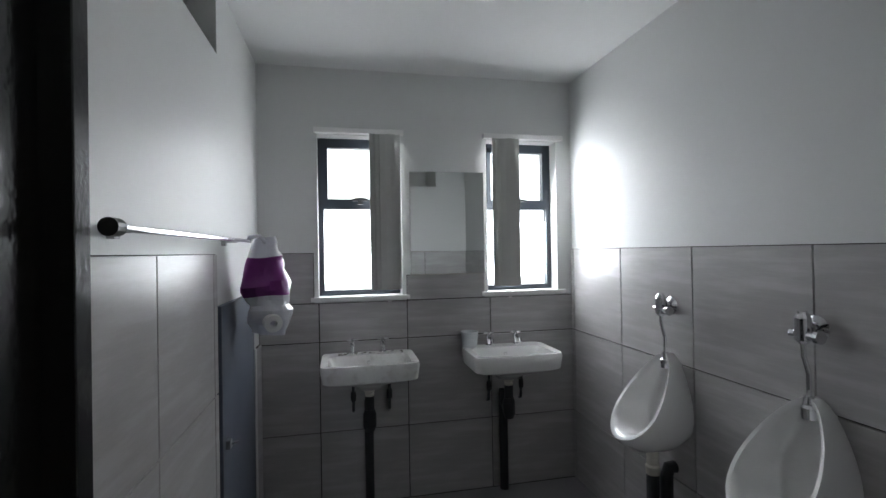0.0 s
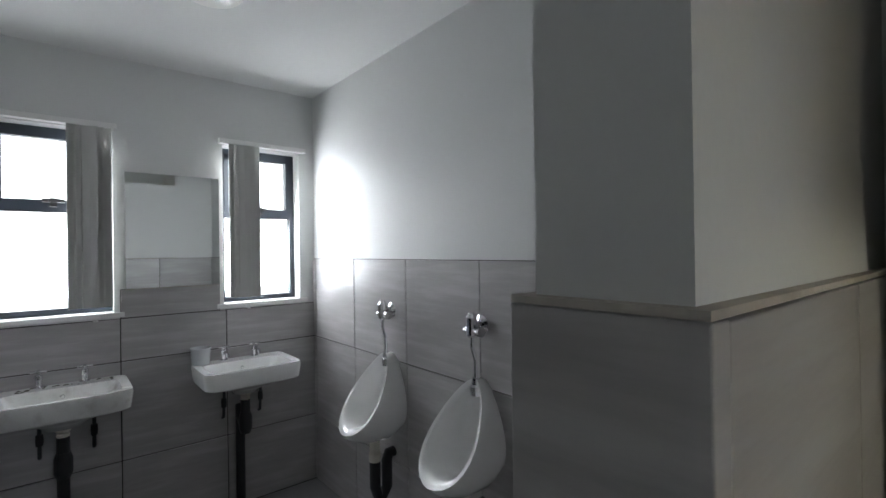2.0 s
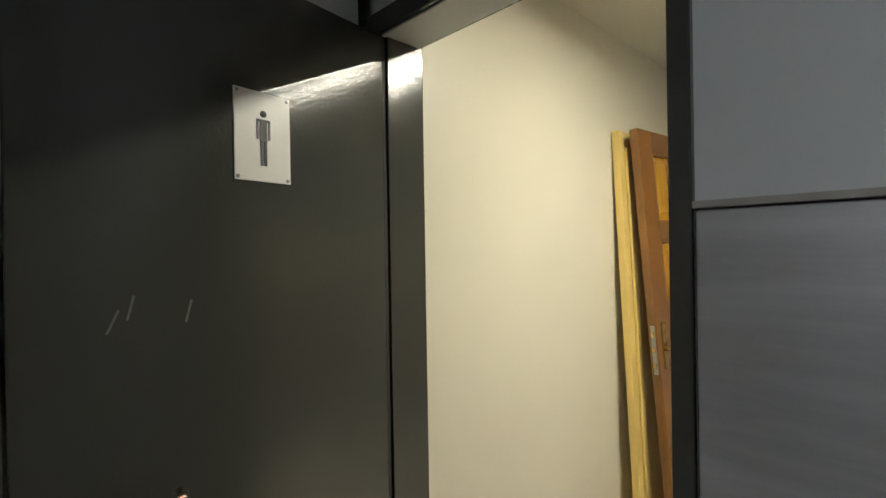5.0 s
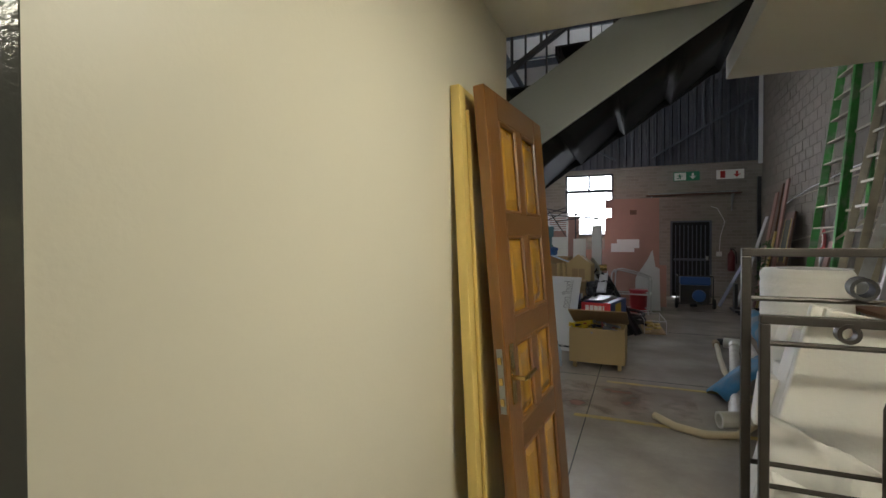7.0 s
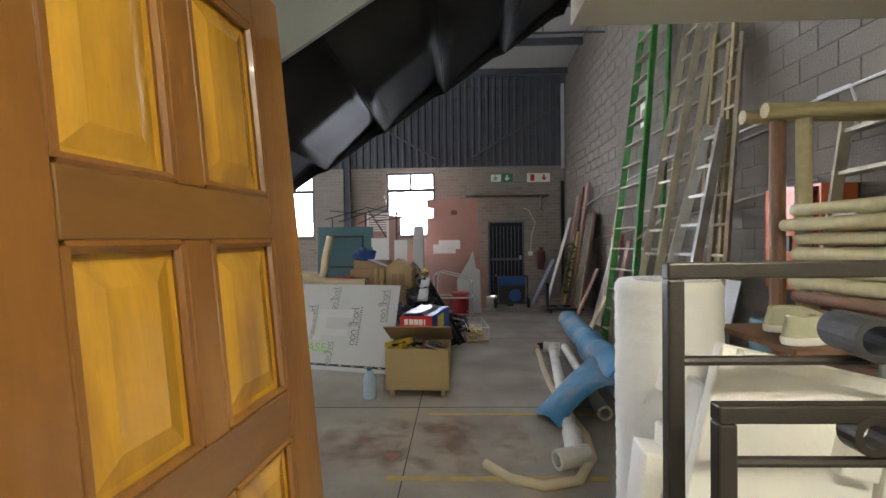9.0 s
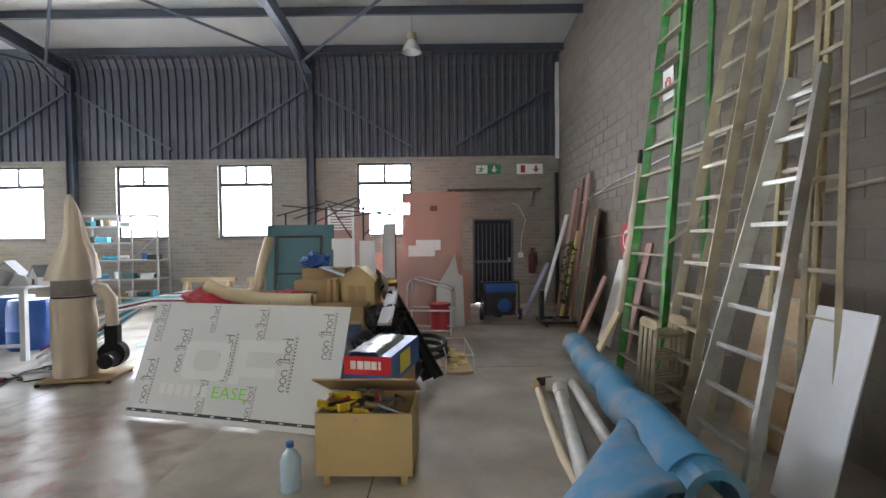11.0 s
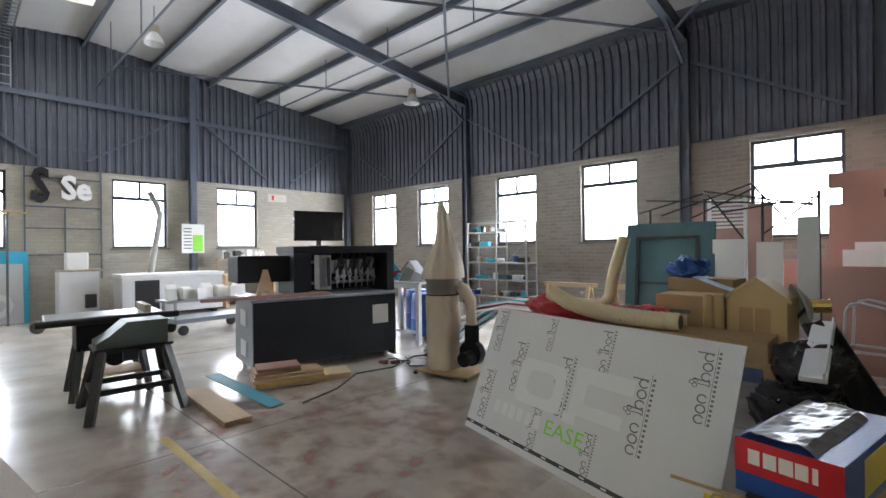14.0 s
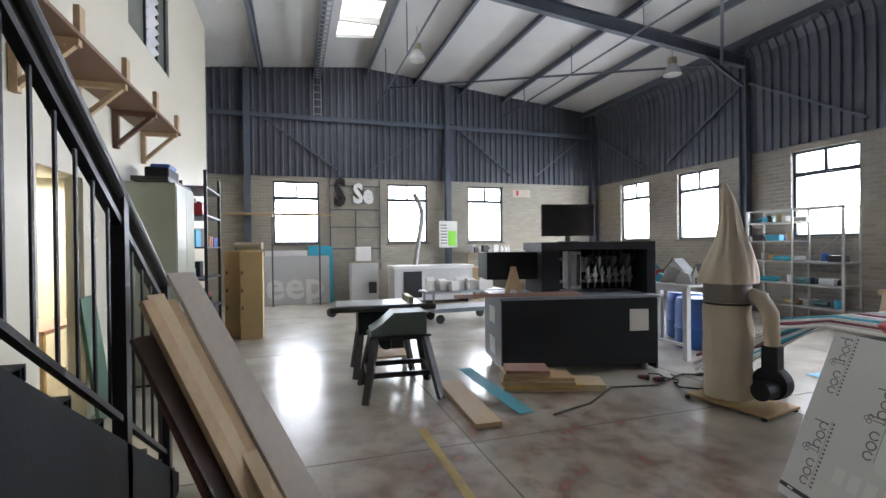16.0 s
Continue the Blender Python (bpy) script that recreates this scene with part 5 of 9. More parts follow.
sol.thickness = 0.004
smooth(fl2, 80)
part("core_pipe", bar([B + Vector((0, 0.2, -0.02)), B + Vector((0.03, -0.42, -0.06))], 0.055, 16), M["pvc_white"], tr, "white core pipe")


def pipe_thing(name, label, pts, r, m, collar=()):
    t = thing(name, label, "pipe", group="loose pipes")
    smooth(part("pipe", bar(pts, r, 16), M[m], t), 50)
    for a, b, rr, mm in collar:
        bm = bmesh.new()
        tube(bm, a, b, rr, rr * 0.3, 18)
        part("socket", bm, M[mm], t)
    return t


pipe_thing("drain_pipe", "white plastic drain pipe with a tee, on the floor", [(-1.585, 4.60, 0.075), (-2.02, 1.75, 0.075)], 0.055, "pvc_white", (((-1.70, 4.62, 0.09), (-1.50, 4.56, 0.09), 0.066, "pvc_white"), ((-1.59, 4.52, 0.08), (-1.62, 4.30, 0.08), 0.068, "pvc_white"), ((-2.00, 1.85, 0.075), (-2.06, 1.45, 0.075), 0.07, "pvc_white"), ((-2.20, 1.42, 0.075), (-1.98, 1.50, 0.08), 0.066, "pvc_white")))
pipe_thing("drain_pipe", "white plastic drain pipe lying beside the tarpaulin", [(-1.40, 4.72, 0.06), (-1.60, 2.5, 0.06)], 0.05, "pvc_white", (((-1.60, 2.6, 0.06), (-1.62, 2.28, 0.06), 0.062, "pvc_white"),))
pipe_thing("flexible_hose", "grey-cream flexible hose curling on the floor", [(-1.79, 4.62, 0.05), (-1.81, 4.3, 0.04), (-1.85, 3.9, 0.033), (-1.90, 3.2, 0.03), (-1.90, 2.4, 0.03), (-1.88, 1.9, 0.03), (-1.93, 1.55, 0.03), (-2.10, 1.25, 0.03), (-2.33, 1.18, 0.03), (-2.52, 1.27, 0.03), (-2.66, 1.46, 0.03)], 0.030, "pale_cream", (((-1.785, 4.74, 0.055), (-1.792, 4.58, 0.05), 0.045, "card"),))
pipe_thing("pipe_coupling", "small black pipe coupling on the floor", [(-1.74, 4.80, 0.06), (-1.60, 4.84, 0.06)], 0.045, "rubber")

# white foam roll and folded foam sheet
fr = thing("foam_roll", "tall roll of white packing foam standing on end", "foam roll", pose(-1.905, 0.47, 0))
bm = bmesh.new()
rows = []
for k in range(60):
    z = 0.01 + 1.32 * k / 59
    r = 0.218 + 0.0015 * math.sin(k * 2.0) + (0.002 if k % 2 else 0)
    if k in (0, 59):
        r -= 0.015
    rows.append([bm.verts.new(((r + 0.006 * noise.noise(Vector((math.cos(a), math.sin(a), z * 3)))) * math.cos(a), r * math.sin(a), z)) for a in [2 * math.pi * i / 36 for i in range(36)]])
for p, q in zip(rows, rows[1:]):
    for i in range(36):
        bm.faces.new((p[i], p[(i + 1) % 36], q[(i + 1) % 36], q[i]))
bm.faces.new(rows[-1])
bm.faces.new(rows[0])
smooth(part("roll", bm, M["foam"], fr), 60)
bm = bmesh.new()
sweep(bm, [(0.03 + 0.16 * (i / 60) * math.cos(i * 0.55), 0.16 * (i / 60) * math.sin(i * 0.55), 1.332) for i in range(70)], 0.003, 5)
part("spiral_edge", bm, M["greyboard"], fr)
fs = thing("foam_packing", "broken white polystyrene tray standing behind the bed frames", "packing", pose(-2.325, -0.28, 0.155, 0, 13, 0))
part("back", box(0.0, 0.0, 0.0, 0.65, 0.045, 1.08, bev=0.008), M["foam"], fs)
part("rim", box(0.0, 0.045, 0.04, 0.035, 0.20, 0.95, bev=0.008), M["foam"], fs)
part("rim", box(0.615, -0.05, 0.05, 0.65, 0.0, 1.0, bev=0.006), M["foam"], fs)
part("rim", box(0.04, -0.035, 1.04, 0.61, 0.0, 1.078, bev=0.006), M["foam"], fs)
for k, (x, y, z, ww, dd, hh, rz) in enumerate(((-0.02, 0.14, 0.86, 0.15, 0.12, 0.14, 8), (-0.05, 0.14, 0.44, 0.13, 0.14, 0.24, -6), (0.03, 0.16, 0.66, 0.10, 0.10, 0.10, 15), (0.36, -0.045, 0.80, 0.11, 0.05, 0.12, 0), (0.50, -0.04, 0.72, 0.07, 0.045, 0.20, 0))):
    part("corner_block", box(0, 0, 0, ww, dd, hh, bev=0.008), M["foam"], fs, "", pose(x, y, z, 0, -6 * (k % 3), rz))
fw = thing("foam_wrap", "crumpled white foam sheet slumped against the polystyrene", "foam sheet", pose(-2.02, -0.42, 0.0))
for k, (x0, x1, y0, z1, tz) in enumerate(((-0.26, 0.22, 0.0, 0.74, -8), (-0.30, 0.10, -0.10, 0.56, 10))):
    bm = bmesh.new()
    n, m2 = 18, 20
    gr = [[bm.verts.new((x0 + (x1 - x0) * i / n, y0 + 0.07 * noise.noise(Vector((i * 0.22, j * 0.2, k * 3.1))) + 0.035 * abs(noise.noise(Vector((i * 0.5, j * 0.45, k)))), z1 * (j / m2) * (1 - 0.30 * i / n))) for j in range(m2 + 1)] for i in range(n + 1)]
    for i in range(n):
        for j in range(m2):
            bm.faces.new((gr[i][j], gr[i + 1][j], gr[i + 1][j + 1], gr[i][j + 1]))
    bm.transform(pose(0, 0, 0, 0, 0, tz))
    ob = part("fold", bm, M["foam"], fw)
    ob.modifiers.new("thickness", "SOLIDIFY").thickness = 0.006
    smooth(ob, 40)

# bronze-painted steel bed frames standing on end
M["bronze"] = mat("bronze_painted_steel", (0.036, 0.030, 0.025), 0.36, 0.4, var=0.2, scale=8)


def bed_frame(label, x0, x1, y, h, s, bars, ring_at=None, rot=0):
    t = thing("bed_frame", label, "bed frame", pose(x0, y, 0, 0, 0, rot), group="steel bed frames")
    w = x1 - x0
    for x in (0, w):
        part("post", box(x - s, -s, 0.0, x + s, s, h, bev=0.004), M["bronze"], t)
    part("top_rail", box(-s, -s, h, w + s, s, h + 2 * s, bev=0.004), M["bronze"], t)
    for z in bars:
        part("cross_bar", bar([(s, 0, z), (w - s, 0, z)], s * 0.62, 8), M["bronze"], t)
    if ring_at:
        bm = bmesh.new()
        tube(bm, (ring_at[0], -0.02, ring_at[1]), (ring_at[0], 0.02, ring_at[1]), 0.035, 0.014, 20)
        part("ring", bm, M["bronze"], t)
    return t


bed_frame("dark bronze steel bed end standing upright beside the foam", -2.41, -1.74, -0.70, 1.43, 0.016, (1.27, 0.64))
bed_frame("lower dark bronze steel bed end with a ring ornament", -2.37, -1.89, -0.80, 1.19, 0.016, (1.12, 0.60), (0.24, 1.17))
cb = thing("bed_frame", "curved bronze tube bed end with bent corners", "bed frame", pose(-2.10, -1.02, 0), group="steel bed frames")
arc = [(0.0, 0, 0.0), (0.0, 0, 0.98), (0.02, 0, 1.05), (0.07, 0, 1.10), (0.14, 0, 1.115), (0.62, 0, 1.115), (0.69, 0, 1.10), (0.74, 0, 1.05), (0.76, 0, 0.98), (0.76, 0, 0.0)]
part("hoop", bar(arc, 0.016, 12), M["bronze"], cb)
for z in (0.86, 0.72, 0.35):
    part("cross_bar", bar([(0.0, 0, z), (0.76, 0, z)], 0.011, 8), M["bronze"], cb)
for x in (0.14, 0.28, 0.42, 0.56):
    part("spindle", bar([(x, 0, 0.72), (x, 0, 0.86)], 0.007, 8), M["bronze"], cb)

# rack of weathered poles
rk = thing("pole_rack", "rough rack of rusty and weathered scaffold tubes along the block wall", "rack", pose(0, 0, 0))
for x, y, z1, r, m in ((-1.30, 0.66, 2.06, 0.034, "rust"), (-1.205, 0.62, 2.06, 0.032, "bamboo"), (-0.42, 0.66, 2.35, 0.028, "steel"), (-0.62, 0.66, 2.40, 0.030, "rust"), (-1.25, -1.40, 1.75, 0.028, "steel"), (-0.42, -1.40, 2.06, 0.028, "steel")):
    part("upright", bar([(x, y, 0.0), (x, y, z1)], r, 14), M[m], rk)
for y in (0.70, 0.58):
    part("top_pole", bar([(-1.44 + (y < 0.6) * 0.03, y, 2.092), (-0.9, y, 2.096), (-0.12, y, 2.10)], [0.034, 0.031, 0.030], 14), M["bamboo"], rk, "greenish weathered pole laid across the top")
for z in (0.22,):
    for y in (0.56, -1.46):
        part("arm", bar([(-1.34, y, z), (-0.2, y, z)], 0.022, 10), M["rust"], rk)
rng = random.Random(11)
for k in range(66):
    z = 0.28 + 0.064 * (k // 3) + rng.uniform(-0.008, 0.008)
    x = -1.25 + 0.13 * (k % 3) + rng.uniform(-0.05, 0.03)
    r = rng.uniform(0.024, 0.031)
    rusty = rng.random() < (0.75 if z < 1.25 else 0.1)
    m = M["rust"] if rusty else M["bamboo"]
    t = thing("timber_pole", "rusty brown pipe stacked on the rack" if rusty else "weathered greenish pole stacked on the rack", "pole", group="stacked poles")
    bm = bmesh.new()
    y0, y1 = 0.50 + rng.uniform(-0.14, 0.10), -2.2
    tube(bm, (x - 0.02, y0, z), (x + 0.16, y1, z + rng.uniform(-0.02, 0.02)), r, r * 0.25, 12)
    smooth(part("pole", bm, m, t), 40)
    part("core", bar([(x - 0.018, y0 - 0.05, z), (x + 0.155, y1 + 0.1, z)], r * 0.76, 10), M["timber_dark"], t)

# orange first-aid cabinet with its door open
oc = thing("wall_cabinet", "orange steel wall cabinet with its door nearly closed", "cabinet", pose(XE - 0.02, 1.84, 1.10))
part("body", merge(box(-0.26, 0.0, 0.0, 0.0, 0.02, 0.80), box(-0.26, 0.56, 0.0, 0.0, 0.58, 0.80), box(-0.26, 0.02, 0.0, 0.0, 0.56, 0.02), box(-0.26, 0.02, 0.78, 0.0, 0.56, 0.80), box(-0.02, 0.02, 0.02, 0.0, 0.56, 0.78)), M["orange"], oc)
for z in (0.28, 0.54):
    part("shelf", box(-0.24, 0.02, z, -0.02, 0.56, z + 0.012), M["orange"], oc)
d = part("cabinet_door", box(-0.012, 0.0, 0.0, 0.008, 0.38, 0.80, bev=0.003), M["orange"], oc, "", pose(-0.274, 0.575, 0.0, 0, 0, 176))
part("handle", box(-0.035, 0.31, 0.30, -0.012, 0.35, 0.42, bev=0.005), M["black"], d)
part("sticker", box(-0.0135, 0.17, 0.62, -0.012, 0.22, 0.71), M["signwhite"], d)
part("sticker", box(0.008, 0.17, 0.62, 0.0095, 0.22, 0.71), M["signwhite"], d)
part("handle", box(0.008, 0.31, 0.30, 0.031, 0.35, 0.42, bev=0.005), M["black"], d)
for i in range(7):
    part("bottle", lathe([(0, 0), (0.02, 0), (0.02, 0.06), (0.008, 0.075), (0.008, 0.09), (0, 0.09)], 12), M["black"] if i % 2 else M["signwhite"], oc, "", pose(-0.12, 0.08 + 0.07 * i, 0.292 if i < 4 else 0.552))
bb = thing("tool_case", "grey-blue plastic tool case standing below the orange cabinet", "tool case", pose(-0.62, 1.60, 0.0))
part("stand", box(0.0, 0.0, 0.0, 0.42, 0.46, 0.62, bev=0.008), M["timber"], bb)
part("case", box(0.02, 0.02, 0.62, 0.40, 0.44, 0.90, bev=0.02), M["teal"], bb)
part("lid_seam", box(0.015, 0.015, 0.80, 0.405, 0.445, 0.81), M["black"], bb)
part("handle", bar([(0.0, 0.13, 0.84), (-0.03, 0.15, 0.86), (-0.03, 0.31, 0.86), (0.0, 0.33, 0.84)], 0.010, 8), M["black"], bb)
cs = thing("pipe_case", "pale grey plastic sheet leaning behind the foam roll", "sheet", pose(-0.75, 2.35, 0, 0, 14, 0))
part("sheet", box(0, 0, 0.0, 0.012, 0.40, 1.18, bev=0.004), M["greyboard"], cs)
# shoes and a black pipe end on top of the poles
for dx, dy, rz in ((0.0, 0.0, 20), (0.10, 0.22, 8)):
    sh = thing("shoe", "olive suede trainer with pale sole, resting on the foam", "shoe", pose(-1.53 + dx, 0.12 + dy, 1.125, 0, 0, rz), group="pair of trainers")
    smooth(part("sole", loft([(0, 0, 0.145, 0.048, 0.0, 2.6), (0, 0, 0.15, 0.052, 0.012, 2.6), (0, 0, 0.15, 0.05, 0.028, 2.6)], 24), M["foam"], sh, "pale rubber sole"), 40)
    smooth(part("upper", loft([(0, 0, 0.145, 0.048, 0.028, 2.5), (-0.005, 0, 0.138, 0.046, 0.055, 2.4), (-0.03, 0, 0.105, 0.04, 0.08, 2.3), (-0.06, 0, 0.07, 0.036, 0.10, 2.2), (-0.062, 0, 0.06, 0.028, 0.102, 2.2), (-0.06, 0, 0.055, 0.024, 0.07, 2.2)], 24), M["shoe"], sh), 60)
    for k in range(3):
        part("stripe", box(-0.02 + 0.025 * k, -0.049, 0.035, -0.008 + 0.025 * k, -0.043, 0.07), M["print"], sh)
    part("laces", merge(*[bar([(0.02 + 0.018 * k, -0.025, 0.078 - 0.007 * k), (0.022 + 0.018 * k, 0.025, 0.078 - 0.007 * k)], 0.004, 6) for k in range(4)]), M["white"], sh)
ps = tagged(part("pipe_offcut", bmesh.new(), M["rubber"]), "short black pipe offcut lying on the bed frame bar", "pipe")
bm = bmesh.new()
tube(bm, (0, 0, 0), (0.12, 0.04, 0), 0.04, 0.012, 20)
bm.to_mesh(ps.data)
bm.free()
ps.matrix_basis = pose(-2.07, -0.76, 1.319, 0, 0, 60)
fb = thing("pole_shelf", "plank shelf carrying the trainers", "shelf", pose(-1.70, -0.1, 1.10))
part("board", box(0.02, 0.10, 0.0, 0.36, 0.62, 0.022), M["rust"], fb)
for x, y in ((0.06, 0.14), (0.34, 0.14), (0.06, 0.58), (0.34, 0.58)):
    part("leg", bar([(x, y, -1.10), (x, y, 0.0)], 0.012, 8), M["steel"], fb)

# boards and planks leaning by the far corner
def lean_board(name, label, w, h, d, m, foot, top_dx, rz, cat="board", group="leaning boards"):
    """A board standing on its short edge at foot, leaning to +x by top_dx at its top; rz turns it about the upright."""
    t = thing(name, label, cat, pose(*foot, 0, 0, rz) @ pose(0, 0, 0, 0, math.degrees(math.atan2(top_dx, h)), 0), group=group)
    part("board", box(-d, 0, 0.0, 0.0, w, h, bev=0.003), m, t)
    return t


lean_board("plank", "tall brown board leaning in the corner", 0.22, 2.55, 0.03, M["pinkboard"], (-0.42, 9.2, 0.02), 0.42, 0)
lean_board("plank", "tall brown board leaning in the corner", 0.20, 2.7, 0.03, M["timber_dark"], (-0.36, 8.9, 0.02), 0.38, 0)
lean_board("plank", "tall reddish board leaning on the block wall", 0.18, 2.75, 0.03, M["pinkboard"], (-0.36, 8.5, 0.02), 0.38, 0)
lean_board("plank", "pale lilac-grey board leaning on the wall", 0.26, 2.1, 0.02, M["greyboard"], (-0.70, 9.5, 0.02), 0.60, 0)
lean_board("plank", "pale blue-grey board leaning low against the others", 0.30, 1.15, 0.02, mat("lilac_board", (0.38, 0.43, 0.60), 0.5, var=0.06), (-1.10, 9.15, 0.02), 0.55, 0)
lean_board("plank", "narrow yellowish timber leaning beside the plant", 0.10, 1.7, 0.03, M["pine"], (-0.52, 8.62, 0.02), 0.35, 0)
gd = lean_board("glazed_door", "brown timber-framed glazed door leaning on the wall", 0.58, 2.05, 0.04, M["timber_dark"], (-0.36, 7.82, 0.02), 0.32, 0, "door")
for z0, z1 in ((0.15, 0.95), (1.08, 1.90)):
    # Opaque grey takes the tone of the wall seen through the glass.
    part("glass_panel", box(-0.046, 0.10, z0, -0.041, 0.48, z1), M["obscured"], gd, "opaque grey panel in place of glass with the wall showing through")
    part("bead", merge(box(-0.05, 0.085, z0 - 0.015, -0.041, 0.10, z1 + 0.015), box(-0.05, 0.48, z0 - 0.015, -0.041, 0.495, z1 + 0.015)), M["pine"], gd)
lean_board("offcut_board", "pinkish board offcut with a painted letter leaning on the wall", 0.32, 1.05, 0.03, M["pinkboard"], (-0.78, 6.66, 0.02), 0.45, -12)
LETTER_BOARD = bpy.data.objects["offcut_board"]
lean_board("offcut_board", "pale grey-beige board offcut leaning low", 0.34, 0.75, 0.03, M["pale_cream"], (-0.64, 6.10, 0.02), 0.36, -12)
lean_board("offcut_board", "white panel leaning below the fire-hose disc", 0.48, 1.25, 0.02, M["white"], (-0.40, 6.42, 0.02), 0.34, 0)
lean_board("offcut_board", "narrow grey board beside the green ladder", 0.16, 1.5, 0.025, M["pinkboard"], (-0.52, 5.55, 0.02), 0.35, 0)
lean_board("offcut_board", "orange-brown plywood sheet behind the ladders", 0.55, 1.25, 0.02, M["timber"], (-0.36, 3.2, 0.02), 0.30, 0)
# artificial climbing plant tied to the timber
pl = thing("artificial_plant", "artificial leafy garland hanging on the leaning timber", "plant", pose(-0.50, 8.50, 0.35))
part("stem", bar([(0, 0, 0), (0.05, 0.02, 0.5), (0.16, 0.0, 1.15)], 0.01, 6), M["leaf"], pl)
rng = random.Random(3)
bm = bmesh.new()
for i in range(170):
    z = rng.uniform(0.0, 1.15)
    c = Vector((0.14 * z + rng.gauss(-0.03, 0.05), rng.gauss(0, 0.06), z))
    q = Euler((rng.uniform(0, 6), rng.uniform(0, 6), rng.uniform(0, 6))).to_matrix()
    s = rng.uniform(0.025, 0.045)
    vs = [bm.verts.new(c + q @ Vector(p) * s) for p in ((0, -1, 0), (0.5, 0, 0.15), (0, 1, 0), (-0.5, 0, 0.15))]
    bm.faces.new(vs)
part("leaves", bm, M["leaf"], pl)
pp = thing("pallet_base", "low black steel trolley base on the floor", "trolley", pose(-1.0, 8.05, 0.0))
part("frame", merge(box(0, 0, 0.05, 0.75, 0.06, 0.10), box(0, 0.55, 0.05, 0.75, 0.61, 0.10), box(0, 0.06, 0.05, 0.06, 0.55, 0.10), box(0.69, 0.06, 0.05, 0.75, 0.55, 0.10), box(0.3, 0.06, 0.05, 0.42, 0.55, 0.09)), M["black"], pp)
part("upright", box(0.02, 0.2, 0.10, 0.08, 0.40, 0.62, bev=0.004), M["black"], pp)
for x in (0.08, 0.66):
    for y in (0.03, 0.58):
        w = lathe([(0, -0.012), (0.025, -0.012), (0.025, 0.012), (0, 0.012)], 14)
        w.transform(pose(x, y, 0.025, 90, 0, 0))
        part("castor", w, M["rubber"], pp)
pu = thing("folded_parasol", "folded cream canvas parasol leaning on the block wall", "parasol", pose(-0.52, 5.82, 0.0))
PD = Vector((0.46, 0.38, 2.72))
part("pole", bar([(0, 0, 0.0), PD * 1.0], 0.018, 10), M["black"], pu, "dark pole with a knobbed tip")
part("tip", bar([PD * 0.93, PD * 0.96, PD], [0.03, 0.034, 0.026], 12), M["black"], pu)
bm = bmesh.new()
sweep(bm, [PD * (0.22 + 0.0245 * k) for k in range(30)], [0.085 - 0.0018 * k + 0.012 * noise.noise(Vector((k * 0.3, 0, 0))) for k in range(30)], 20)
for v in bm.verts:
    v.co += Vector((0.030, 0.018, 0)) * noise.noise(v.co * 9)
smooth(part("canopy", bm, M["canvas"], pu, "slack folded cream canvas"), 50)
# wall fittings near the corner
dk = thing("fire_hose_disc", "red round fire-hose sign disc on the block wall", "sign", pose(XE - 0.03, 6.95, 1.52))
for r, m, dxx in ((0.27, "signred", 0.0), (0.15, "signwhite", -0.004), (0.11, "signred", -0.008)):
    bm = lathe([(0, 0.004), (r, 0.004), (r, 0.0), (0, 0)], 32)
    bm.transform(pose(dxx, 0, 0, 0, -90, 0))
    part("disc", bm, M[m], dk)
sg = thing("fire_notice", "small white notice with red rings high on the wall", "sign", pose(XE - 0.02, 5.55, 3.25))
part("plate", box(-0.006, 0, 0, 0, 0.26, 0.36), M["signwhite"], sg)
for r in (0.08, 0.05):
    bm = bmesh.new()
    tube(bm, (-0.009, 0.13, 0.18), (-0.006, 0.13, 0.18), r, 0.018, 24)
    part("ring", bm, M["signred"], sg)
tagged(part("conduit", bar([(XE - 0.03, 9.2, 2.25), (XE - 0.03, 7.4, 2.45), (XE - 0.03, 5.6, 2.55), (XE - 0.03, 1.0, 2.62)], 0.012, 8), M["white"]), "white conduit run along the block wall", "conduit")
tagged(part("conduit", bar([(XE - 0.03, 2.2, 2.62), (XE - 0.03, 1.9, 2.62), (XE - 0.03, 1.85, 2.5), (XE - 0.03, 1.9, 2.2), (XE - 0.03, 2.05, 2.0), (XE - 0.03, 2.06, 1.85)], 0.009, 8), M["white"]), "white cable drooping to the orange cabinet", "cable")
tagged(part("down_pipe", box(XE - 0.10, YN - 0.14, 3.45, XE - 0.02, YN - 0.04, 5.7), M["greyboard"]), "pale corner flashing strip", "flashing", kind="structure")
tagged(part("corner_post", box(XE - 0.14, YN - 0.22, 0.0, XE - 0.06, YN - 0.14, 3.1), M["black"]), "thin dark steel post in the corner", "post", kind="structure")
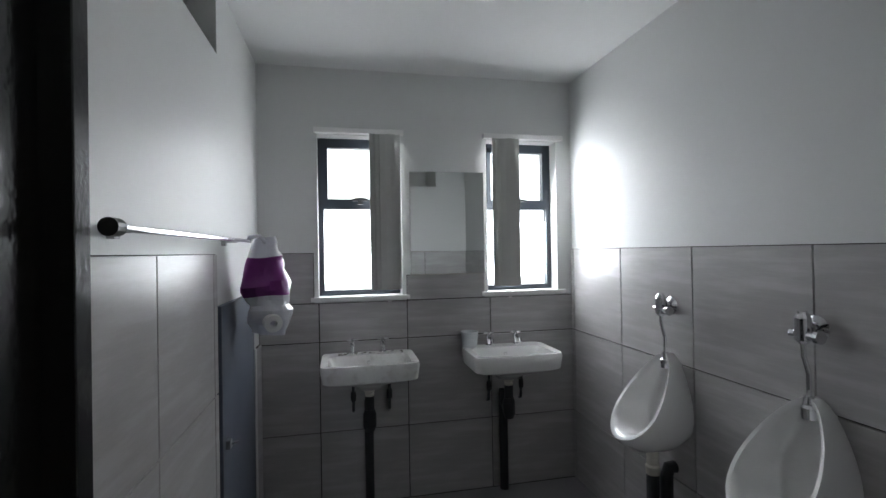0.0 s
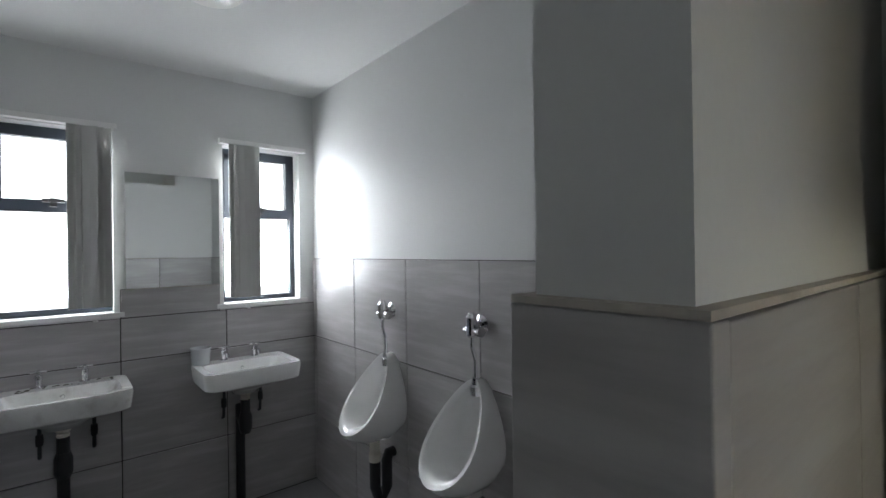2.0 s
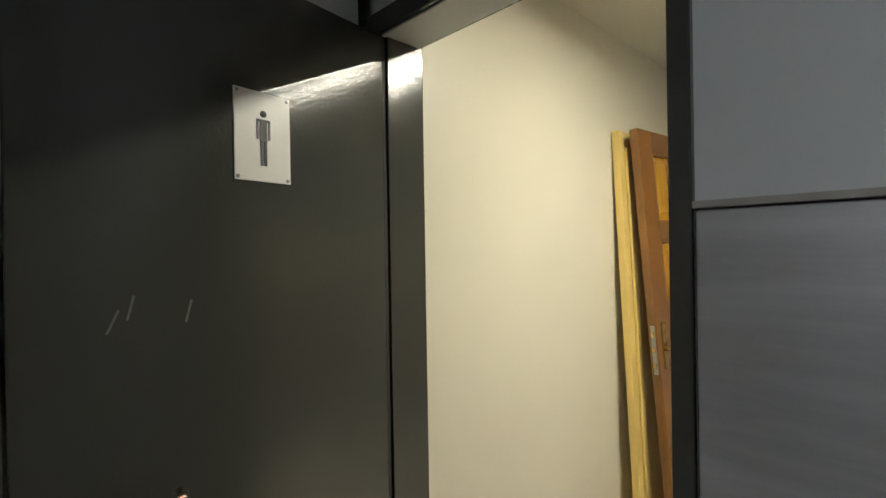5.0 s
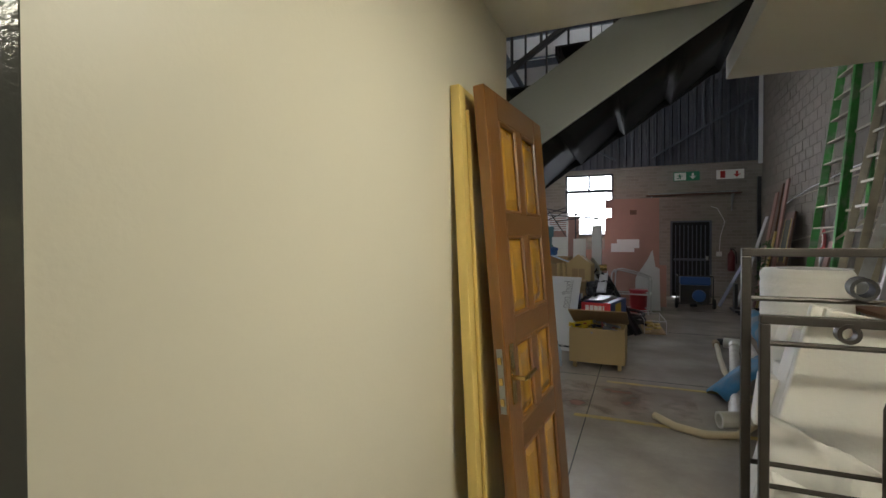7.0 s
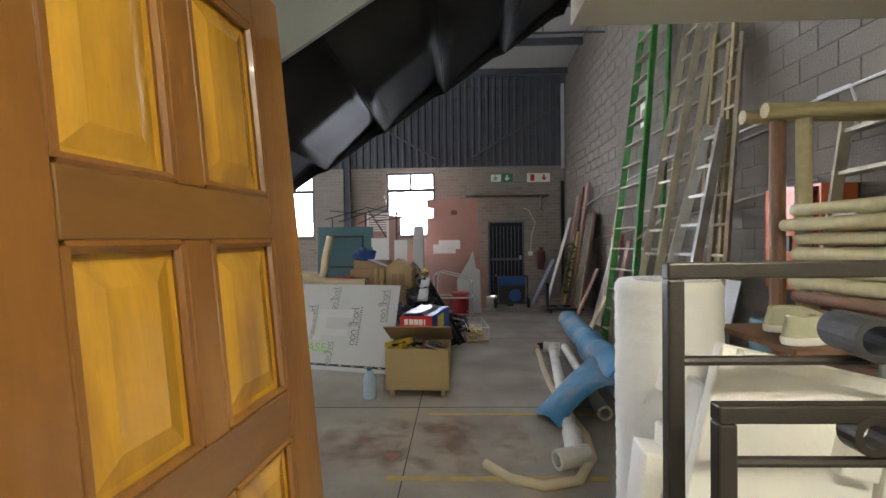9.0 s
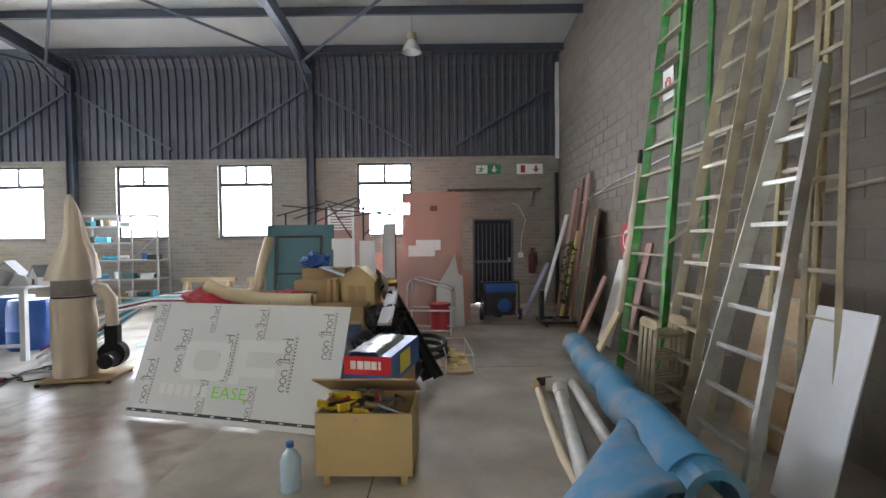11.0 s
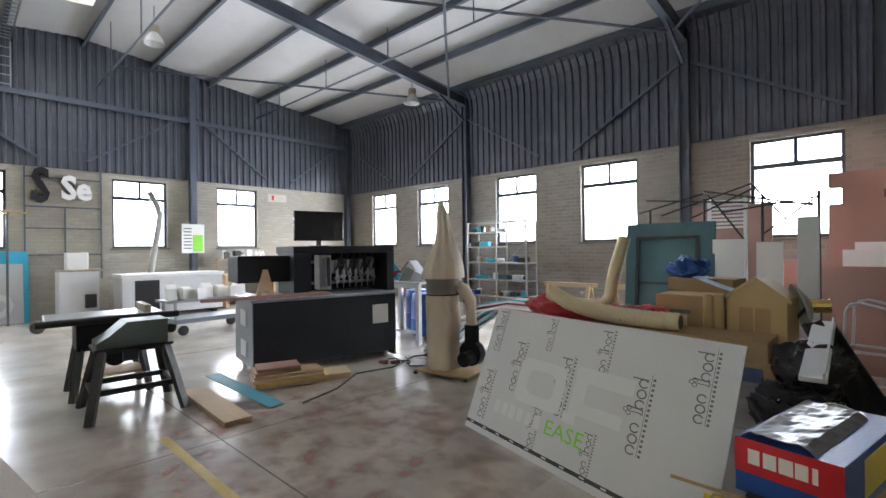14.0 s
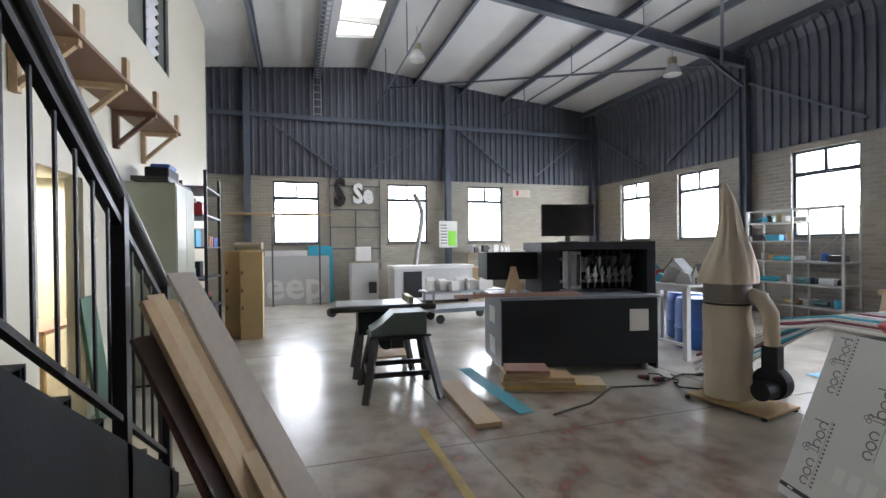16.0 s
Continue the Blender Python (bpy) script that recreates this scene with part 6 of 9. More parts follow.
for x0, z, w, gr, nm in ((-1.93, 3.10, 0.62, True, "green and white exit sign with running figure and arrow"), (-0.93, 3.10, 0.62, False, "red and white fire-extinguisher sign with arrow")):
    s = thing("safety_sign", nm, "sign", pose(x0, YN - 0.012, z), group="signs over the back door")
    part("plate", box(0, 0, 0, w, 0.008, 0.24), M["signgreen" if gr else "signwhite"], s)
    if gr:
        part("field", box(0.02, -0.002, 0.02, w * 0.48, 0.0, 0.22), M["signwhite"], s)
        part("figure", merge(box(0.13, -0.004, 0.09, 0.17, -0.002, 0.16), box(0.14, -0.004, 0.17, 0.165, -0.002, 0.195), box(0.08, -0.004, 0.06, 0.14, -0.002, 0.085), box(0.15, -0.004, 0.05, 0.175, -0.002, 0.09), box(0.17, -0.004, 0.12, 0.22, -0.002, 0.14), box(0.09, -0.004, 0.13, 0.13, -0.002, 0.15)), M["signgreen"], s)
        part("field", box(w * 0.52, -0.002, 0.02, w - 0.02, 0.0, 0.22), M["signgreen"], s)
        am = M["signwhite"]
    else:
        part("symbol", merge(box(0.09, -0.004, 0.03, 0.20, -0.002, 0.21), ), M["signred"], s)
        am = M["signred"]
    bm = bmesh.new()
    ax = w * 0.74
    prism(bm, [(ax - 0.025, -0.004, 0.20), (ax + 0.025, -0.004, 0.20), (ax + 0.025, -0.004, 0.12), (ax + 0.08, -0.004, 0.12), (ax, -0.004, 0.04), (ax - 0.08, -0.004, 0.12), (ax - 0.025, -0.004, 0.12)], (0, 0.002, 0))
    part("arrow", bm, am, s)
ws = thing("wall_shelf", "narrow dark wall shelf on brackets above the back door", "shelf", pose(-2.6, YN - 0.02, 2.70))
part("board", box(0, -0.30, 0, 2.2, 0.0, 0.03), M["timber_dark"], ws)
for x in (0.12, 2.0):
    part("bracket", merge(box(x, -0.28, -0.03, x + 0.03, 0.0, 0.0), box(x, -0.03, -0.42, x + 0.03, 0.0, -0.03), beam((x + 0.015, -0.26, -0.03), (x + 0.015, -0.02, -0.36), 0.025, 0.02)), M["steel"], ws)
part("pipe", bar([(0.05, -0.2, 0.05), (2.1, -0.22, 0.05)], 0.02, 8), M["steel"], ws)
fe = thing("fire_extinguisher", "dark red fire extinguisher hung beside the back door", "fire extinguisher", pose(-0.60, YN - 0.11, 0.72))
smooth(part("cylinder", lathe([(0, 0), (0.075, 0.01), (0.085, 0.05), (0.085, 0.42), (0.05, 0.50), (0.025, 0.52), (0.025, 0.55), (0, 0.55)], 20), M["maroon"], fe), 50)
part("valve", merge(box(-0.03, -0.02, 0.55, 0.06, 0.02, 0.58), box(-0.03, -0.015, 0.59, 0.10, 0.015, 0.605)), M["black"], fe)
part("hose", bar([(0.03, 0, 0.57), (0.10, -0.02, 0.50), (0.11, -0.02, 0.20)], 0.012, 8), M["rubber"], fe)
so = thing("wall_socket", "small white wall socket with a dangling cable by the back door", "socket", pose(-0.86, YN - 0.03, 1.10))
part("plate", box(-0.06, -0.02, 0, 0.06, 0.02, 0.12, bev=0.005), M["white"], so)
part("cable", bar([(0, -0.02, 0.12), (0.02, -0.03, 0.5), (0.12, -0.03, 0.9), (-0.05, -0.03, 1.25), (-0.2, -0.02, 1.3)], 0.007, 6), M["white"], so)
ge = thing("generator", "blue and black petrol generator on wheels by the back door", "generator", pose(-2.0, 8.75, 0.0))
for x in (0.03, 0.71):
    part("side_frame", bar([(x, 0.02, 0.10), (x, 0.02, 0.66), (x, 0.07, 0.72), (x, 0.46, 0.72), (x, 0.52, 0.66), (x, 0.52, 0.10), (x, 0.46, 0.08), (x, 0.07, 0.08), (x, 0.02, 0.10)], 0.014, 8), M["black"], ge)
part("fuel_tank", box(0.07, 0.05, 0.52, 0.67, 0.49, 0.71, bev=0.035), M["blue"], ge, "rounded blue fuel tank")
part("engine", box(0.08, 0.09, 0.10, 0.40, 0.45, 0.52, bev=0.02), M["black"], ge)
part("alternator", box(0.40, 0.10, 0.10, 0.66, 0.44, 0.50, bev=0.03), M["black"], ge)
rd = lathe([(0, 0.03), (0.09, 0.03), (0.13, 0.015), (0.135, -0.02), (0, -0.02)], 28)
rd.transform(pose(0.44, 0.035, 0.29, 90, 0, 0))
smooth(part("starter_cover", rd, M["blue"], ge, "round blue recoil starter cover"), 40)
part("control_panel", box(0.08, 0.03, 0.44, 0.66, 0.05, 0.52, bev=0.005), M["black"], ge)
part("cross_frame", bar([(0.03, 0.02, 0.12), (0.71, 0.02, 0.12)], 0.014, 8), M["black"], ge)
part("cross_frame", bar([(0.03, 0.05, 0.725), (0.71, 0.05, 0.725)], 0.014, 8), M["black"], ge)
for x in (0.0, 0.74):
    w = lathe([(0, -0.03), (0.10, -0.03), (0.115, -0.015), (0.115, 0.015), (0.10, 0.03), (0, 0.03)], 20)
    w.transform(pose(x, 0.12, 0.115, 0, 90, 0))
    part("wheel", w, M["rubber"], ge)
for y in (0.5,):
    part("foot", box(0.30, 0.42, 0.0, 0.44, 0.50, 0.08), M["black"], ge)
bu = thing("bucket", "red plastic drum standing by the chrome trolley", "bucket", pose(-2.79, 7.88, 0.0))
smooth(part("drum", lathe([(0, 0.004), (0.16, 0.004), (0.18, 0.42), (0.19, 0.43), (0.19, 0.46), (0.17, 0.46), (0.165, 0.43), (0.15, 0.05), (0, 0.05)], 24), M["red"], bu), 50)
part("rim", lathe([(0.17, 0.455), (0.19, 0.455), (0.19, 0.475), (0.0, 0.475), (0, 0.455)], 24), M["red"], bu)
# ---- middle of the workshop ----
# printed composite sheet leaning back against the pile
P0, P1, P2 = Vector((-5.60, 4.10, 0.02)), Vector((-3.622, 3.587, 0.02)), Vector((-5.502, 4.477, 0.989))
ux = (P1 - P0).normalized()
uy = (P2 - P0)
uy = (uy - ux * uy.dot(ux)).normalized()
uz = ux.cross(uy)
BM4 = Matrix.Translation(P0) @ Matrix((ux, uy, uz)).transposed().to_4x4()
bd = thing("composite_sheet", "large white composite sheet with grey print leaning on a pile", "sheet", BM4 @ Matrix.Diagonal((0.983, 0.842, 1.0, 1.0)))
BWd, BHt = 2.08, 1.24
part("sheet", box(0, 0, -0.006, BWd, BHt, 0.0), M["greyboard"], bd)
part("edge_strip", box(0.0, 0.055, 0.0, BWd, 0.085, 0.002), M["black"], bd, "black strip along the lower edge")
for i in range(12):
    part("strip_dot", box(0.06 + 0.17 * i, 0.064, 0.002, 0.10 + 0.17 * i, 0.076, 0.003), M["greyboard"], bd)


def letters(txt, size, m, depth=0.001, fat=0.0):
    c = bpy.data.curves.new("writing", "FONT")
    c.body, c.size, c.extrude, c.offset = txt, size, depth, fat
    c.resolution_u = 2
    tmp = bpy.data.objects.new("writing", c)
    me = bpy.data.meshes.new_from_object(tmp)
    bpy.data.objects.remove(tmp)
    bpy.data.curves.remove(c)
    me.materials.clear()
    me.materials.append(m)
    return me


def flat_arc(bm, cx, cy, r, a0, a1, wd, z=0.0008):
    """A thin flat curved stroke lying on the sheet."""
    n = max(3, int((a1 - a0) / 24))
    rows = []
    for i in range(n + 1):
        a = radians(a0 + (a1 - a0) * i / n)
        rows.append([bm.verts.new((cx + q * math.cos(a), cy + q * math.sin(a), z)) for q in (r - wd / 2, r + wd / 2)])
    for p, q in zip(rows, rows[1:]):
        bm.faces.new((p[0], p[1], q[1], q[0]))


def stroke(bm, x0, y0, x1, y1, z=0.0008):
    bm.faces.new([bm.verts.new(p) for p in ((x0, y0, z), (x1, y0, z), (x1, y1, z), (x0, y1, z))])


def emblem(x, y, s):
    """Printed mark: a row of round and stemmed shapes over a rule, running up the sheet."""
    bm = bmesh.new()
    u, r, wd = 0.03, 0.027, 0.009
    for k in range(7):
        if k == 3:
            u += 0.012
            for dx, dy in ((0.085, 0.0), (0.105, 0.018), (0.085, 0.034)):
                flat_arc(bm, -dx, u + dy, 0.014, 0, 360, 0.005)
            stroke(bm, -0.07, u + 0.012, -0.004, u + 0.018)
            flat_arc(bm, -0.016, u + 0.02, 0.018, -60, 60, 0.006)
            u += 0.068
            continue
        flat_arc(bm, -r, u, r, 0 if k % 2 else 30, 360 if k % 2 else 330, wd)
        if k in (4, 6):
            stroke(bm, -0.10, u - r - wd / 2 if k == 4 else u + r - wd / 2, 0.0, u - r + wd / 2 if k == 4 else u + r + wd / 2)
        u += 0.068
    stroke(bm, 0.014, 0.0, 0.017, u)
    for k in range(16):
        stroke(bm, 0.024, u * k / 16.2, 0.040, u * k / 16.2 + 0.016)
    bm.transform(Matrix.Translation((x, y, 0)) @ Matrix.Scale(s, 4))
    part("printed_mark", bm, M["print"], bd, "grey printed word mark")


for x, y, s in ((0.13, 0.80, 0.85), (0.17, 0.14, 0.95), (0.46, 0.48, 0.95), (0.72, 0.92, 0.6), (0.78, 0.06, 0.75), (0.97, 0.42, 1.0), (1.25, 0.80, 0.8), (1.28, 0.05, 0.7), (1.58, 0.36, 1.1), (1.93, 0.70, 0.95)):
    emblem(x, y, s)
t = new("painted_letter", letters("S", 0.30, M["timber_dark"], 0.002))
t.parent, t.matrix_basis = LETTER_BOARD, pose(-0.0335, 0.27, 0.62, 90, 0, -90)
t["label"] = "dark painted letter S"
# peeled-off letter shapes: slightly raised, a shade paler than the sheet
pale = mat("pale_vinyl", (0.66, 0.665, 0.665), 0.45, var=0.04, scale=4)
bm = merge(loft([(0.72, 0.62, 0.24, 0.20, 0.001, 7), (0.72, 0.62, 0.24, 0.20, 0.003, 7), (0.73, 0.62, 0.14, 0.11, 0.003, 4), (0.73, 0.62, 0.14, 0.11, 0.001, 4)], 32, False, False))
part("vinyl_shape", bm, pale, bd, "pale ring-shaped vinyl shape")
bm = bmesh.new()
for a in ((1.04, 0.74, 1.50, 0.86), (1.04, 0.48, 1.46, 0.58), (1.04, 0.58, 1.15, 0.74), (1.00, 0.40, 1.11, 0.48)):
    bx(bm, a[0], a[1], 0.001, a[2], a[3], 0.003)
part("vinyl_shape", bm, pale, bd, "pale blocky vinyl shape")
t = new("vinyl_word", letters("EASE", 0.17, M["lime"]))
t.parent, t.matrix_basis = bd, pose(0.86, 0.25, 0.001)
t["label"] = "lime green vinyl word"
for k in range(6):
    part("ghost_letter", box(0.30 + 0.09 * k, 0.25, 0.0005, 0.36 + 0.09 * k, 0.36, 0.0012), pale, bd, "faint ghosted letter patch")
for x in (0.35, 1.0, 1.7):
    part("prop", beam((x, 1.05, -0.02), (x, 0.27, -0.60), 0.04, 0.04), M["timber"], bd)

# wooden tool crate, full of tools, with a lid
cr = thing("tool_crate", "open pale board crate full of hand tools, on short legs", "crate", pose(-3.55, 2.88, 0.0, 0, 0, -2))
w, d, h = 0.62, 0.45, 0.47
for a in ((0, 0, 0.07, w, 0.016, h), (0, d - 0.016, 0.07, w, d, h), (0, 0.016, 0.07, 0.016, d - 0.016, h), (w - 0.016, 0.016, 0.07, w, d - 0.016, h), (0.016, 0.016, 0.07, w - 0.016, d - 0.016, 0.09)):
    part("side" if a[2] == 0.07 and a[5] == h else "base", box(*a, bev=0.002), M["mdf"], cr)
for x in (0.04, w - 0.08):
    for y in (0.03, d - 0.07):
        part("leg", box(x, y, 0.0, x + 0.04, y + 0.04, 0.07), M["mdf"], cr)
rng = random.Random(8)
kinds = [("hammer", M["black"]), ("chisel", M["red"]), ("saw_handle", M["yellow_paint"]), ("file", M["steel"]), ("spirit_level", mat("yellow_plastic", (0.65, 0.45, 0.02), 0.4)), ("glue_gun", M["black"]), ("pliers", M["red"]), ("spanner", M["steel"]), ("tube", M["greyboard"])]
for k in range(26):
    nm, m = kinds[k % len(kinds)]
    L = rng.uniform(0.18, 0.36)
    x, y = rng.uniform(0.10, w - 0.12), rng.uniform(0.08, d - 0.10)
    an, ti = rng.uniform(0, 180), rng.uniform(-14, 14)
    c = pose(-3.55 + x, 2.88 + y, 0.40 + 0.012 * (k % 8), 0, ti, an)
    tl = thing(nm, {"hammer": "black-handled hammer in the crate", "chisel": "red-handled chisel in the crate", "saw_handle": "worn yellow saw handle in the crate", "file": "steel file in the crate", "spirit_level": "yellow spirit level sticking out of the crate", "glue_gun": "black glue gun in the crate", "pliers": "red-gripped pliers in the crate", "spanner": "steel spanner in the crate", "tube": "grey sealant tube in the crate"}[nm], "tool", c, group="tools in the crate")
    L = min(L, 0.26)
    if nm in ("tube", "chisel", "file"):
        part("shaft", bar([(-L / 2, 0, 0), (L * 0.1, 0, 0)], 0.010 if nm != "tube" else 0.024, 10), M["steel"] if nm != "tube" else m, tl)
        part("grip", bar([(L * 0.1, 0, 0), (L * 0.2, 0, 0), (L / 2, 0, 0)], [0.012, 0.017, 0.013] if nm != "tube" else [0.024, 0.012, 0.004], 10), m, tl)
    elif nm == "spirit_level":
        part("bar", box(-L * 0.7, -0.012, -0.025, L * 0.7, 0.012, 0.025, bev=0.003), m, tl)
    else:
        part("handle", bar([(-L / 2, 0, 0), (-L * 0.2, 0.01, 0), (L * 0.3, 0, 0)], [0.014, 0.016, 0.011], 8), m, tl)
        part("head", box(L * 0.28, -0.05, -0.014, L * 0.40, 0.05, 0.014, bev=0.004), M["steel"] if nm != "glue_gun" else m, tl)
part("lid", box(-0.02, -d - 0.03, 0.0, w + 0.02, 0.0, 0.012, bev=0.002), M["card"], cr, "brown board lid propped half open by the tools", pose(0, d, h + 0.006, -25, 0, 0))
# printed carton behind the crate
bo = thing("tool_carton", "red, blue and yellow printed tool carton with foil wrap on top", "carton", pose(-3.46, 3.36, 0.0, 0, 0, -12))
part("stand", box(0.02, 0.05, 0.0, 0.34, 0.72, 0.50), M["card"], bo)
part("carton", box(0, 0, 0.50, 0.36, 0.78, 0.72, bev=0.003), mat("blue_carton", (0.02, 0.08, 0.30), 0.45, var=0.1), bo)
part("label_front", box(0.0, -0.002, 0.585, 0.36, -0.0005, 0.722), mat("red_carton", (0.55, 0.02, 0.03), 0.45, var=0.05), bo, "red printed end panel")
for k, wd in enumerate((0.042, 0.046, 0.048, 0.042, 0.018)):
    x = 0.05 + 0.054 * k
    part("print_shape", box(x, -0.0035, 0.625, x + wd, -0.002, 0.685), M["signwhite"], bo, "white block print shape")
part("print_bar", box(0.22, -0.0035, 0.535, 0.34, -0.002, 0.555), M["signwhite"], bo)
part("side_label", box(0.361, 0.22, 0.54, 0.3625, 0.50, 0.69), mat("yellow_label", (0.65, 0.50, 0.05), 0.5), bo, "yellow side label")
bm = bmesh.new()
gq = [[bm.verts.new((0.015 + 0.02 * i, 0.01 + 0.04 * j, 0.724 + 0.012 * min(i, 13 - i, 2) + 0.022 * abs(noise.noise(Vector((i * 0.35, j * 0.5, 3)))) * min(1, i, 13 - i))) for j in range(17)] for i in range(14)]
for i in range(13):
    for j in range(16):
        bm.faces.new((gq[i][j], gq[i + 1][j], gq[i + 1][j + 1], gq[i][j + 1]))
fo = part("foil", bm, mat("crumpled_silver_wrap", (0.36, 0.37, 0.38), 0.3, 0.8, var=0.3, scale=12), bo, "crumpled silver wrap")
fo.modifiers.new("thickness", "SOLIDIFY").thickness = 0.003
wb = thing("water_bottle", "clear plastic water bottle with blue cap by the crate", "bottle", pose(-3.70, 2.85, 0.0))
smooth(part("body", lathe([(0, 0.004), (0.06, 0.004), (0.066, 0.02), (0.062, 0.06), (0.066, 0.08), (0.062, 0.12), (0.066, 0.14), (0.066, 0.19), (0.05, 0.235), (0.022, 0.26), (0.022, 0.275), (0, 0.275)], 20), mat("blue_tint_plastic", (0.42, 0.55, 0.66), 0.15, var=0.05), wb), 50)
part("cap", lathe([(0, 0.275), (0.025, 0.275), (0.025, 0.305), (0, 0.305)], 16), M["blue"], wb)
# wire tray of small parts
ty = thing("wire_tray", "pale wire tray of wooden offcuts on the floor", "tray", pose(-2.70, 5.30, 0.0, 0, 0, 4))
part("base", box(0, 0, 0.01, 0.32, 0.95, 0.03), M["timber"], ty)
for y in (0.0, 0.95):
    part("end_wire", bar([(0, y, 0.02), (0, y, 0.22), (0.32, y, 0.22), (0.32, y, 0.02)], 0.006, 6), M["greyboard"], ty)
for x in (0.0, 0.32):
    part("side_wire", bar([(x, 0, 0.22), (x, 0.95, 0.22)], 0.006, 6), M["greyboard"], ty)
rng = random.Random(4)
for k in range(16):
    part("offcut", box(-0.05, -0.03, -0.015, 0.05, 0.03, 0.015, bev=0.006), M["pine"] if k % 3 else M["ply"], ty, "", pose(rng.uniform(0.07, 0.25), 0.08 + 0.052 * k, 0.05 + 0.02 * (k % 3), rng.uniform(-15, 15), rng.uniform(-15, 15), rng.uniform(0, 180)))
# chrome hand trolley
tt = thing("chrome_trolley", "chrome tube trolley frame standing by the pile", "trolley", pose(-3.34, 7.45, 0.0, 0, 0, -8))
for y in (0.0, 0.42):
    part("side_hoop", bar([(0.0, y, 0.02), (0.04, y, 0.82), (0.08, y, 0.90), (0.16, y, 0.92), (0.66, y, 0.80), (0.74, y, 0.76), (0.76, y, 0.68), (0.74, y, 0.02)], 0.015, 10), M["trolley"], tt)
for x, z in ((0.02, 0.42), (0.75, 0.42), (0.05, 0.86), (0.74, 0.72)):
    part("cross_tube", bar([(x, 0, z), (x, 0.42, z)], 0.015, 8), M["trolley"], tt)
for y in (0.0, 0.42):
    part("side_tube", bar([(0.02, y, 0.42), (0.75, y, 0.42)], 0.015, 8), M["trolley"], tt)
    part("side_tube", bar([(0.01, y, 0.10), (0.745, y, 0.10)], 0.010, 8), M["trolley"], tt)
# work table under the pile
tb = thing("pile_table", "low timber bench hidden under the clutter", "bench", pose(-5.22, 4.95, 0.0))
part("top", box(0, 0, 0.66, 1.72, 1.25, 0.70), M["timber"], tb)
for x in (0.05, 1.6):
    for y in (0.05, 1.13):
        part("leg", box(x, y, 0, x + 0.07, y + 0.07, 0.66), M["timber"], tb)
cs = thing("folded_carton", "flattened brown cartons lying on the bench", "cardboard", pose(-5.20, 4.93, 0.70))
part("card", box(0, 0, 0, 1.62, 0.42, 0.15, bev=0.006), M["card"], cs)
hz = thing("suction_hose", "thick cream suction hose lying across the pile", "hose")
hp = [(-5.30, 5.02, 1.10), (-5.22, 5.02, 1.055), (-5.10, 5.02, 1.01), (-4.95, 5.02, 0.975), (-4.8, 5.02, 0.95), (-4.6, 5.02, 0.93), (-4.4, 5.02, 0.922), (-4.16, 5.02, 0.922)]
hr2 = [0.070 + 0.006 * ((k % 2) * 0.3) for k in range(8)]
smooth(part("hose", bar(hp, hr2, 20), M["pale_cream"], hz), 60)
bm = bmesh.new()
for a, b in zip(hp, hp[1:]):
    for k in range(5):
        p, q = Vector(a).lerp(Vector(b), k / 5), Vector(a).lerp(Vector(b), k / 5 + 0.06)
        sweep(bm, [p, q], 0.0745, 18)
part("ribs", bm, M["pale_cream"], hz)
# The hose is solid; this black disc gives its end a shaded hollow.
part("inner", bar([(-4.158, 5.02, 0.922), (-4.155, 5.02, 0.922)], 0.055, 18), M["black"], hz, "black disc coloured in for the hose end's shaded hollow")
hz = thing("suction_hose", "second cream hose curving up beside the teal panel", "hose")
smooth(part("hose", bar([(-5.22, 5.20, 1.00), (-5.08, 5.20, 0.985), (-4.95, 5.20, 0.98), (-4.87, 5.22, 1.0), (-4.83, 5.25, 1.06), (-4.83, 5.3, 1.16), (-4.835, 5.38, 1.30), (-4.82, 5.46, 1.45), (-4.80, 5.52, 1.60)], 0.055, 18), M["pale_cream"], hz), 60)


def crumple(s, flat, rough, seed, sub=4):
    """A crushed lump of cloth or film, resting on z = 0."""
    bm = bmesh.new()
    bmesh.ops.create_icosphere(bm, subdivisions=sub, radius=1.0)
    o = Vector((seed * 3.1, seed * 1.7, seed))
    for v in bm.verts:
        d = v.co.copy()
        f = 1 + rough * noise.noise(d * 1.7 + o) + rough * 0.8 * abs(noise.noise(d * 4.0 + o)) + rough * 0.35 * abs(noise.noise(d * 9.0 + o))
        v.co = Vector((d.x * s, d.y * s * 0.75, max(0.0, (d.z * 0.55 + 0.45) * s * flat))) * f
    return bm


for k, (x, y, s2, z) in enumerate(((-5.30, 5.12, 0.28, 0.85), (-4.56, 5.16, 0.24, 0.85), (-5.02, 5.22, 0.24, 0.85))):
    cl = thing("red_cloth", "crumpled dark red cloth on the pile", "cloth", pose(x, y, z))
    smooth(part("cloth", crumple(s2, 0.62, 0.35, k + 2), M["red"], cl), 70)
for x0, y0, z0, ww, dd, hh, rz in ((-4.46, 5.36, 0.70, 0.46, 0.42, 0.40, 3), (-4.50, 5.80, 0.70, 0.55, 0.38, 0.52, -4)):
    c = thing("cardboard_box", "plain brown cardboard box on the pile", "box", pose(x0, y0, z0, 0, 0, rz), group="cardboard boxes")
    part("carton", box(0, 0, 0, ww, dd, hh, bev=0.004), M["card"], c)
    part("flap", box(0, -0.005, 0, ww, 0.0, 0.12), M["card"], c, "", pose(0, 0, hh, -118, 0, 0))
    part("tape", box(ww * 0.46, -0.0015, 0, ww * 0.54, -0.0003, hh * 0.6), M["pale_cream"], c)
    part("marking", box(ww * 0.25, -0.002, hh * 0.62, ww * 0.6, -0.0005, hh * 0.70), M["print"], c)
pw = thing("white_card", "white card lying across the red cloth", "card", pose(-4.70, 5.05, 0.975, 4, 6, 8))
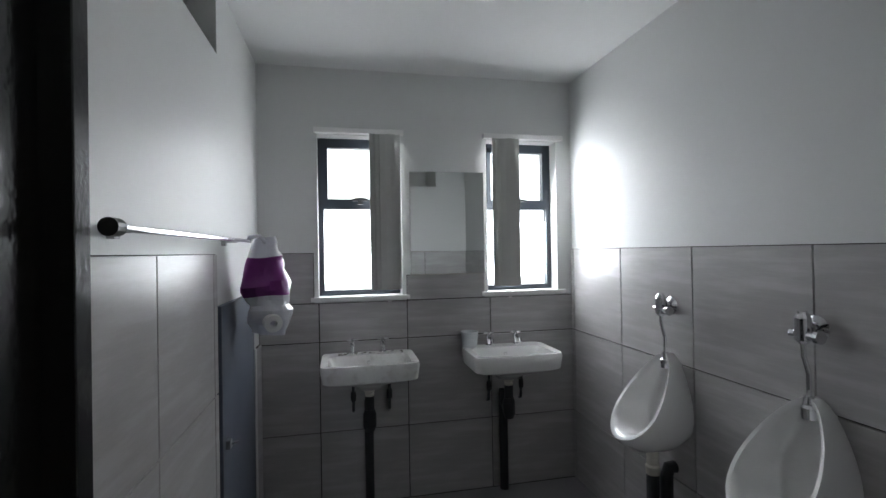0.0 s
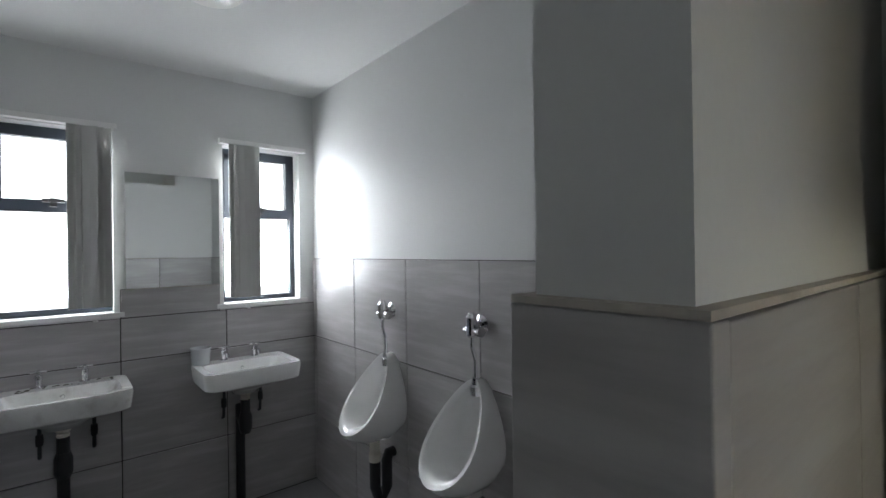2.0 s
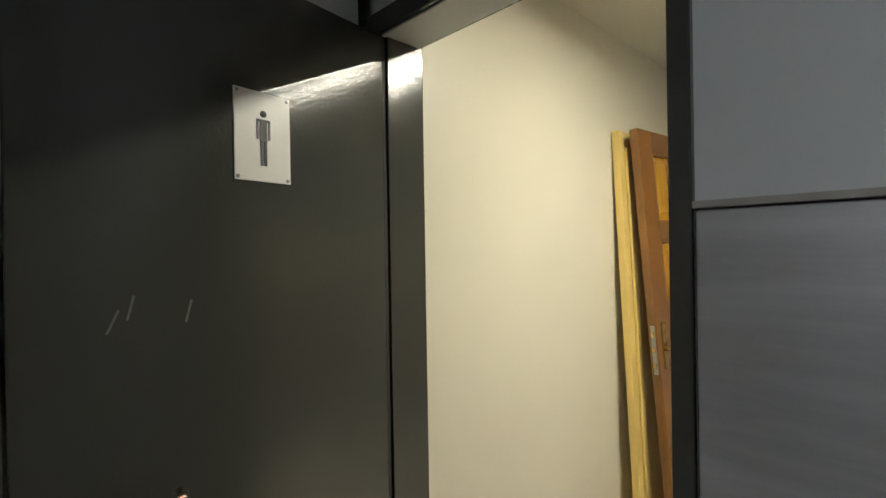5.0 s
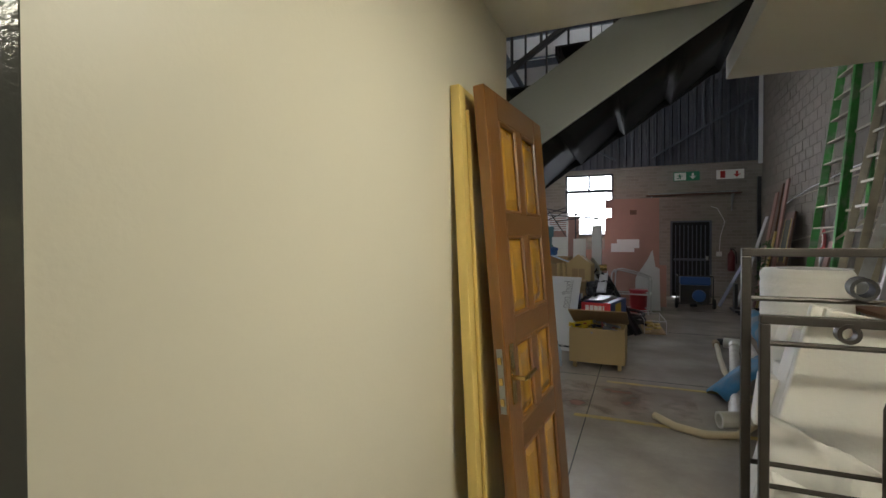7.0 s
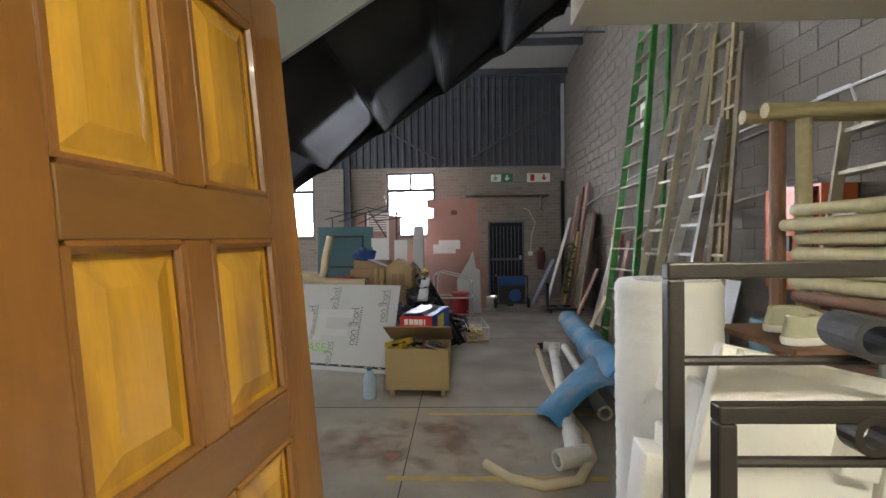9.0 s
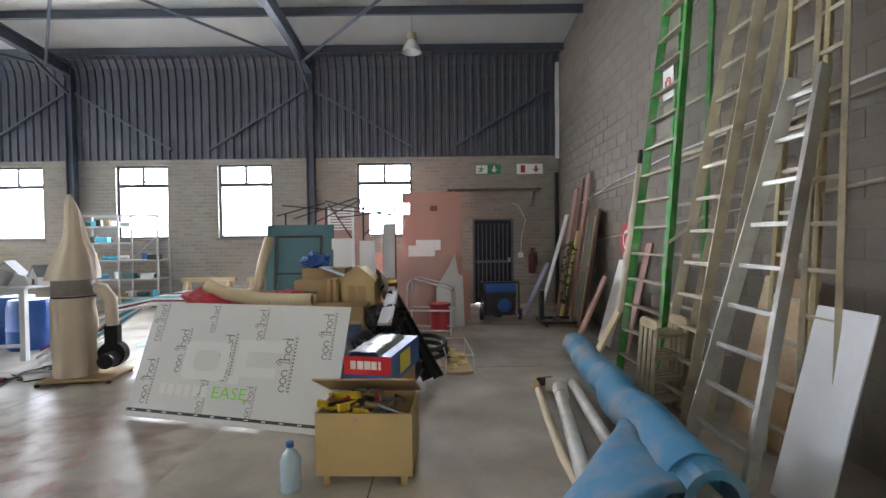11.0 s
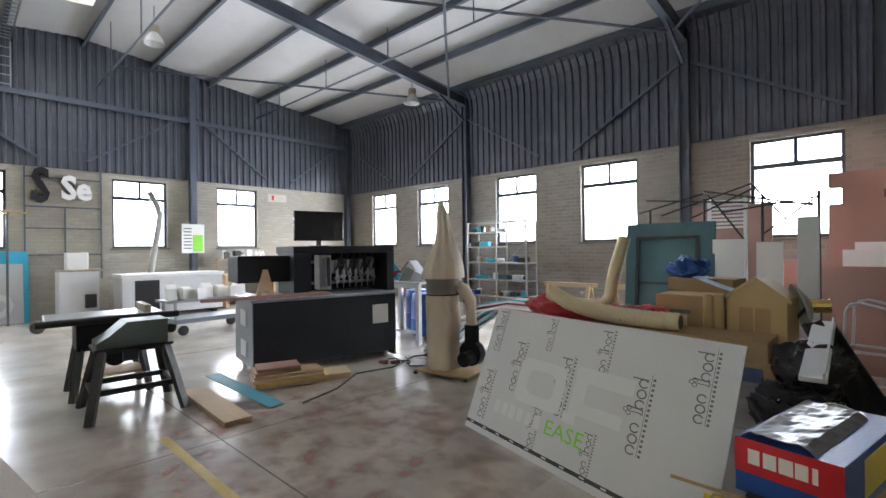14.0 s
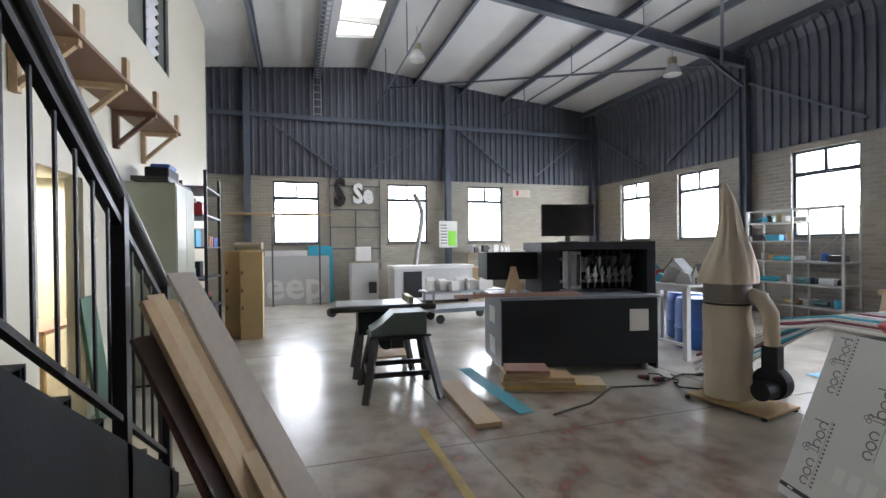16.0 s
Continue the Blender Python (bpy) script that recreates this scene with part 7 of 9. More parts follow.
part("card", box(0, 0, 0, 0.42, 0.22, 0.004), M["white"], pw)
hs = thing("model_house", "small house-shaped cardboard model with gabled front", "model house", pose(-3.93, 5.42, 0.70, 0, 0, -4))
bm = bmesh.new()
prism(bm, [(0, 0, 0), (0.40, 0, 0), (0.40, 0, 0.40), (0.20, 0, 0.55), (0.0, 0, 0.40)], (0, 0.4, 0))
part("body", bm, M["mdf"], hs)
for a, b in (((-0.03, 0.385), (0.20, 0.565)), ((0.20, 0.565), (0.43, 0.385))):
    part("roof_strip", beam((a[0], -0.008, a[1]), (b[0], -0.008, b[1]), 0.03, 0.02), M["mdf"], hs)
part("window", box(0.09, -0.008, 0.14, 0.30, -0.001, 0.33), M["card"], hs)
part("window_bar", box(0.185, -0.014, 0.14, 0.20, -0.008, 0.33), M["mdf"], hs)
part("sill", box(0.06, -0.03, 0.11, 0.33, -0.001, 0.14), M["mdf"], hs)
for x in (-0.13, -0.045):
    part("pillar", bar([(x, -0.03, 0.0), (x, -0.03, 0.42)], 0.036, 14), M["mdf"], hs)
bbg = thing("blue_bag", "crumpled bright blue plastic bag on the pile", "bag", pose(-4.33, 5.85, 1.22))
smooth(part("bag", crumple(0.15, 1.1, 0.5, 5), M["blue"], bbg), 70)
ss = thing("paper_sheet", "pale blue sheet draped over the boxes", "sheet", pose(-4.24, 5.62, 1.24, 0, 20, -6))
part("sheet", box(0, 0, 0, 0.46, 0.3, 0.006), mat("pale_blue_sheet", (0.42, 0.55, 0.68), 0.5, var=0.08), ss)
mp = thing("round_lamp", "round metal-rimmed shop lamp on the pile", "lamp", pose(-3.56, 5.75, 0.70))
hh = lathe([(0.0, 0.05), (0.06, 0.05), (0.17, 0.0), (0.19, 0.0), (0.19, 0.015), (0.07, 0.075), (0, 0.08)], 26)
hh.transform(pose(0.06, 0, 0.32, 0, 75, 20))
smooth(part("reflector", hh, M["alu_bright"], mp), 50)
part("arm", bar([(0, 0, 0), (0.02, 0, 0.2), (0.12, 0, 0.33)], 0.016, 8), M["black"], mp)
part("lamp_body", bar([(0.10, 0, 0.33), (0.26, 0.02, 0.34)], 0.055, 14), M["brass"], mp)
bp = thing("black_sacks", "heap of black refuse sacks and scrap behind the sheet", "sacks", pose(0, 0, 0))
for k, (x, y, z, s2) in enumerate(((-3.42, 4.60, 0.0, 0.25), (-3.30, 4.85, 0.0, 0.27), (-3.40, 5.05, 0.25, 0.23), (-3.42, 4.72, 0.30, 0.21), (-3.36, 4.95, 0.56, 0.19))):
    smooth(part("sack", crumple(s2, 1.5, 0.30, k + 7), M["black_film"], bp, "", pose(x, y, z)), 70)
pt = thing("paint_tub", "dirty white plastic tub in the heap", "tub", pose(-3.22, 4.55, 0.40, 20, 10, 0))
part("tub", lathe([(0, 0), (0.09, 0), (0.10, 0.16), (0.107, 0.165), (0.107, 0.18), (0.095, 0.18), (0.085, 0.02), (0, 0.02)], 20), M["pvc_white"], pt)
pk = thing("tub_support", "dark scrap block under the tub", "scrap", pose(-3.22, 4.60, 0.0, 0, 0, 12))
part("block", box(-0.1, -0.1, 0, 0.1, 0.14, 0.42, bev=0.01), M["rubber"], pk)
for a, b, m, nm in (((-3.40, 5.35, 0.95), (-2.92, 5.08, 0.01), "rubber", "dark rubber-faced plank propped on the heap"), ((-3.32, 5.42, 0.90), (-2.80, 5.16, 0.01), "black", "black steel section propped on the heap"), ((-3.32, 5.45, 0.95), (-3.30, 4.45, 0.75), "greyboard", "pale strip lying on the heap")):
    t = thing("scrap_section", nm, "scrap", group="scrap sections")
    part("section", beam(a, b, 0.13, 0.03, bev=0.004), M[m], t)
    part("lip", beam(Vector(a) + Vector((0.05, 0, 0.02)), Vector(b) + Vector((0.05, 0, 0.02)), 0.012, 0.05), M[m], t)
ch = thing("hose_coil", "tangled black hose coil on the floor", "hose", pose(-2.95, 5.95, 0.04))
part("coil", bar([(0.28 * math.cos(i * 0.4) * (1 - i * 0.004), 0.36 * math.sin(i * 0.4), 0.0 + 0.006 * i) for i in range(40)], 0.03, 8), M["rubber"], ch)
# panels and boards behind the pile
tp = thing("teal_panel", "large dark teal framed panel leaning behind the pile", "panel", pose(-5.62, 7.45, 0.0, -6, 0, 0))
part("panel", box(0, 0, 0, 1.10, 0.03, 1.84, bev=0.004), M["teal"], tp)
for a in ((0.14, -0.02, 1.62, 0.92, 0.0, 1.66), (0.14, -0.02, 0.5, 0.18, 0.0, 1.62), (0.88, -0.02, 0.5, 0.92, 0.0, 1.62), (0.18, -0.02, 1.02, 0.88, 0.0, 1.05)):
    part("moulding", box(*a), M["black"], tp)
for x, ww, hh2, m, y, nm in ((-4.55, 0.34, 1.60, "white", 7.5, "white cut-out panel standing behind the pile"), (-4.10, 0.26, 1.56, "white", 7.55, "narrow white cut-out panel behind the pile"), (-3.72, 0.20, 1.84, "greyboard", 7.6, "tall pale narrow panel behind the pile"), (-3.40, 0.52, 1.45, "white", 9.0, "pale block-shaped panel by the pink boards")):
    t = thing("cutout_panel", nm, "panel", pose(x, y, 0.0, -4, 0, 0), group="cut-out panels")
    part("panel", box(0, 0, 0, ww, 0.025, hh2, bev=0.003), M[m], t)
t = thing("printed_panel", "small dark blue printed panel standing behind boxes", "panel", pose(-4.62, 7.2, 0.0, -4, 0, 0))
part("panel", box(0, 0, 0, 0.72, 0.02, 1.08), mat("printed_blue", (0.10, 0.13, 0.26), 0.5, var=0.5, scale=7), t)
part("border", box(0, -0.003, 1.0, 0.72, -0.001, 1.08), M["white"], t)
t = thing("pink_board", "tall pinkish-brown board with stepped notches by the window", "board", pose(-3.62, 10.25, 0.0, -4, 0, 0), group="pink boards")
bm = bmesh.new()
prism(bm, [(0.0, 0, 0), (1.32, 0, 0), (1.32, 0, 2.62), (0.0, 0, 2.62), (0.0, 0, 2.38), (0.16, 0, 2.38), (0.16, 0, 2.14), (0.0, 0, 2.14)], (0, 0.02, 0))
part("board", bm, M["pinkboard"], t)
part("cut_line", box(0.62, -0.004, 2.2, 0.78, -0.001, 2.32), M["timber_dark"], t)
part("batten", box(0.3, -0.04, 1.32, 0.85, -0.001, 1.55), M["white"], t)
for x, y, ww, hh2 in ((-5.1, 8.6, 1.0, 2.1), (-3.62, 8.3, 1.15, 1.26), (-4.3, 9.4, 1.3, 1.3), (-2.55, 8.9, 0.35, 0.95)):
    t = thing("pink_board", "pinkish-brown particle board standing on edge", "board", pose(x, y, 0.0, -5, 0, 0), group="pink boards")
    part("board", box(0, 0, 0, ww, 0.02, hh2, bev=0.002), M["pinkboard"], t)
bm = bmesh.new()
t = thing("fin_panel", "white fin-shaped panel leaning on the pink boards", "panel", pose(-2.85, 8.2, 0.0, -5, 0, 0))
prism(bm, [(0, 0, 0), (0.50, 0, 0), (0.48, 0, 0.9), (0.40, 0, 0.95), (0.34, 0, 1.32), (0.24, 0, 1.1), (0.0, 0, 0.7)], (0, 0.02, 0))
part("panel", bm, M["greyboard"], t)
# folded gazebo frame of dark steel lattice on top
gz = thing("gazebo_frame", "folded dark steel lattice gazebo frame behind the panels", "frame", pose(0, 0, 0))
for x in (-5.45, -4.75, -4.10, -3.55):
    part("leg", bar([(x, 8.05, 0.0), (x, 8.05, 2.05 + 0.1 * (x > -5))], 0.016, 8), M["black"], gz)
for a, b in (((-5.6, 2.0), (-4.75, 2.22)), ((-5.5, 2.18), (-3.6, 2.0)), ((-5.3, 1.95), (-4.2, 2.3)), ((-4.75, 2.25), (-3.6, 1.98)), ((-4.9, 1.9), (-4.1, 2.28)), ((-4.2, 2.28), (-3.8, 1.75)), ((-4.55, 1.95), (-3.55, 2.08)), ((-4.1, 1.65), (-3.6, 2.05)), ((-4.7, 2.2), (-4.3, 1.6))):
    part("strut", bar([(a[0], 8.05, a[1]), (b[0], 8.05, b[1])], 0.012, 6), M["black"], gz)
sx = thing("louvre_stack", "stack of white louvre slats standing behind the teal panel", "slats", pose(-4.75, 8.2, 0.0))
part("post", box(0.0, 0, 0, 0.04, 0.04, 2.15), M["white"], sx)
part("post", box(0.42, 0, 0, 0.46, 0.04, 2.15), M["white"], sx)
for k in range(8):
    part("slat", box(0.04, 0.005, 1.75 + 0.05 * k, 0.42, 0.03, 1.775 + 0.05 * k), M["white"], sx)
for x in (-8.3, -6.9):
    h = thing("sawhorse", "rough timber sawhorse along the brick wall", "sawhorse", pose(x, 9.9, 0.0), group="sawhorses")
    part("beam", box(0, -0.05, 0.72, 1.15, 0.05, 0.80), M["timber"], h)
    for xx in (0.1, 1.0):
        for yy in (-0.28, 0.28):
            part("leg", beam((xx, yy, 0.0), (xx, yy * 0.15, 0.74), 0.07, 0.05), M["timber"], h)
# sheets of cut strips with a blue wrap between dust collector and pile
st = thing("strip_pile", "pile of long thin striped offcut strips drooping to the floor", "strips", pose(0, 0, 0))
rng = random.Random(6)
for x in (-6.6, -5.5):
    part("trestle", box(x, 6.3, 0.0, x + 0.1, 7.0, 0.62), M["rubber"], st)
maroon = mat("maroon_strip", (0.18, 0.03, 0.07), 0.5)
for k in range(26):
    y = 6.0 + 0.035 * k + rng.uniform(-0.02, 0.02)
    z = 0.66 + 0.02 * (k % 5)
    m = (M["white"], M["greyboard"], maroon, M["white"], M["cyan"], M["print"])[k % 6]
    dz = rng.uniform(-0.06, 0.06)
    part("strip", bar([(-7.75, y - 0.35 + dz, 0.08 + 0.25 * (k % 3) / 3), (-7.4, y - 0.2, 0.42 + dz), (-7.0, y - 0.05, z + dz * 0.5), (-6.55, y, z + 0.10), (-6.0, y - 0.05, z + 0.10), (-5.5, y - 0.2, z + 0.02)], 0.017, 6), m, st)
wr = thing("blue_wrap", "crumpled light blue plastic wrap on the floor", "wrap", pose(-7.35, 6.9, 0.0))
bm = bmesh.new()
n = 14
gr = [[bm.verts.new((i * 0.07, j * 0.06, 0.02 + 0.16 * abs(noise.noise(Vector((i * 0.5, j * 0.5, 1)))) * math.sin(math.pi * i / n) * math.sin(math.pi * j / n) * 2)) for j in range(n + 1)] for i in range(n + 1)]
for i in range(n):
    for j in range(n):
        bm.faces.new((gr[i][j], gr[i + 1][j], gr[i + 1][j + 1], gr[i][j + 1]))
ob = part("wrap", bm, M["cyan"], wr)
ob.modifiers.new("thickness", "SOLIDIFY").thickness = 0.004
# ---- west half: machines, shelves, office side ----
# dust collector
dc = thing("dust_collector", "bag dust collector with dusty canvas bags on a wheeled plate", "dust collector", pose(-6.98, 5.30, 0.0, 0, 0, 10))
part("base_plate", box(-0.26, -0.26, 0.03, 0.50, 0.26, 0.055, bev=0.005), M["card"], dc)
for x in (-0.25, 0.46):
    for y in (-0.25, 0.25):
        part("castor", lathe([(0, 0), (0.025, 0), (0.025, 0.03), (0, 0.03)], 10), M["rubber"], dc, "", pose(x, y, 0.0))
bm = loft([(0, 0, 0.19, 0.19, 0.06, 2.3)] + [(0.01 * math.sin(k), 0, 0.202 - 0.006 * math.sin(k * 0.6), 0.20, 0.10 + 0.073 * k, 2.1) for k in range(12)] + [(0, 0, 0.195, 0.195, 0.98, 2.0)], 48)
for v in bm.verts:
    v.co += Vector((v.co.x, v.co.y, 0)) * (0.16 * noise.noise(Vector((math.atan2(v.co.y, v.co.x) * 2, v.co.z * 0.6, 0))) + 0.10 * abs(noise.noise(Vector((math.atan2(v.co.y, v.co.x) * 3.5, v.co.z * 2.2, 4)))))
smooth(part("lower_bag", bm, M["canvas"], dc), 60)
smooth(part("collar", lathe([(0.0, 0.98), (0.204, 0.98), (0.207, 1.0), (0.207, 1.14), (0.202, 1.16), (0, 1.16)], 32), mat("grey_collar", (0.20, 0.19, 0.18), 0.5, var=0.15), dc, "dull grey steel collar"), 40)
part("clamp", lathe([(0.200, 0.955), (0.212, 0.955), (0.212, 0.975), (0.200, 0.975)], 32), M["black"], dc)
secs = []
for k in range(15):
    u = k / 14
    r = 0.232 * (1 - u) ** 0.95 + 0.012 + 0.012 * math.sin(u * 9)
    secs.append((0.05 * math.sin(u * 2.6) - 0.03 * u, 0.02 * math.sin(u * 5), r, r * (1 - 0.3 * u), 1.16 + 0.97 * u, 2.0))
bm = loft(secs, 48)
for v in bm.verts:
    a = math.atan2(v.co.y, v.co.x)
    f = 1 + 0.26 * noise.noise(Vector((math.cos(a) * 2.2, math.sin(a) * 2.2, v.co.z * 0.9))) + 0.22 * abs(noise.noise(Vector((math.cos(a) * 4.5, math.sin(a) * 4.5, v.co.z * 1.3)))) * min(1, (v.co.z - 1.16) * 3)
    v.co.x *= f
    v.co.y *= f
smooth(part("upper_bag", bm, M["canvas"], dc, "slack peaked upper canvas bag"), 60)
smooth(part("duct", bar([(0.17, 0.05, 1.06), (0.27, 0.06, 1.03), (0.345, 0.08, 0.90), (0.36, 0.08, 0.60)], [0.07, 0.075, 0.07, 0.065], 18), M["canvas"], dc), 50)
fh = lathe([(0, -0.07), (0.15, -0.06), (0.15, 0.06), (0, 0.07)], 24)
fh.transform(pose(0.36, 0.08, 0.26, 90, 0, 0))
part("fan_housing", merge(fh, box(0.29, 0.02, 0.34, 0.43, 0.14, 0.60, bev=0.01)), M["machine"], dc, "dark fan housing")
part("motor", bar([(0.38, 0.02, 0.22), (0.38, -0.16, 0.22)], 0.085, 18), M["machine"], dc)
# black engraving machine cabinet with gantry
MA = math.degrees(math.atan2(5.48 - 3.6, -8.12 + 8.50))
ma = thing("router_machine", "long black CNC machine cabinet with open tool gantry", "machine", pose(-8.47, 3.58, 0.0, 0, 0, MA))
L = 1.93
part("cabinet", box(0.0, 0.0, 0.10, L, 0.95, 0.90, bev=0.006), M["machine"], ma)
part("end_panel", box(-0.012, 0.0, 0.10, -0.001, 0.95, 0.90), M["machine_end"], ma, "grey end panel with vents")
for z in (0.20, 0.58):
    v = part("vent", box(-0.022, 0.30, z, -0.012, 0.60, z + 0.20, bev=0.003), M["greyboard"], ma)
part("worktop", box(-0.03, -0.03, 0.90, L + 0.02, 0.98, 0.93, bev=0.004), M["machine_end"], ma)
part("front_grille", box(L - 0.36, -0.006, 0.50, L - 0.12, 0.0, 0.76, bev=0.002), M["greyboard"], ma, "pale grey mesh filter panel")
for k in range(9):
    part("grille_bar", box(L - 0.35, -0.010, 0.515 + 0.027 * k, L - 0.13, -0.006, 0.525 + 0.027 * k), M["canvas"], ma)
for x in (0.08, L - 0.12):
    for y in (0.08, 0.85):
        part("foot", bar([(x, y, 0.0), (x, y, 0.10)], 0.03, 10), M["steel"], ma)
part("tail_skirt", box(L, 0.05, 0.02, L + 0.03, 0.9, 0.86), M["rubber"], ma, "", pose(0, 0, 0, 0, 0, 0))
part("hood_back", box(1.0, 0.90, 0.93, L + 0.10, 1.0, 1.55), M["machine"], ma)
part("hood_top", box(0.55, 0.20, 1.48, L + 0.10, 1.0, 1.58, bev=0.006), M["machine"], ma)
part("hood_end", box(L - 0.02, 0.20, 0.93, L + 0.10, 0.90, 1.48, bev=0.006), M["machine"], ma)
part("hood_end", box(0.55, 0.20, 0.93, 0.78, 0.90, 1.48, bev=0.006), M["machine"], ma)
part("side_module", box(-0.10, 0.35, 1.12, 0.55, 0.95, 1.46, bev=0.008), M["machine"], ma)
part("bridge_rail", bar([(0.80, 0.60, 1.36), (L - 0.03, 0.60, 1.36)], 0.022, 10), M["steel"], ma)
part("bridge_rail", bar([(0.80, 0.60, 1.06), (L - 0.03, 0.60, 1.06)], 0.022, 10), M["steel"], ma)
part("tool_column", box(0.97, 0.40, 0.97, 1.14, 0.62, 1.46, bev=0.012), M["alu_bright"], ma, "tall bright tool column")
part("column_face", box(1.0, 0.385, 1.02, 1.05, 0.40, 1.42), M["machine_end"], ma)
part("column_face", box(1.08, 0.385, 1.02, 1.12, 0.40, 1.42), M["black"], ma)
hr = random.Random(31)
for k in range(7):
    x, h2 = 1.21 + 0.095 * k, hr.uniform(0.22, 0.44)
    hd = part("tool_head", box(x, 0.47, 1.30 - h2 * 0.5, x + hr.uniform(0.04, 0.075), 0.60, 1.30 + h2 * 0.35, bev=0.006), M[("machine_end", "black", "steel", "black")[k % 4]], ma)
    part("spindle", bar([(x + 0.03, 0.44, 0.99), (x + 0.03, 0.44, 1.04), (x + 0.03, 0.44, 1.06), (x + 0.03, 0.44, 1.26)], [0.007, 0.009, 0.021, 0.021], 10), M["steel"], hd)
    part("cable", bar([(x, 0.42, 1.24), (x + 0.02, 0.35, 1.36), (x + 0.07, 0.36, 1.44), (x + 0.10, 0.45, 1.47)], 0.010, 6), M["rubber"], hd)
    part("bracket", box(x - 0.015, 0.41, 1.10 + 0.03 * (k % 3), x + 0.06, 0.47, 1.14 + 0.03 * (k % 3), bev=0.003), M["steel" if k % 2 else "machine_end"], hd)
part("blue_light_knob", lathe([(0, 0), (0.015, 0), (0.015, 0.02), (0, 0.02)], 10), M["blue"], ma, "", pose(1.30, 0.42, 1.30))
mo = thing("monitor", "black flat monitor on top of the machine hood", "monitor", ma.matrix_basis @ pose(1.05, 0.62, 1.58))
part("screen", box(-0.36, -0.02, 0.08, 0.36, 0.03, 0.50, bev=0.006), M["screen"], mo)
part("stand", box(-0.03, 0.0, 0.012, 0.03, 0.03, 0.12), M["black"], mo)
part("base", box(-0.12, -0.08, 0.0, 0.12, 0.10, 0.012, bev=0.003), M["black"], mo)
la = thing("letter_model", "bare wooden letter A standing on the machine bed", "letter", ma.matrix_basis @ pose(0.06, 0.12, 0.93))
bm = bmesh.new()
prism(bm, [(0.0, 0, 0), (0.06, 0, 0), (0.085, 0, 0.10), (0.155, 0, 0.10), (0.18, 0, 0), (0.24, 0, 0), (0.145, 0, 0.36), (0.095, 0, 0.36)], (0, 0.05, 0))
part("letter", bm, M["timber"], la)
for k, (y, z) in enumerate(((-0.02, 0.945), (0.04, 0.945), (0.0, 0.962))):
    t = thing("moulding_length", "long brown timber moulding lying along the machine bed", "moulding", ma.matrix_basis @ pose(-0.55, y, z, 0, 0, 3 * k), group="moulding lengths")
    part("moulding", box(0, 0, 0, 1.55, 0.035, 0.015), M["pinkboard"], t)
# stack of boards and offcuts before the machine
for k, (x, y, w2, d2, rz, m) in enumerate(((-8.2, 3.40, 0.75, 0.42, 72, "ply"), (-8.18, 3.42, 0.72, 0.40, 74, "pine"), (-8.2, 3.38, 0.70, 0.40, 70, "ply"), (-8.2, 3.4, 0.68, 0.36, 72, "timber"), (-8.22, 3.42, 0.45, 0.34, 75, "ply"), (-8.22, 3.44, 0.42, 0.32, 70, "pinkboard"))):
    t = thing("board_offcut", "pale board offcut stacked on the floor by the machine", "board", pose(x + 0.25, y - 0.05, 0.004 + 0.037 * k, 0, 0, rz), group="stacked offcuts")
    part("board", box(0, 0, 0, w2 * 1.1, d2, 0.035, bev=0.003), M[m], t)
t = thing("board_offcut", "pale square offcut lying by the stack", "board", pose(-7.75, 4.05, 0.004, 0, 0, 66), group="stacked offcuts")
part("board", box(0, 0, 0, 0.35, 0.35, 0.07, bev=0.004), M["ply"], t)
t = thing("floor_plank", "rough pale plank lying on the floor", "plank", pose(-8.42, 2.90, 0.004, 0, 0, -3))
part("plank", box(0, -0.12, 0, 1.30, 0.12, 0.045, bev=0.004), M["timber"], t)
t = thing("blue_strip", "turquoise plastic strip resting across the offcuts", "strip")
part("strip", beam((-8.50, 3.12, 0.14), (-7.30, 3.28, 0.02), 0.16, 0.006), mat("turquoise_strip", (0.08, 0.33, 0.42), 0.45, var=0.1), t)
tagged(part("power_cable", bar([(-7.2, 3.5, 0.01), (-7.35, 4.0, 0.012), (-7.7, 4.5, 0.012), (-7.6, 5.0, 0.012), (-7.85, 5.6, 0.012), (-7.6, 6.1, 0.012), (-8.1, 6.3, 0.012)], 0.010, 6), M["rubber"]), "black power cable snaking over the floor", "cable")
rng = random.Random(17)
for k in range(4):
    x, y, pts = -8.0 + 0.12 * k, 5.25 + 0.22 * k, []
    for j in range(14):
        pts.append((x, y, 0.012 + 0.004 * (k % 3)))
        x += rng.uniform(-0.05, 0.16)
        y += rng.uniform(-0.12, 0.15)
    tagged(part("extension_lead", bar(pts, 0.008, 6), M["rubber"]), "black extension lead tangled on the floor", "cable", group="tangled leads")
for k in range(2):
    pl2 = thing("plug", "red industrial plug lying on the floor", "plug", pose(-7.85 + 0.12 * k, 5.05 + 0.1 * k, 0.03, 0, 90, 40 + 30 * k), group="plugs on the floor")
    part("body", lathe([(0, -0.06), (0.02, -0.06), (0.028, -0.01), (0.028, 0.05), (0.0, 0.05)], 14), M["maroon"], pl2)
    part("collar", lathe([(0.029, 0.03), (0.033, 0.03), (0.033, 0.06), (0.029, 0.06)], 14), M["black"], pl2)
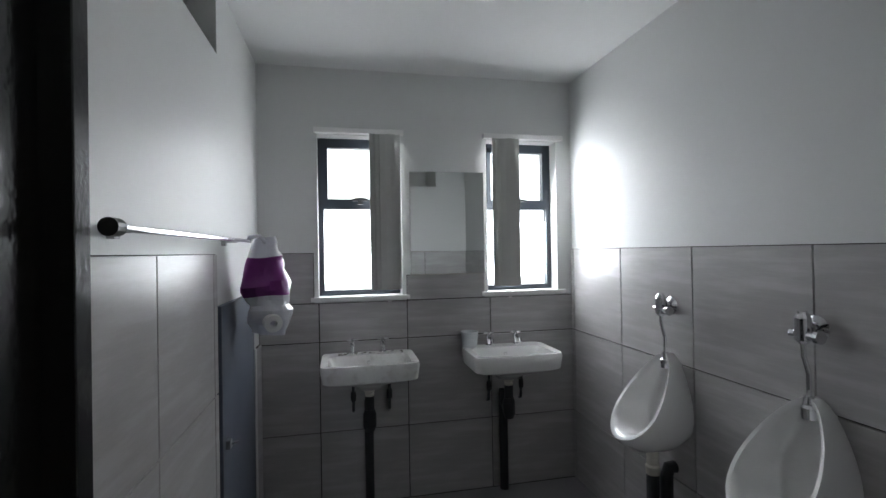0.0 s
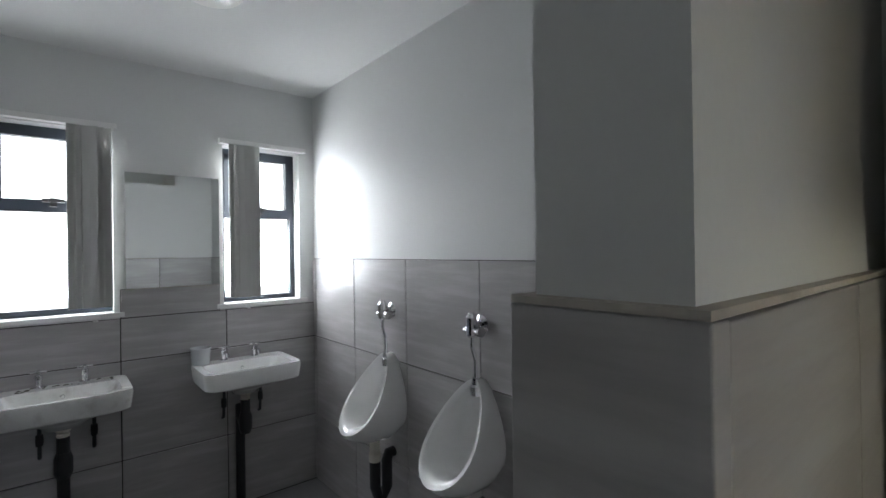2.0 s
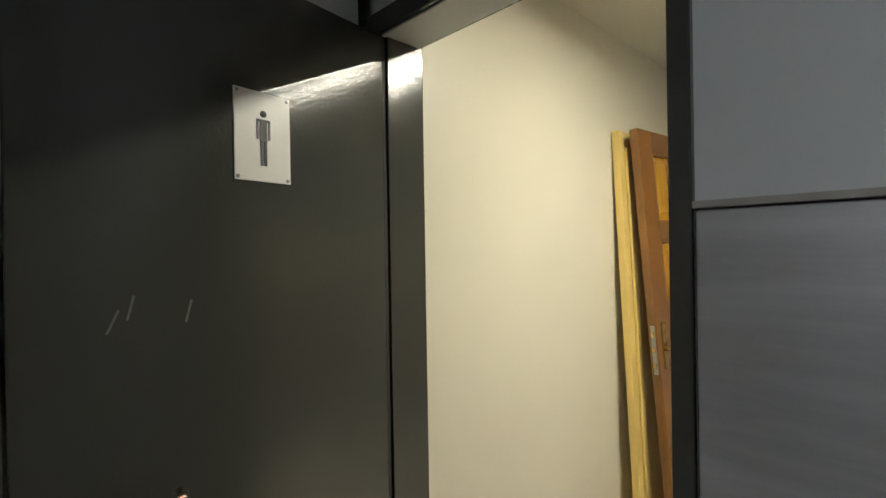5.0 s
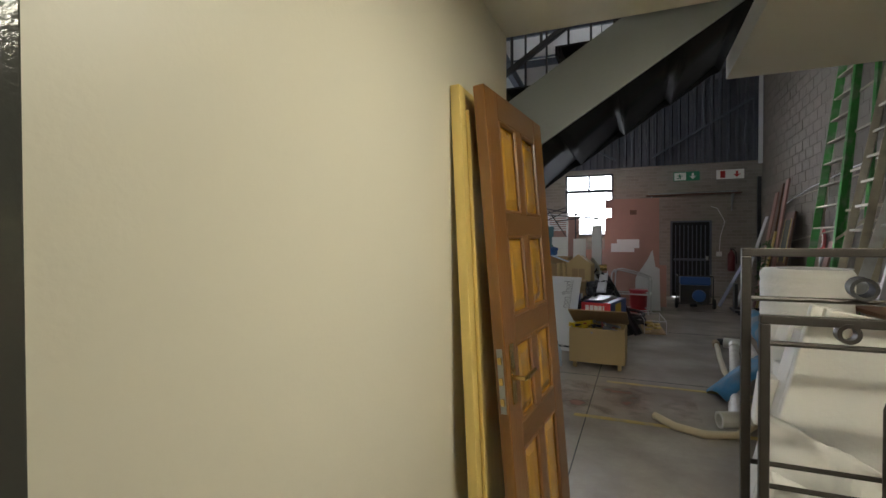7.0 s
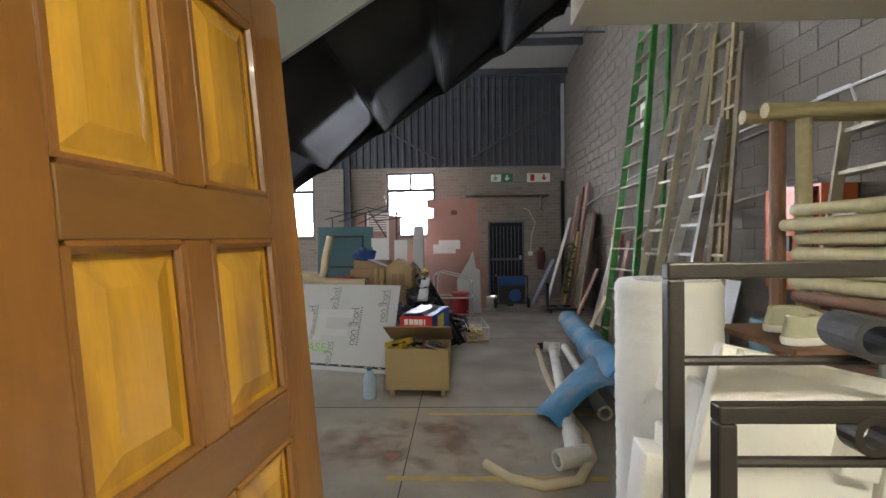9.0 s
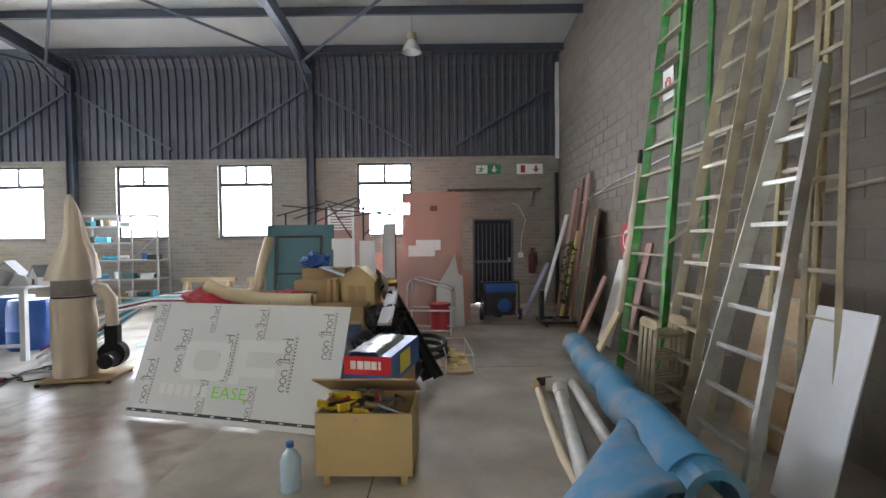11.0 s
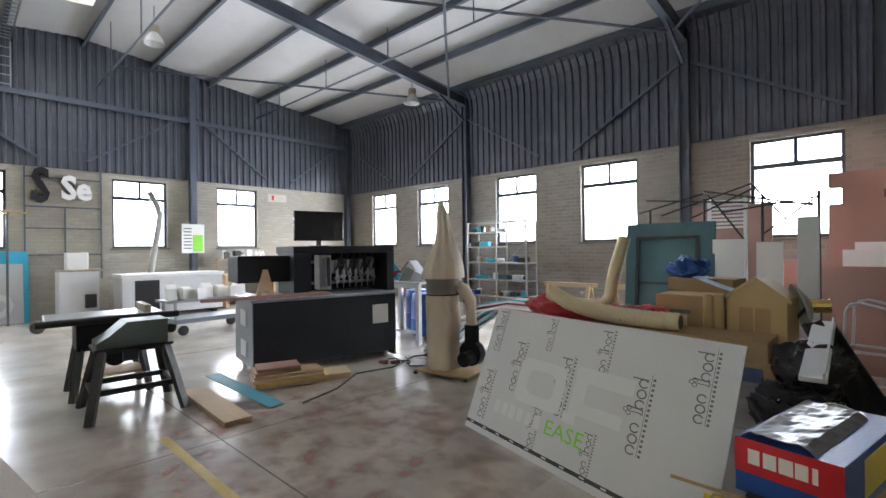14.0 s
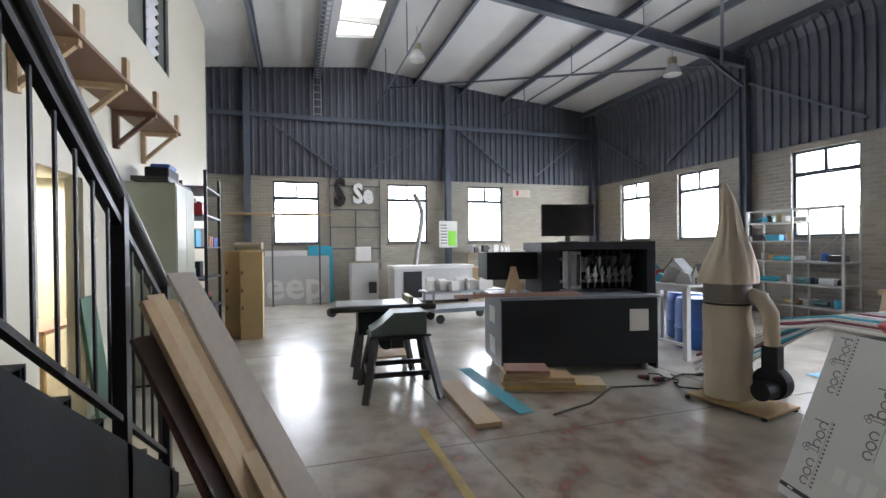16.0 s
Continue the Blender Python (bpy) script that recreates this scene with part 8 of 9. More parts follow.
# saw bench and grinder stand
sb = thing("grinder_stand", "green-grey machine guard on a splayed steel leg stand", "machine stand", pose(-8.43, 2.33, 0.0, 0, 0, 86))
for x, xt in ((-0.38, -0.26), (0.38, 0.26)):
    for y, yt in ((-0.42, -0.20), (0.30, 0.16)):
        part("leg", beam((x, y, 0.0), (xt, yt, 0.60), 0.07, 0.05), M["black"], sb)
for z, s in ((0.22, 0.35), (0.58, 0.27)):
    part("stretcher", box(-s, -0.30 if z < 0.5 else -0.22, z, s, -0.26 if z < 0.5 else -0.18, z + 0.05), M["black"], sb)
    part("stretcher", box(-s, 0.20, z, s, 0.24, z + 0.05), M["black"], sb)
for x in (-0.33, 0.33):
    part("side_stretcher", box(x - 0.02, -0.28, 0.22, x + 0.02, 0.22, 0.26), M["black"], sb)
bm = bmesh.new()
prism(bm, [(-0.30, -0.20, 0.63), (0.28, -0.20, 0.63), (0.28, -0.20, 0.86), (-0.06, -0.20, 0.86), (-0.20, -0.20, 0.74), (-0.30, -0.20, 0.68)], (0, 0.36, 0))
part("guard", bm, mat("grey_green_guard", (0.10, 0.13, 0.12), 0.45, var=0.15), sb)
part("top_plate", box(-0.32, -0.23, 0.605, 0.32, 0.20, 0.63), M["black"], sb)
part("switch_box", box(-0.10, -0.24, 0.50, 0.02, -0.20, 0.60), M["black"], sb)
tsw = thing("table_saw", "old table saw with cast bed and rail on a dark stand", "table saw", pose(-9.25, 2.30, 0.0, 0, 0, 86))
for x, xt in ((-0.34, -0.26), (0.34, 0.26)):
    for y, yt in ((-0.30, -0.2), (0.30, 0.2)):
        part("leg", beam((x, y, 0.0), (xt, yt, 0.55), 0.06, 0.05), M["black"], tsw)
part("body", box(-0.30, -0.24, 0.50, 0.32, 0.24, 0.78, bev=0.01), M["machine"], tsw)
part("bed", box(-0.55, -0.30, 0.80, 0.48, 0.30, 0.86, bev=0.006), M["steel"], tsw)
part("fence_rail", bar([(-0.62, -0.32, 0.82), (0.62, -0.32, 0.82)], 0.035, 12), M["black"], tsw)
part("fence", box(0.30, -0.28, 0.86, 0.36, 0.25, 0.94), M["alu"], tsw)
part("hand_wheel", lathe([(0, 0), (0.06, 0), (0.06, 0.02), (0, 0.02)], 16), M["steel"], tsw, "", pose(-0.60, -0.30, 0.80, 90, 0, 0))
part("motor", bar([(0.05, -0.1, 0.38), (0.05, 0.2, 0.38)], 0.10, 14), M["machine"], tsw)
part("shelf", box(-0.28, -0.22, 0.20, 0.30, 0.22, 0.23), M["timber"], tsw)
# steel bench with blue drums behind the collector
tb = thing("steel_table", "pale steel work table with clutter, blue drums beneath", "table", pose(-9.0, 6.2, 0.0, 0, 0, 4))
part("top", box(-0.75, -0.12, 0.97, 0.72, 0.95, 1.0, bev=0.004), M["greyboard"], tb)
part("apron", box(-0.70, -0.09, 0.90, 0.67, -0.06, 0.97), M["greyboard"], tb)
for x in (-0.68, 0.64):
    for y in (-0.06, 0.88):
        part("leg", box(x - 0.035, y - 0.035, 0, x + 0.035, y + 0.035, 0.97), M["greyboard"], tb)
part("rail", box(-0.64, -0.08, 0.18, 0.60, -0.04, 0.22), M["greyboard"], tb)
for k, (x, y, rz, sc, mk) in enumerate(((-8.75, 6.35, 20, 1.0, "white"), (-8.45, 6.45, -25, 0.8, "white"), (-9.2, 6.4, 50, 0.9, "cyan"))):
    mh = thing("house_model", "small white card house model with dark roof on the table" if mk == "white" else "small cyan card house model on the table", "model house", pose(x, y, 1.0, 0, 0, rz), group="house models on the table")
    bm = bmesh.new()
    prism(bm, [(-0.14 * sc, 0, 0), (0.14 * sc, 0, 0), (0.14 * sc, 0, 0.16 * sc), (0, 0, 0.32 * sc), (-0.14 * sc, 0, 0.16 * sc)], (0, 0.26 * sc, 0))
    part("body", bm, M[mk], mh)
    for sx in (-1, 1):
        part("roof", beam((sx * 0.17 * sc, 0.13 * sc, 0.135 * sc), (0, 0.13 * sc, 0.335 * sc), 0.30 * sc, 0.008), M["print"], mh)
    part("door", box(-0.03, -0.004, 0, 0.03, -0.001, 0.10 * sc), M["black"], mh)
for x, y in ((-8.95, 6.95), (-9.6, 7.4)):
    dr = thing("drum", "blue plastic drum standing under the work table", "drum", pose(x, y, 0.0), group="blue drums")
    smooth(part("drum", lathe([(0, 0.005), (0.26, 0.005), (0.28, 0.04), (0.28, 0.28), (0.29, 0.30), (0.28, 0.32), (0.28, 0.60), (0.26, 0.72), (0.25, 0.74), (0, 0.74)], 26), M["blue"], dr), 50)
rng = random.Random(9)
for k in range(16):
    m = (M["white"], M["cyan"], M["black"], M["greyboard"], M["red"], M["steel"])[k % 6]
    t = thing("shop_item", ("white card model", "cyan plastic part", "black clamp block", "grey panel offcut", "small red part", "steel fitting")[k % 6] + " lying on the steel table", "item", pose(-9.35 + rng.uniform(0, 0.95), 6.25 + rng.uniform(0, 0.75), 1.0, 0, 0, rng.uniform(0, 90)), group="items on the steel table")
    a = rng.uniform(0.06, 0.16)
    bm = bmesh.new()
    prism(bm, [(-a, -a * 0.5, 0), (a, -a * 0.5, 0), (a * 0.7, -a * 0.5, a * 1.2), (-a * 0.2, -a * 0.5, a * (1.6 if k % 2 else 0.9))], (0, a, 0))
    part("piece", bm, m, t)
# open steel shelving under the window
sv = thing("steel_shelving", "open galvanised shelving with paint, tubes and blue offcuts", "shelving", pose(-10.95, 10.45, 0.0))
for x in (0.0, 0.92, 1.80):
    for y in (0.0, 0.45):
        part("upright", box(x - 0.018, y - 0.018, 0, x + 0.018, y + 0.018, 2.20), M["alu_bright"], sv)
for z in (0.30, 0.72, 1.15, 1.55, 1.92):
    part("shelf", box(-0.02, -0.02, z, 0.92 if z > 1.2 else 1.82, 0.47, z + 0.03), M["alu_bright"], sv)
for y in (0.0, 0.45):
    part("top_rail", box(0, y - 0.015, 2.17, 1.80, y + 0.015, 2.20), M["alu_bright"], sv)
part("brace", bar([(0.92, 0.45, 1.2), (1.8, 0.45, 1.95)], 0.008, 6), M["steel"], sv)
for k in range(30):
    z = (0.33, 0.75, 1.18, 1.58, 1.95)[k % 5]
    x = rng.uniform(0.1, 0.8 if z > 1.2 else 1.65)
    m = (M["white"], M["cyan"], M["black"], M["card"], M["teal"], M["greyboard"], M["blue"])[k % 7]
    t = thing("shelf_item", ("white tub", "cyan roll", "black case", "brown carton", "teal offcut", "pale tube", "blue tub")[k % 7] + " stored on the steel shelving", "item", pose(-10.95 + x, 10.55 + rng.uniform(0, 0.25), z, 0, 0, rng.uniform(-20, 20)), group="items on the steel shelving")
    if k % 3 == 0:
        part("tub", lathe([(0, 0), (0.06, 0), (0.065, 0.14), (0.07, 0.15), (0, 0.15)], 14), m, t)
    elif k % 3 == 1:
        part("tube", bar([(-0.18, 0, 0.05), (0.18, 0.02, 0.05)], 0.05, 12), m, t)
    else:
        part("case", box(-0.12, -0.1, 0, 0.12, 0.1, 0.12, bev=0.006), m, t)
# things along the west wall
wf = thing("lettering_stand", "thin steel frame on the brick wall holding cut letters", "frame", pose(XW + 0.03, 2.25, 0.0))
for y in (0.0, 0.72, 1.42):
    part("upright", box(0, y - 0.015, 0.9, 0.03, y + 0.015, 4.05 if y != 0.72 else 2.6), M["steel_blue"], wf)
for z in (1.5, 2.12, 2.62, 3.3, 4.02):
    part("cross_bar", box(0, 0, z - 0.015, 0.03, 1.42, z + 0.015), M["steel_blue"], wf)
for txt, size, y, z, m, nm, sq in (("S", 1.10, 2.36, 2.74, "black", "large dark cut letter S on the frame", 0.66), ("Se", 0.76, 2.90, 2.83, "white", "pale cut letters S and e on the frame", 0.80)):
    me = letters(txt, size, M[m], 0.03, 0.03)
    me.transform(Matrix.Diagonal((sq, 1, 1, 1)))
    t = new("sign_letter", me)
    tagged(t, nm, "letter", group="cut letters on the frame")
    t.matrix_basis = pose(XW + 0.085, y, z, 90, 0, 90)
po = thing("poster", "green and white printed poster on the column", "poster", pose(XW + 0.27, 5.42, 1.50))
part("sheet", box(0, 0, 0, 0.008, 0.58, 0.80), M["signwhite"], po)
part("green_field", box(0.008, 0.28, 0.05, 0.010, 0.54, 0.5), M["lime"], po)
for k in range(7):
    part("text_line", box(0.008, 0.05, 0.12 + 0.09 * k, 0.010, 0.25, 0.15 + 0.09 * k), M["print"], po)
sg = thing("safety_sign", "faded fire sign on the brick wall", "sign", pose(XW + 0.02, 8.0, 3.10))
part("plate", box(0, 0, 0, 0.008, 0.62, 0.24), mat("faded_sign", (0.5, 0.46, 0.40), 0.6), sg)
part("symbol", box(0.008, 0.12, 0.05, 0.010, 0.20, 0.2), M["signred"], sg)
lb = thing("letter_board", "stack of pale cut-letter panels leaning on the wall", "panel", pose(XW + 0.28, 0.45, 0.0, 0, -7, 0))
part("panel", box(0, 0, 0, 0.05, 1.75, 1.32), M["greyboard"], lb)
part("panel_back", box(-0.06, 1.18, 0, -0.01, 1.85, 1.60), M["cyan"], lb, "bright blue panel behind")
part("panel_back", box(-0.06, 0.05, 0, -0.01, 1.16, 1.48), M["white"], lb, "white panel behind")
t = new("cut_letters", letters("eep", 1.08, M["white"], 0.03, 0.02))
t.parent, t.matrix_basis = lb, pose(0.08, 0.04, 0.16, 90, 0, 90)
t["label"] = "row of raised cut letters e, e, p"
wm = thing("white_machine", "pale grey upright sanding machine by the wall", "machine", pose(-16.4, 2.72, 0.0))
part("body", box(-0.3, 0, 0, 0.3, 0.72, 1.15, bev=0.01), M["greyboard"], wm)
part("head", box(-0.2, 0.15, 1.15, 0.15, 0.55, 1.55, bev=0.02), M["white"], wm)
part("table", box(-0.36, -0.05, 1.12, 0.36, 0.8, 1.16), M["alu"], wm)
part("chute", box(0.3, 0.45, 0.3, 0.42, 0.65, 0.6), M["black"], wm)
pr = thing("flatbed_printer", "wide grey and black flatbed printer", "printer", pose(-15.9, 3.75, 0.0))
part("body", box(-0.4, 0, 0.10, 0.4, 2.2, 0.95, bev=0.012), M["greyboard"], pr)
part("dark_panel", box(0.40, 0.25, 0.18, 0.41, 0.75, 0.88), M["black"], pr)
part("lid", box(-0.42, -0.02, 0.95, 0.42, 2.24, 1.03, bev=0.01), M["white"], pr)
part("foot", box(-0.3, 0.1, 0, 0.3, 0.2, 0.10), M["black"], pr)
part("foot", box(-0.3, 2.0, 0, 0.3, 2.1, 0.10), M["black"], pr)
fd = tagged(part("fume_duct", bmesh.new(), M["alu_bright"]), "silver flexible duct rising to the window", "duct")
bm = bmesh.new()
sweep(bm, [(-16.2, 4.5, 1.0), (-16.3, 4.6, 1.5), (-16.5, 4.75, 2.1), (-16.7, 4.85, 2.5), (-16.8, 4.8, 2.8), (-16.85, 4.65, 3.1)], 0.07, 14)
bm.to_mesh(fd.data)
bm.free()
bc = thing("wall_bench", "cluttered bench along the wall under the window", "bench", pose(-16.4, 6.2, 0.0))
part("top", box(-0.4, 0, 0.86, 0.4, 4.4, 0.91), M["timber"], bc)
part("back_shelf", box(-0.4, 0.05, 1.30, -0.1, 1.6, 1.33), M["timber"], bc)
for y in (0.1, 1.45, 2.9, 4.3):
    part("leg", box(-0.35, y - 0.04, 0, 0.35, y + 0.04, 0.86), M["timber"], bc)
for y in (0.08, 1.56):
    part("shelf_leg", box(-0.38, y, 0.91, -0.34, y + 0.04, 1.30), M["timber"], bc)
for k in range(22):
    m = (M["white"], M["blue"], M["black"], M["red"], M["greyboard"], M["card"])[k % 6]
    up = k % 2 == 0
    t = thing("bench_item", ("white bottle", "blue tin", "black tool case", "red tin", "grey carton", "brown carton")[k % 6] + " on the wall bench", "item", pose(-16.65 + (0 if up else rng.uniform(0.1, 0.4)), 6.35 + (rng.uniform(0, 1.3) if up else rng.uniform(0, 3.9)), 1.33 if up else 0.91, 0, 0, rng.uniform(0, 40)), group="items on the wall bench")
    if k % 3:
        part("box", box(-0.07, -0.09, 0, 0.07, 0.09, rng.uniform(0.1, 0.26), bev=0.006), m, t)
    else:
        part("bottle", lathe([(0, 0), (0.045, 0), (0.045, 0.14), (0.02, 0.18), (0.02, 0.22), (0, 0.22)], 12), m, t)
ct = thing("platform_cart", "low grey platform cart loaded with cream foam blocks", "cart", pose(-12.6, 3.85, 0.0, 0, 0, 4))
part("deck", box(-0.35, 0, 0.22, 0.35, 1.5, 0.30, bev=0.005), M["machine_end"], ct)
for x in (-0.28, 0.28):
    for y in (0.15, 1.3):
        w = lathe([(0, -0.02), (0.09, -0.02), (0.09, 0.02), (0, 0.02)], 16)
        w.transform(pose(x, y, 0.09, 0, 90, 0))
        part("wheel", w, M["rubber"], ct)
part("rack", box(-0.32, -0.1, 0.60, 0.32, 1.6, 0.64), M["steel"], ct)
for y in (0.0, 1.45):
    part("post", box(-0.3, y, 0.30, -0.26, y + 0.04, 0.60), M["steel"], ct)
    part("post", box(0.26, y, 0.30, 0.30, y + 0.04, 0.60), M["steel"], ct)
for k in range(7):
    t = thing("foam_block", "cream shaped foam block on the cart", "block", pose(-12.75 + 0.1 * (k % 3), 3.85 + 0.21 * k, 0.64, 0, 0, rng.uniform(-10, 10)), group="blocks on the cart")
    bm = bmesh.new()
    prism(bm, [(-0.16, 0, 0), (0.16, 0, 0), (0.14, 0, 0.2), (0.0, 0, 0.28 - 0.05 * (k % 3)), (-0.16, 0, 0.18)], (0, 0.17, 0))
    part("block", bm, M["foam"], t)
# roof light; its panes emit light themselves in place of daylight through the sheet
rl = thing("roof_light", "bright translucent roof sheet in the ridge", "skylight", pose(0, 0, 0), kind="structure")
for k in range(2):
    x0 = SKYL[0] + 0.92 * k + 0.03
    bm = bmesh.new()
    prism(bm, [(x0, SKYL[2], roof_z(SKYL[2]) + 0.06), (x0 + 0.84, SKYL[2], roof_z(SKYL[2]) + 0.06), (x0 + 0.84, SKYL[3], roof_z(SKYL[3]) + 0.06), (x0, SKYL[3], roof_z(SKYL[3]) + 0.06)], (0, 0, 0.006))
    part("pane", bm, glow_mat("daylight_glow_sheet", (1.0, 1.0, 0.97), 2.5), rl)
part("rib", box(SKYL[0] + 0.87, SKYL[2], roof_z(2.7) - 0.05, SKYL[0] + 0.93, SKYL[3], roof_z(2.7) + 0.1), M["insul"], rl)
# ridge cable tray and bay lamps
ct2 = thing("cable_ladder", "steel cable ladder hanging down from the ridge", "cable tray", pose(0, 0, 0), kind="structure")
for y in (1.83, 2.03):
    part("side_rail", box(-16.9, y - 0.012, 6.2, -9.0, y + 0.012, 6.26), M["steel"], ct2)
for k in range(39):
    part("rung", box(-16.8 + 0.2 * k, 1.83, 6.22, -16.77 + 0.2 * k, 2.03, 6.235), M["steel"], ct2)
for y in (1.83, 2.03):
    part("drop_rail", box(-16.92, y - 0.012, 5.2, -16.89, y + 0.012, 6.26), M["steel"], ct2)
for k in range(5):
    part("drop_rung", box(-16.915, 1.83, 5.25 + 0.2 * k, -16.895, 2.03, 5.27 + 0.2 * k), M["steel"], ct2)
for x, y in ((-11.9, 9.4), (-3.3, 9.4), (-14.0, 4.05)):
    zz = roof_z(y) - 0.25
    ba = thing("bay_lamp", "glass-shaded high-bay lamp hung under the roof, unlit", "lamp", pose(x, y, zz - 0.45), group="bay lamps")
    part("gear_box", lathe([(0, 0.28), (0.09, 0.28), (0.10, 0.24), (0.10, 0.14), (0, 0.14)], 18), M["alu"], ba)
    smooth(part("shade", lathe([(0.06, 0.16), (0.11, 0.10), (0.17, 0.0), (0.20, -0.10), (0.19, -0.10), (0.16, 0.0), (0.10, 0.09), (0.05, 0.14)], 26), mat("prismatic_shade", (0.62, 0.62, 0.60), 0.15, var=0.05), ba), 50)
    part("hook", bar([(0, 0, 0.28), (0, 0, 0.735)], 0.010, 6), M["steel"], ba)

# ---- office side of the stair ----
sh = thing("high_shelf", "long timber shelf on brackets high on the cream wall", "shelf", pose(-10.32, -0.53, 3.02))
part("board", box(0, 0.0, 0, 4.1, 0.42, 0.03), M["shelf_brown"], sh)
for k in range(5):
    x = 0.10 + 0.94 * k
    part("stop", box(x, 0.38, 0.03, x + 0.09, 0.42, 0.22), M["timber"], sh)
    part("bracket", merge(box(x, 0.0, -0.05, x + 0.06, 0.40, 0.0), box(x, 0.0, -0.40, x + 0.06, 0.05, -0.05), beam((x + 0.03, 0.36, -0.04), (x + 0.03, 0.03, -0.36), 0.05, 0.04)), M["timber"] if k != 1 else M["timber_dark"], sh)
cabn = thing("steel_cupboard", "grey-green steel cupboard standing against the office wall", "cupboard", pose(-10.4, -0.50, 0.0))
part("body", box(0, 0, 0.03, 0.95, 0.50, 2.30, bev=0.005), M["cabgreen"], cabn)
part("plinth", box(0.02, 0.02, 0, 0.93, 0.48, 0.03), M["black"], cabn)
part("door", box(0.01, 0.50, 0.08, 0.47, 0.512, 2.26), M["cabgreen"], cabn)
part("door", box(0.48, 0.50, 0.08, 0.94, 0.512, 2.26), M["cabgreen"], cabn)
part("handle", box(0.44, 0.512, 1.1, 0.455, 0.53, 1.25), M["steel"], cabn)
tk = thing("toolbox", "dark toolbox and rags on top of the cupboard", "toolbox", pose(-10.2, -0.4, 2.30))
part("tray", box(-0.3, 0, 0, 0.9, 0.36, 0.05), M["black"], tk)
part("box", box(0.1, 0.05, 0.05, 0.6, 0.3, 0.2, bev=0.02), M["machine"], tk)
part("lid", box(0.12, 0.07, 0.2, 0.45, 0.28, 0.26, bev=0.02), M["blue"], tk)
ss = thing("slotted_shelving", "black slotted-angle shelving crowded with tins and boxes", "shelving", pose(-11.9, -0.45, 0.0))
for x in (0.0, 1.2):
    for y in (0.0, 0.55):
        part("upright", box(x - 0.02, y - 0.02, 0, x + 0.02, y + 0.02, 2.65), M["black"], ss)
for z in (0.15, 0.65, 1.1, 1.55, 2.0, 2.4):
    part("shelf", box(-0.02, -0.02, z, 1.22, 0.57, z + 0.025), M["steel_blue"], ss)
for k in range(26):
    z = (0.175, 0.675, 1.125, 1.575, 2.025)[k % 5]
    m = (M["blue"], M["white"], M["card"], M["red"], M["black"], M["cyan"])[k % 6]
    t = thing("stored_box", ("blue tin", "white tub", "brown carton", "red tin", "black case", "cyan tub")[k % 6] + " on the slotted shelving", "box", pose(-11.8 + rng.uniform(0.05, 1.0), -0.32 + rng.uniform(0.0, 0.3), z, 0, 0, rng.uniform(-10, 10)), group="boxes on the slotted shelving")
    part("box", box(-0.09, -0.1, 0, 0.09, 0.12, rng.uniform(0.12, 0.3), bev=0.006), m, t)
for x, y, w2, d2, h2, rz, nm in ((-12.35, 0.22, 0.16, 0.50, 1.50, 4, "tall narrow brown carton panel standing on the floor"), (-12.25, 0.50, 0.20, 0.60, 1.48, -3, "tall brown carton with punched handles"), (-13.4, 0.25, 0.25, 0.75, 1.62, 2, "tall brown board carton behind")):
    t = thing("tall_carton", nm, "carton", pose(x, y - 0.1, 0, 0, 0, rz), group="tall cartons")
    part("carton", box(0, 0, 0, w2, d2 * 0.6, h2, bev=0.004), M["mdf"], t)
    for z in (0.5, 0.8, 1.1):
        # Dark plates on the uncut face colour in the shade of punched holes.
        part("slot", box(w2, 0.02, z, w2 + 0.002, 0.05, z + 0.06), M["timber_dark"], t)
t = thing("foil_roll", "grey roll lying on top of the cartons", "roll", pose(-12.3, 0.4, 1.51))
part("roll", bar([(0.0, -0.1, 0.07), (0.12, 0.34, 0.07)], 0.07, 14), M["alu"], t)
for k in range(4):
    t = thing("timber_length", "long timber length lying across the wall rest", "timber", pose(-16.45 + 0.09 * k, -0.25 - 0.1 * k, 2.40 + 0.012 * (k % 2), 0, 0, 90 - k), group="stored timber lengths")
    part("length", box(0, 0, 0, 2.5, 0.08, 0.03), M["timber"], t)
rs = thing("timber_rest", "dark steel rest carrying timber lengths", "rest", pose(-16.5, 0.72, 0.0))
part("post", box(-0.02, -0.02, 0, 0.02, 0.02, 2.36), M["steel_blue"], rs)
part("post", box(-0.02, 1.18, 0, 0.02, 1.22, 2.36), M["steel_blue"], rs)
part("arm", box(-0.15, -0.02, 2.36, 0.30, 0.02, 2.398), M["steel_blue"], rs)
part("arm", box(-0.15, 1.18, 2.36, 0.30, 1.22, 2.398), M["steel_blue"], rs)
# louvred upper window and green board by the office door
lw = thing("window_12", "louvred glass window high in the cream wall", "window", pose(-11.65, -0.60, 4.2), kind="structure")
part("window_frame", merge(*[box(x, -0.03, 0, x + 0.045, 0.03, 1.4) for x in (0, 0.45, 1.02, 1.805)], box(0.045, -0.03, 0, 0.45, 0.03, 0.04), box(0.495, -0.03, 0, 1.02, 0.03, 0.04), box(1.065, -0.03, 0, 1.805, 0.03, 0.04)), M["frame_steel"], lw)
for k in range(9):
    b2 = box(0.50, -0.07, -0.003, 1.015, 0.07, 0.003)
    b2.transform(pose(0, 0, 0.12 + 0.145 * k, 40, 0, 0))
    part("louvre", b2, M["greyboard"], lw)
for x0, x1 in ((0.045, 0.45), (1.065, 1.805)):
    part("pane", box(x0, -0.004, 0.04, x1, 0.004, 1.4), M["obscured"], lw)
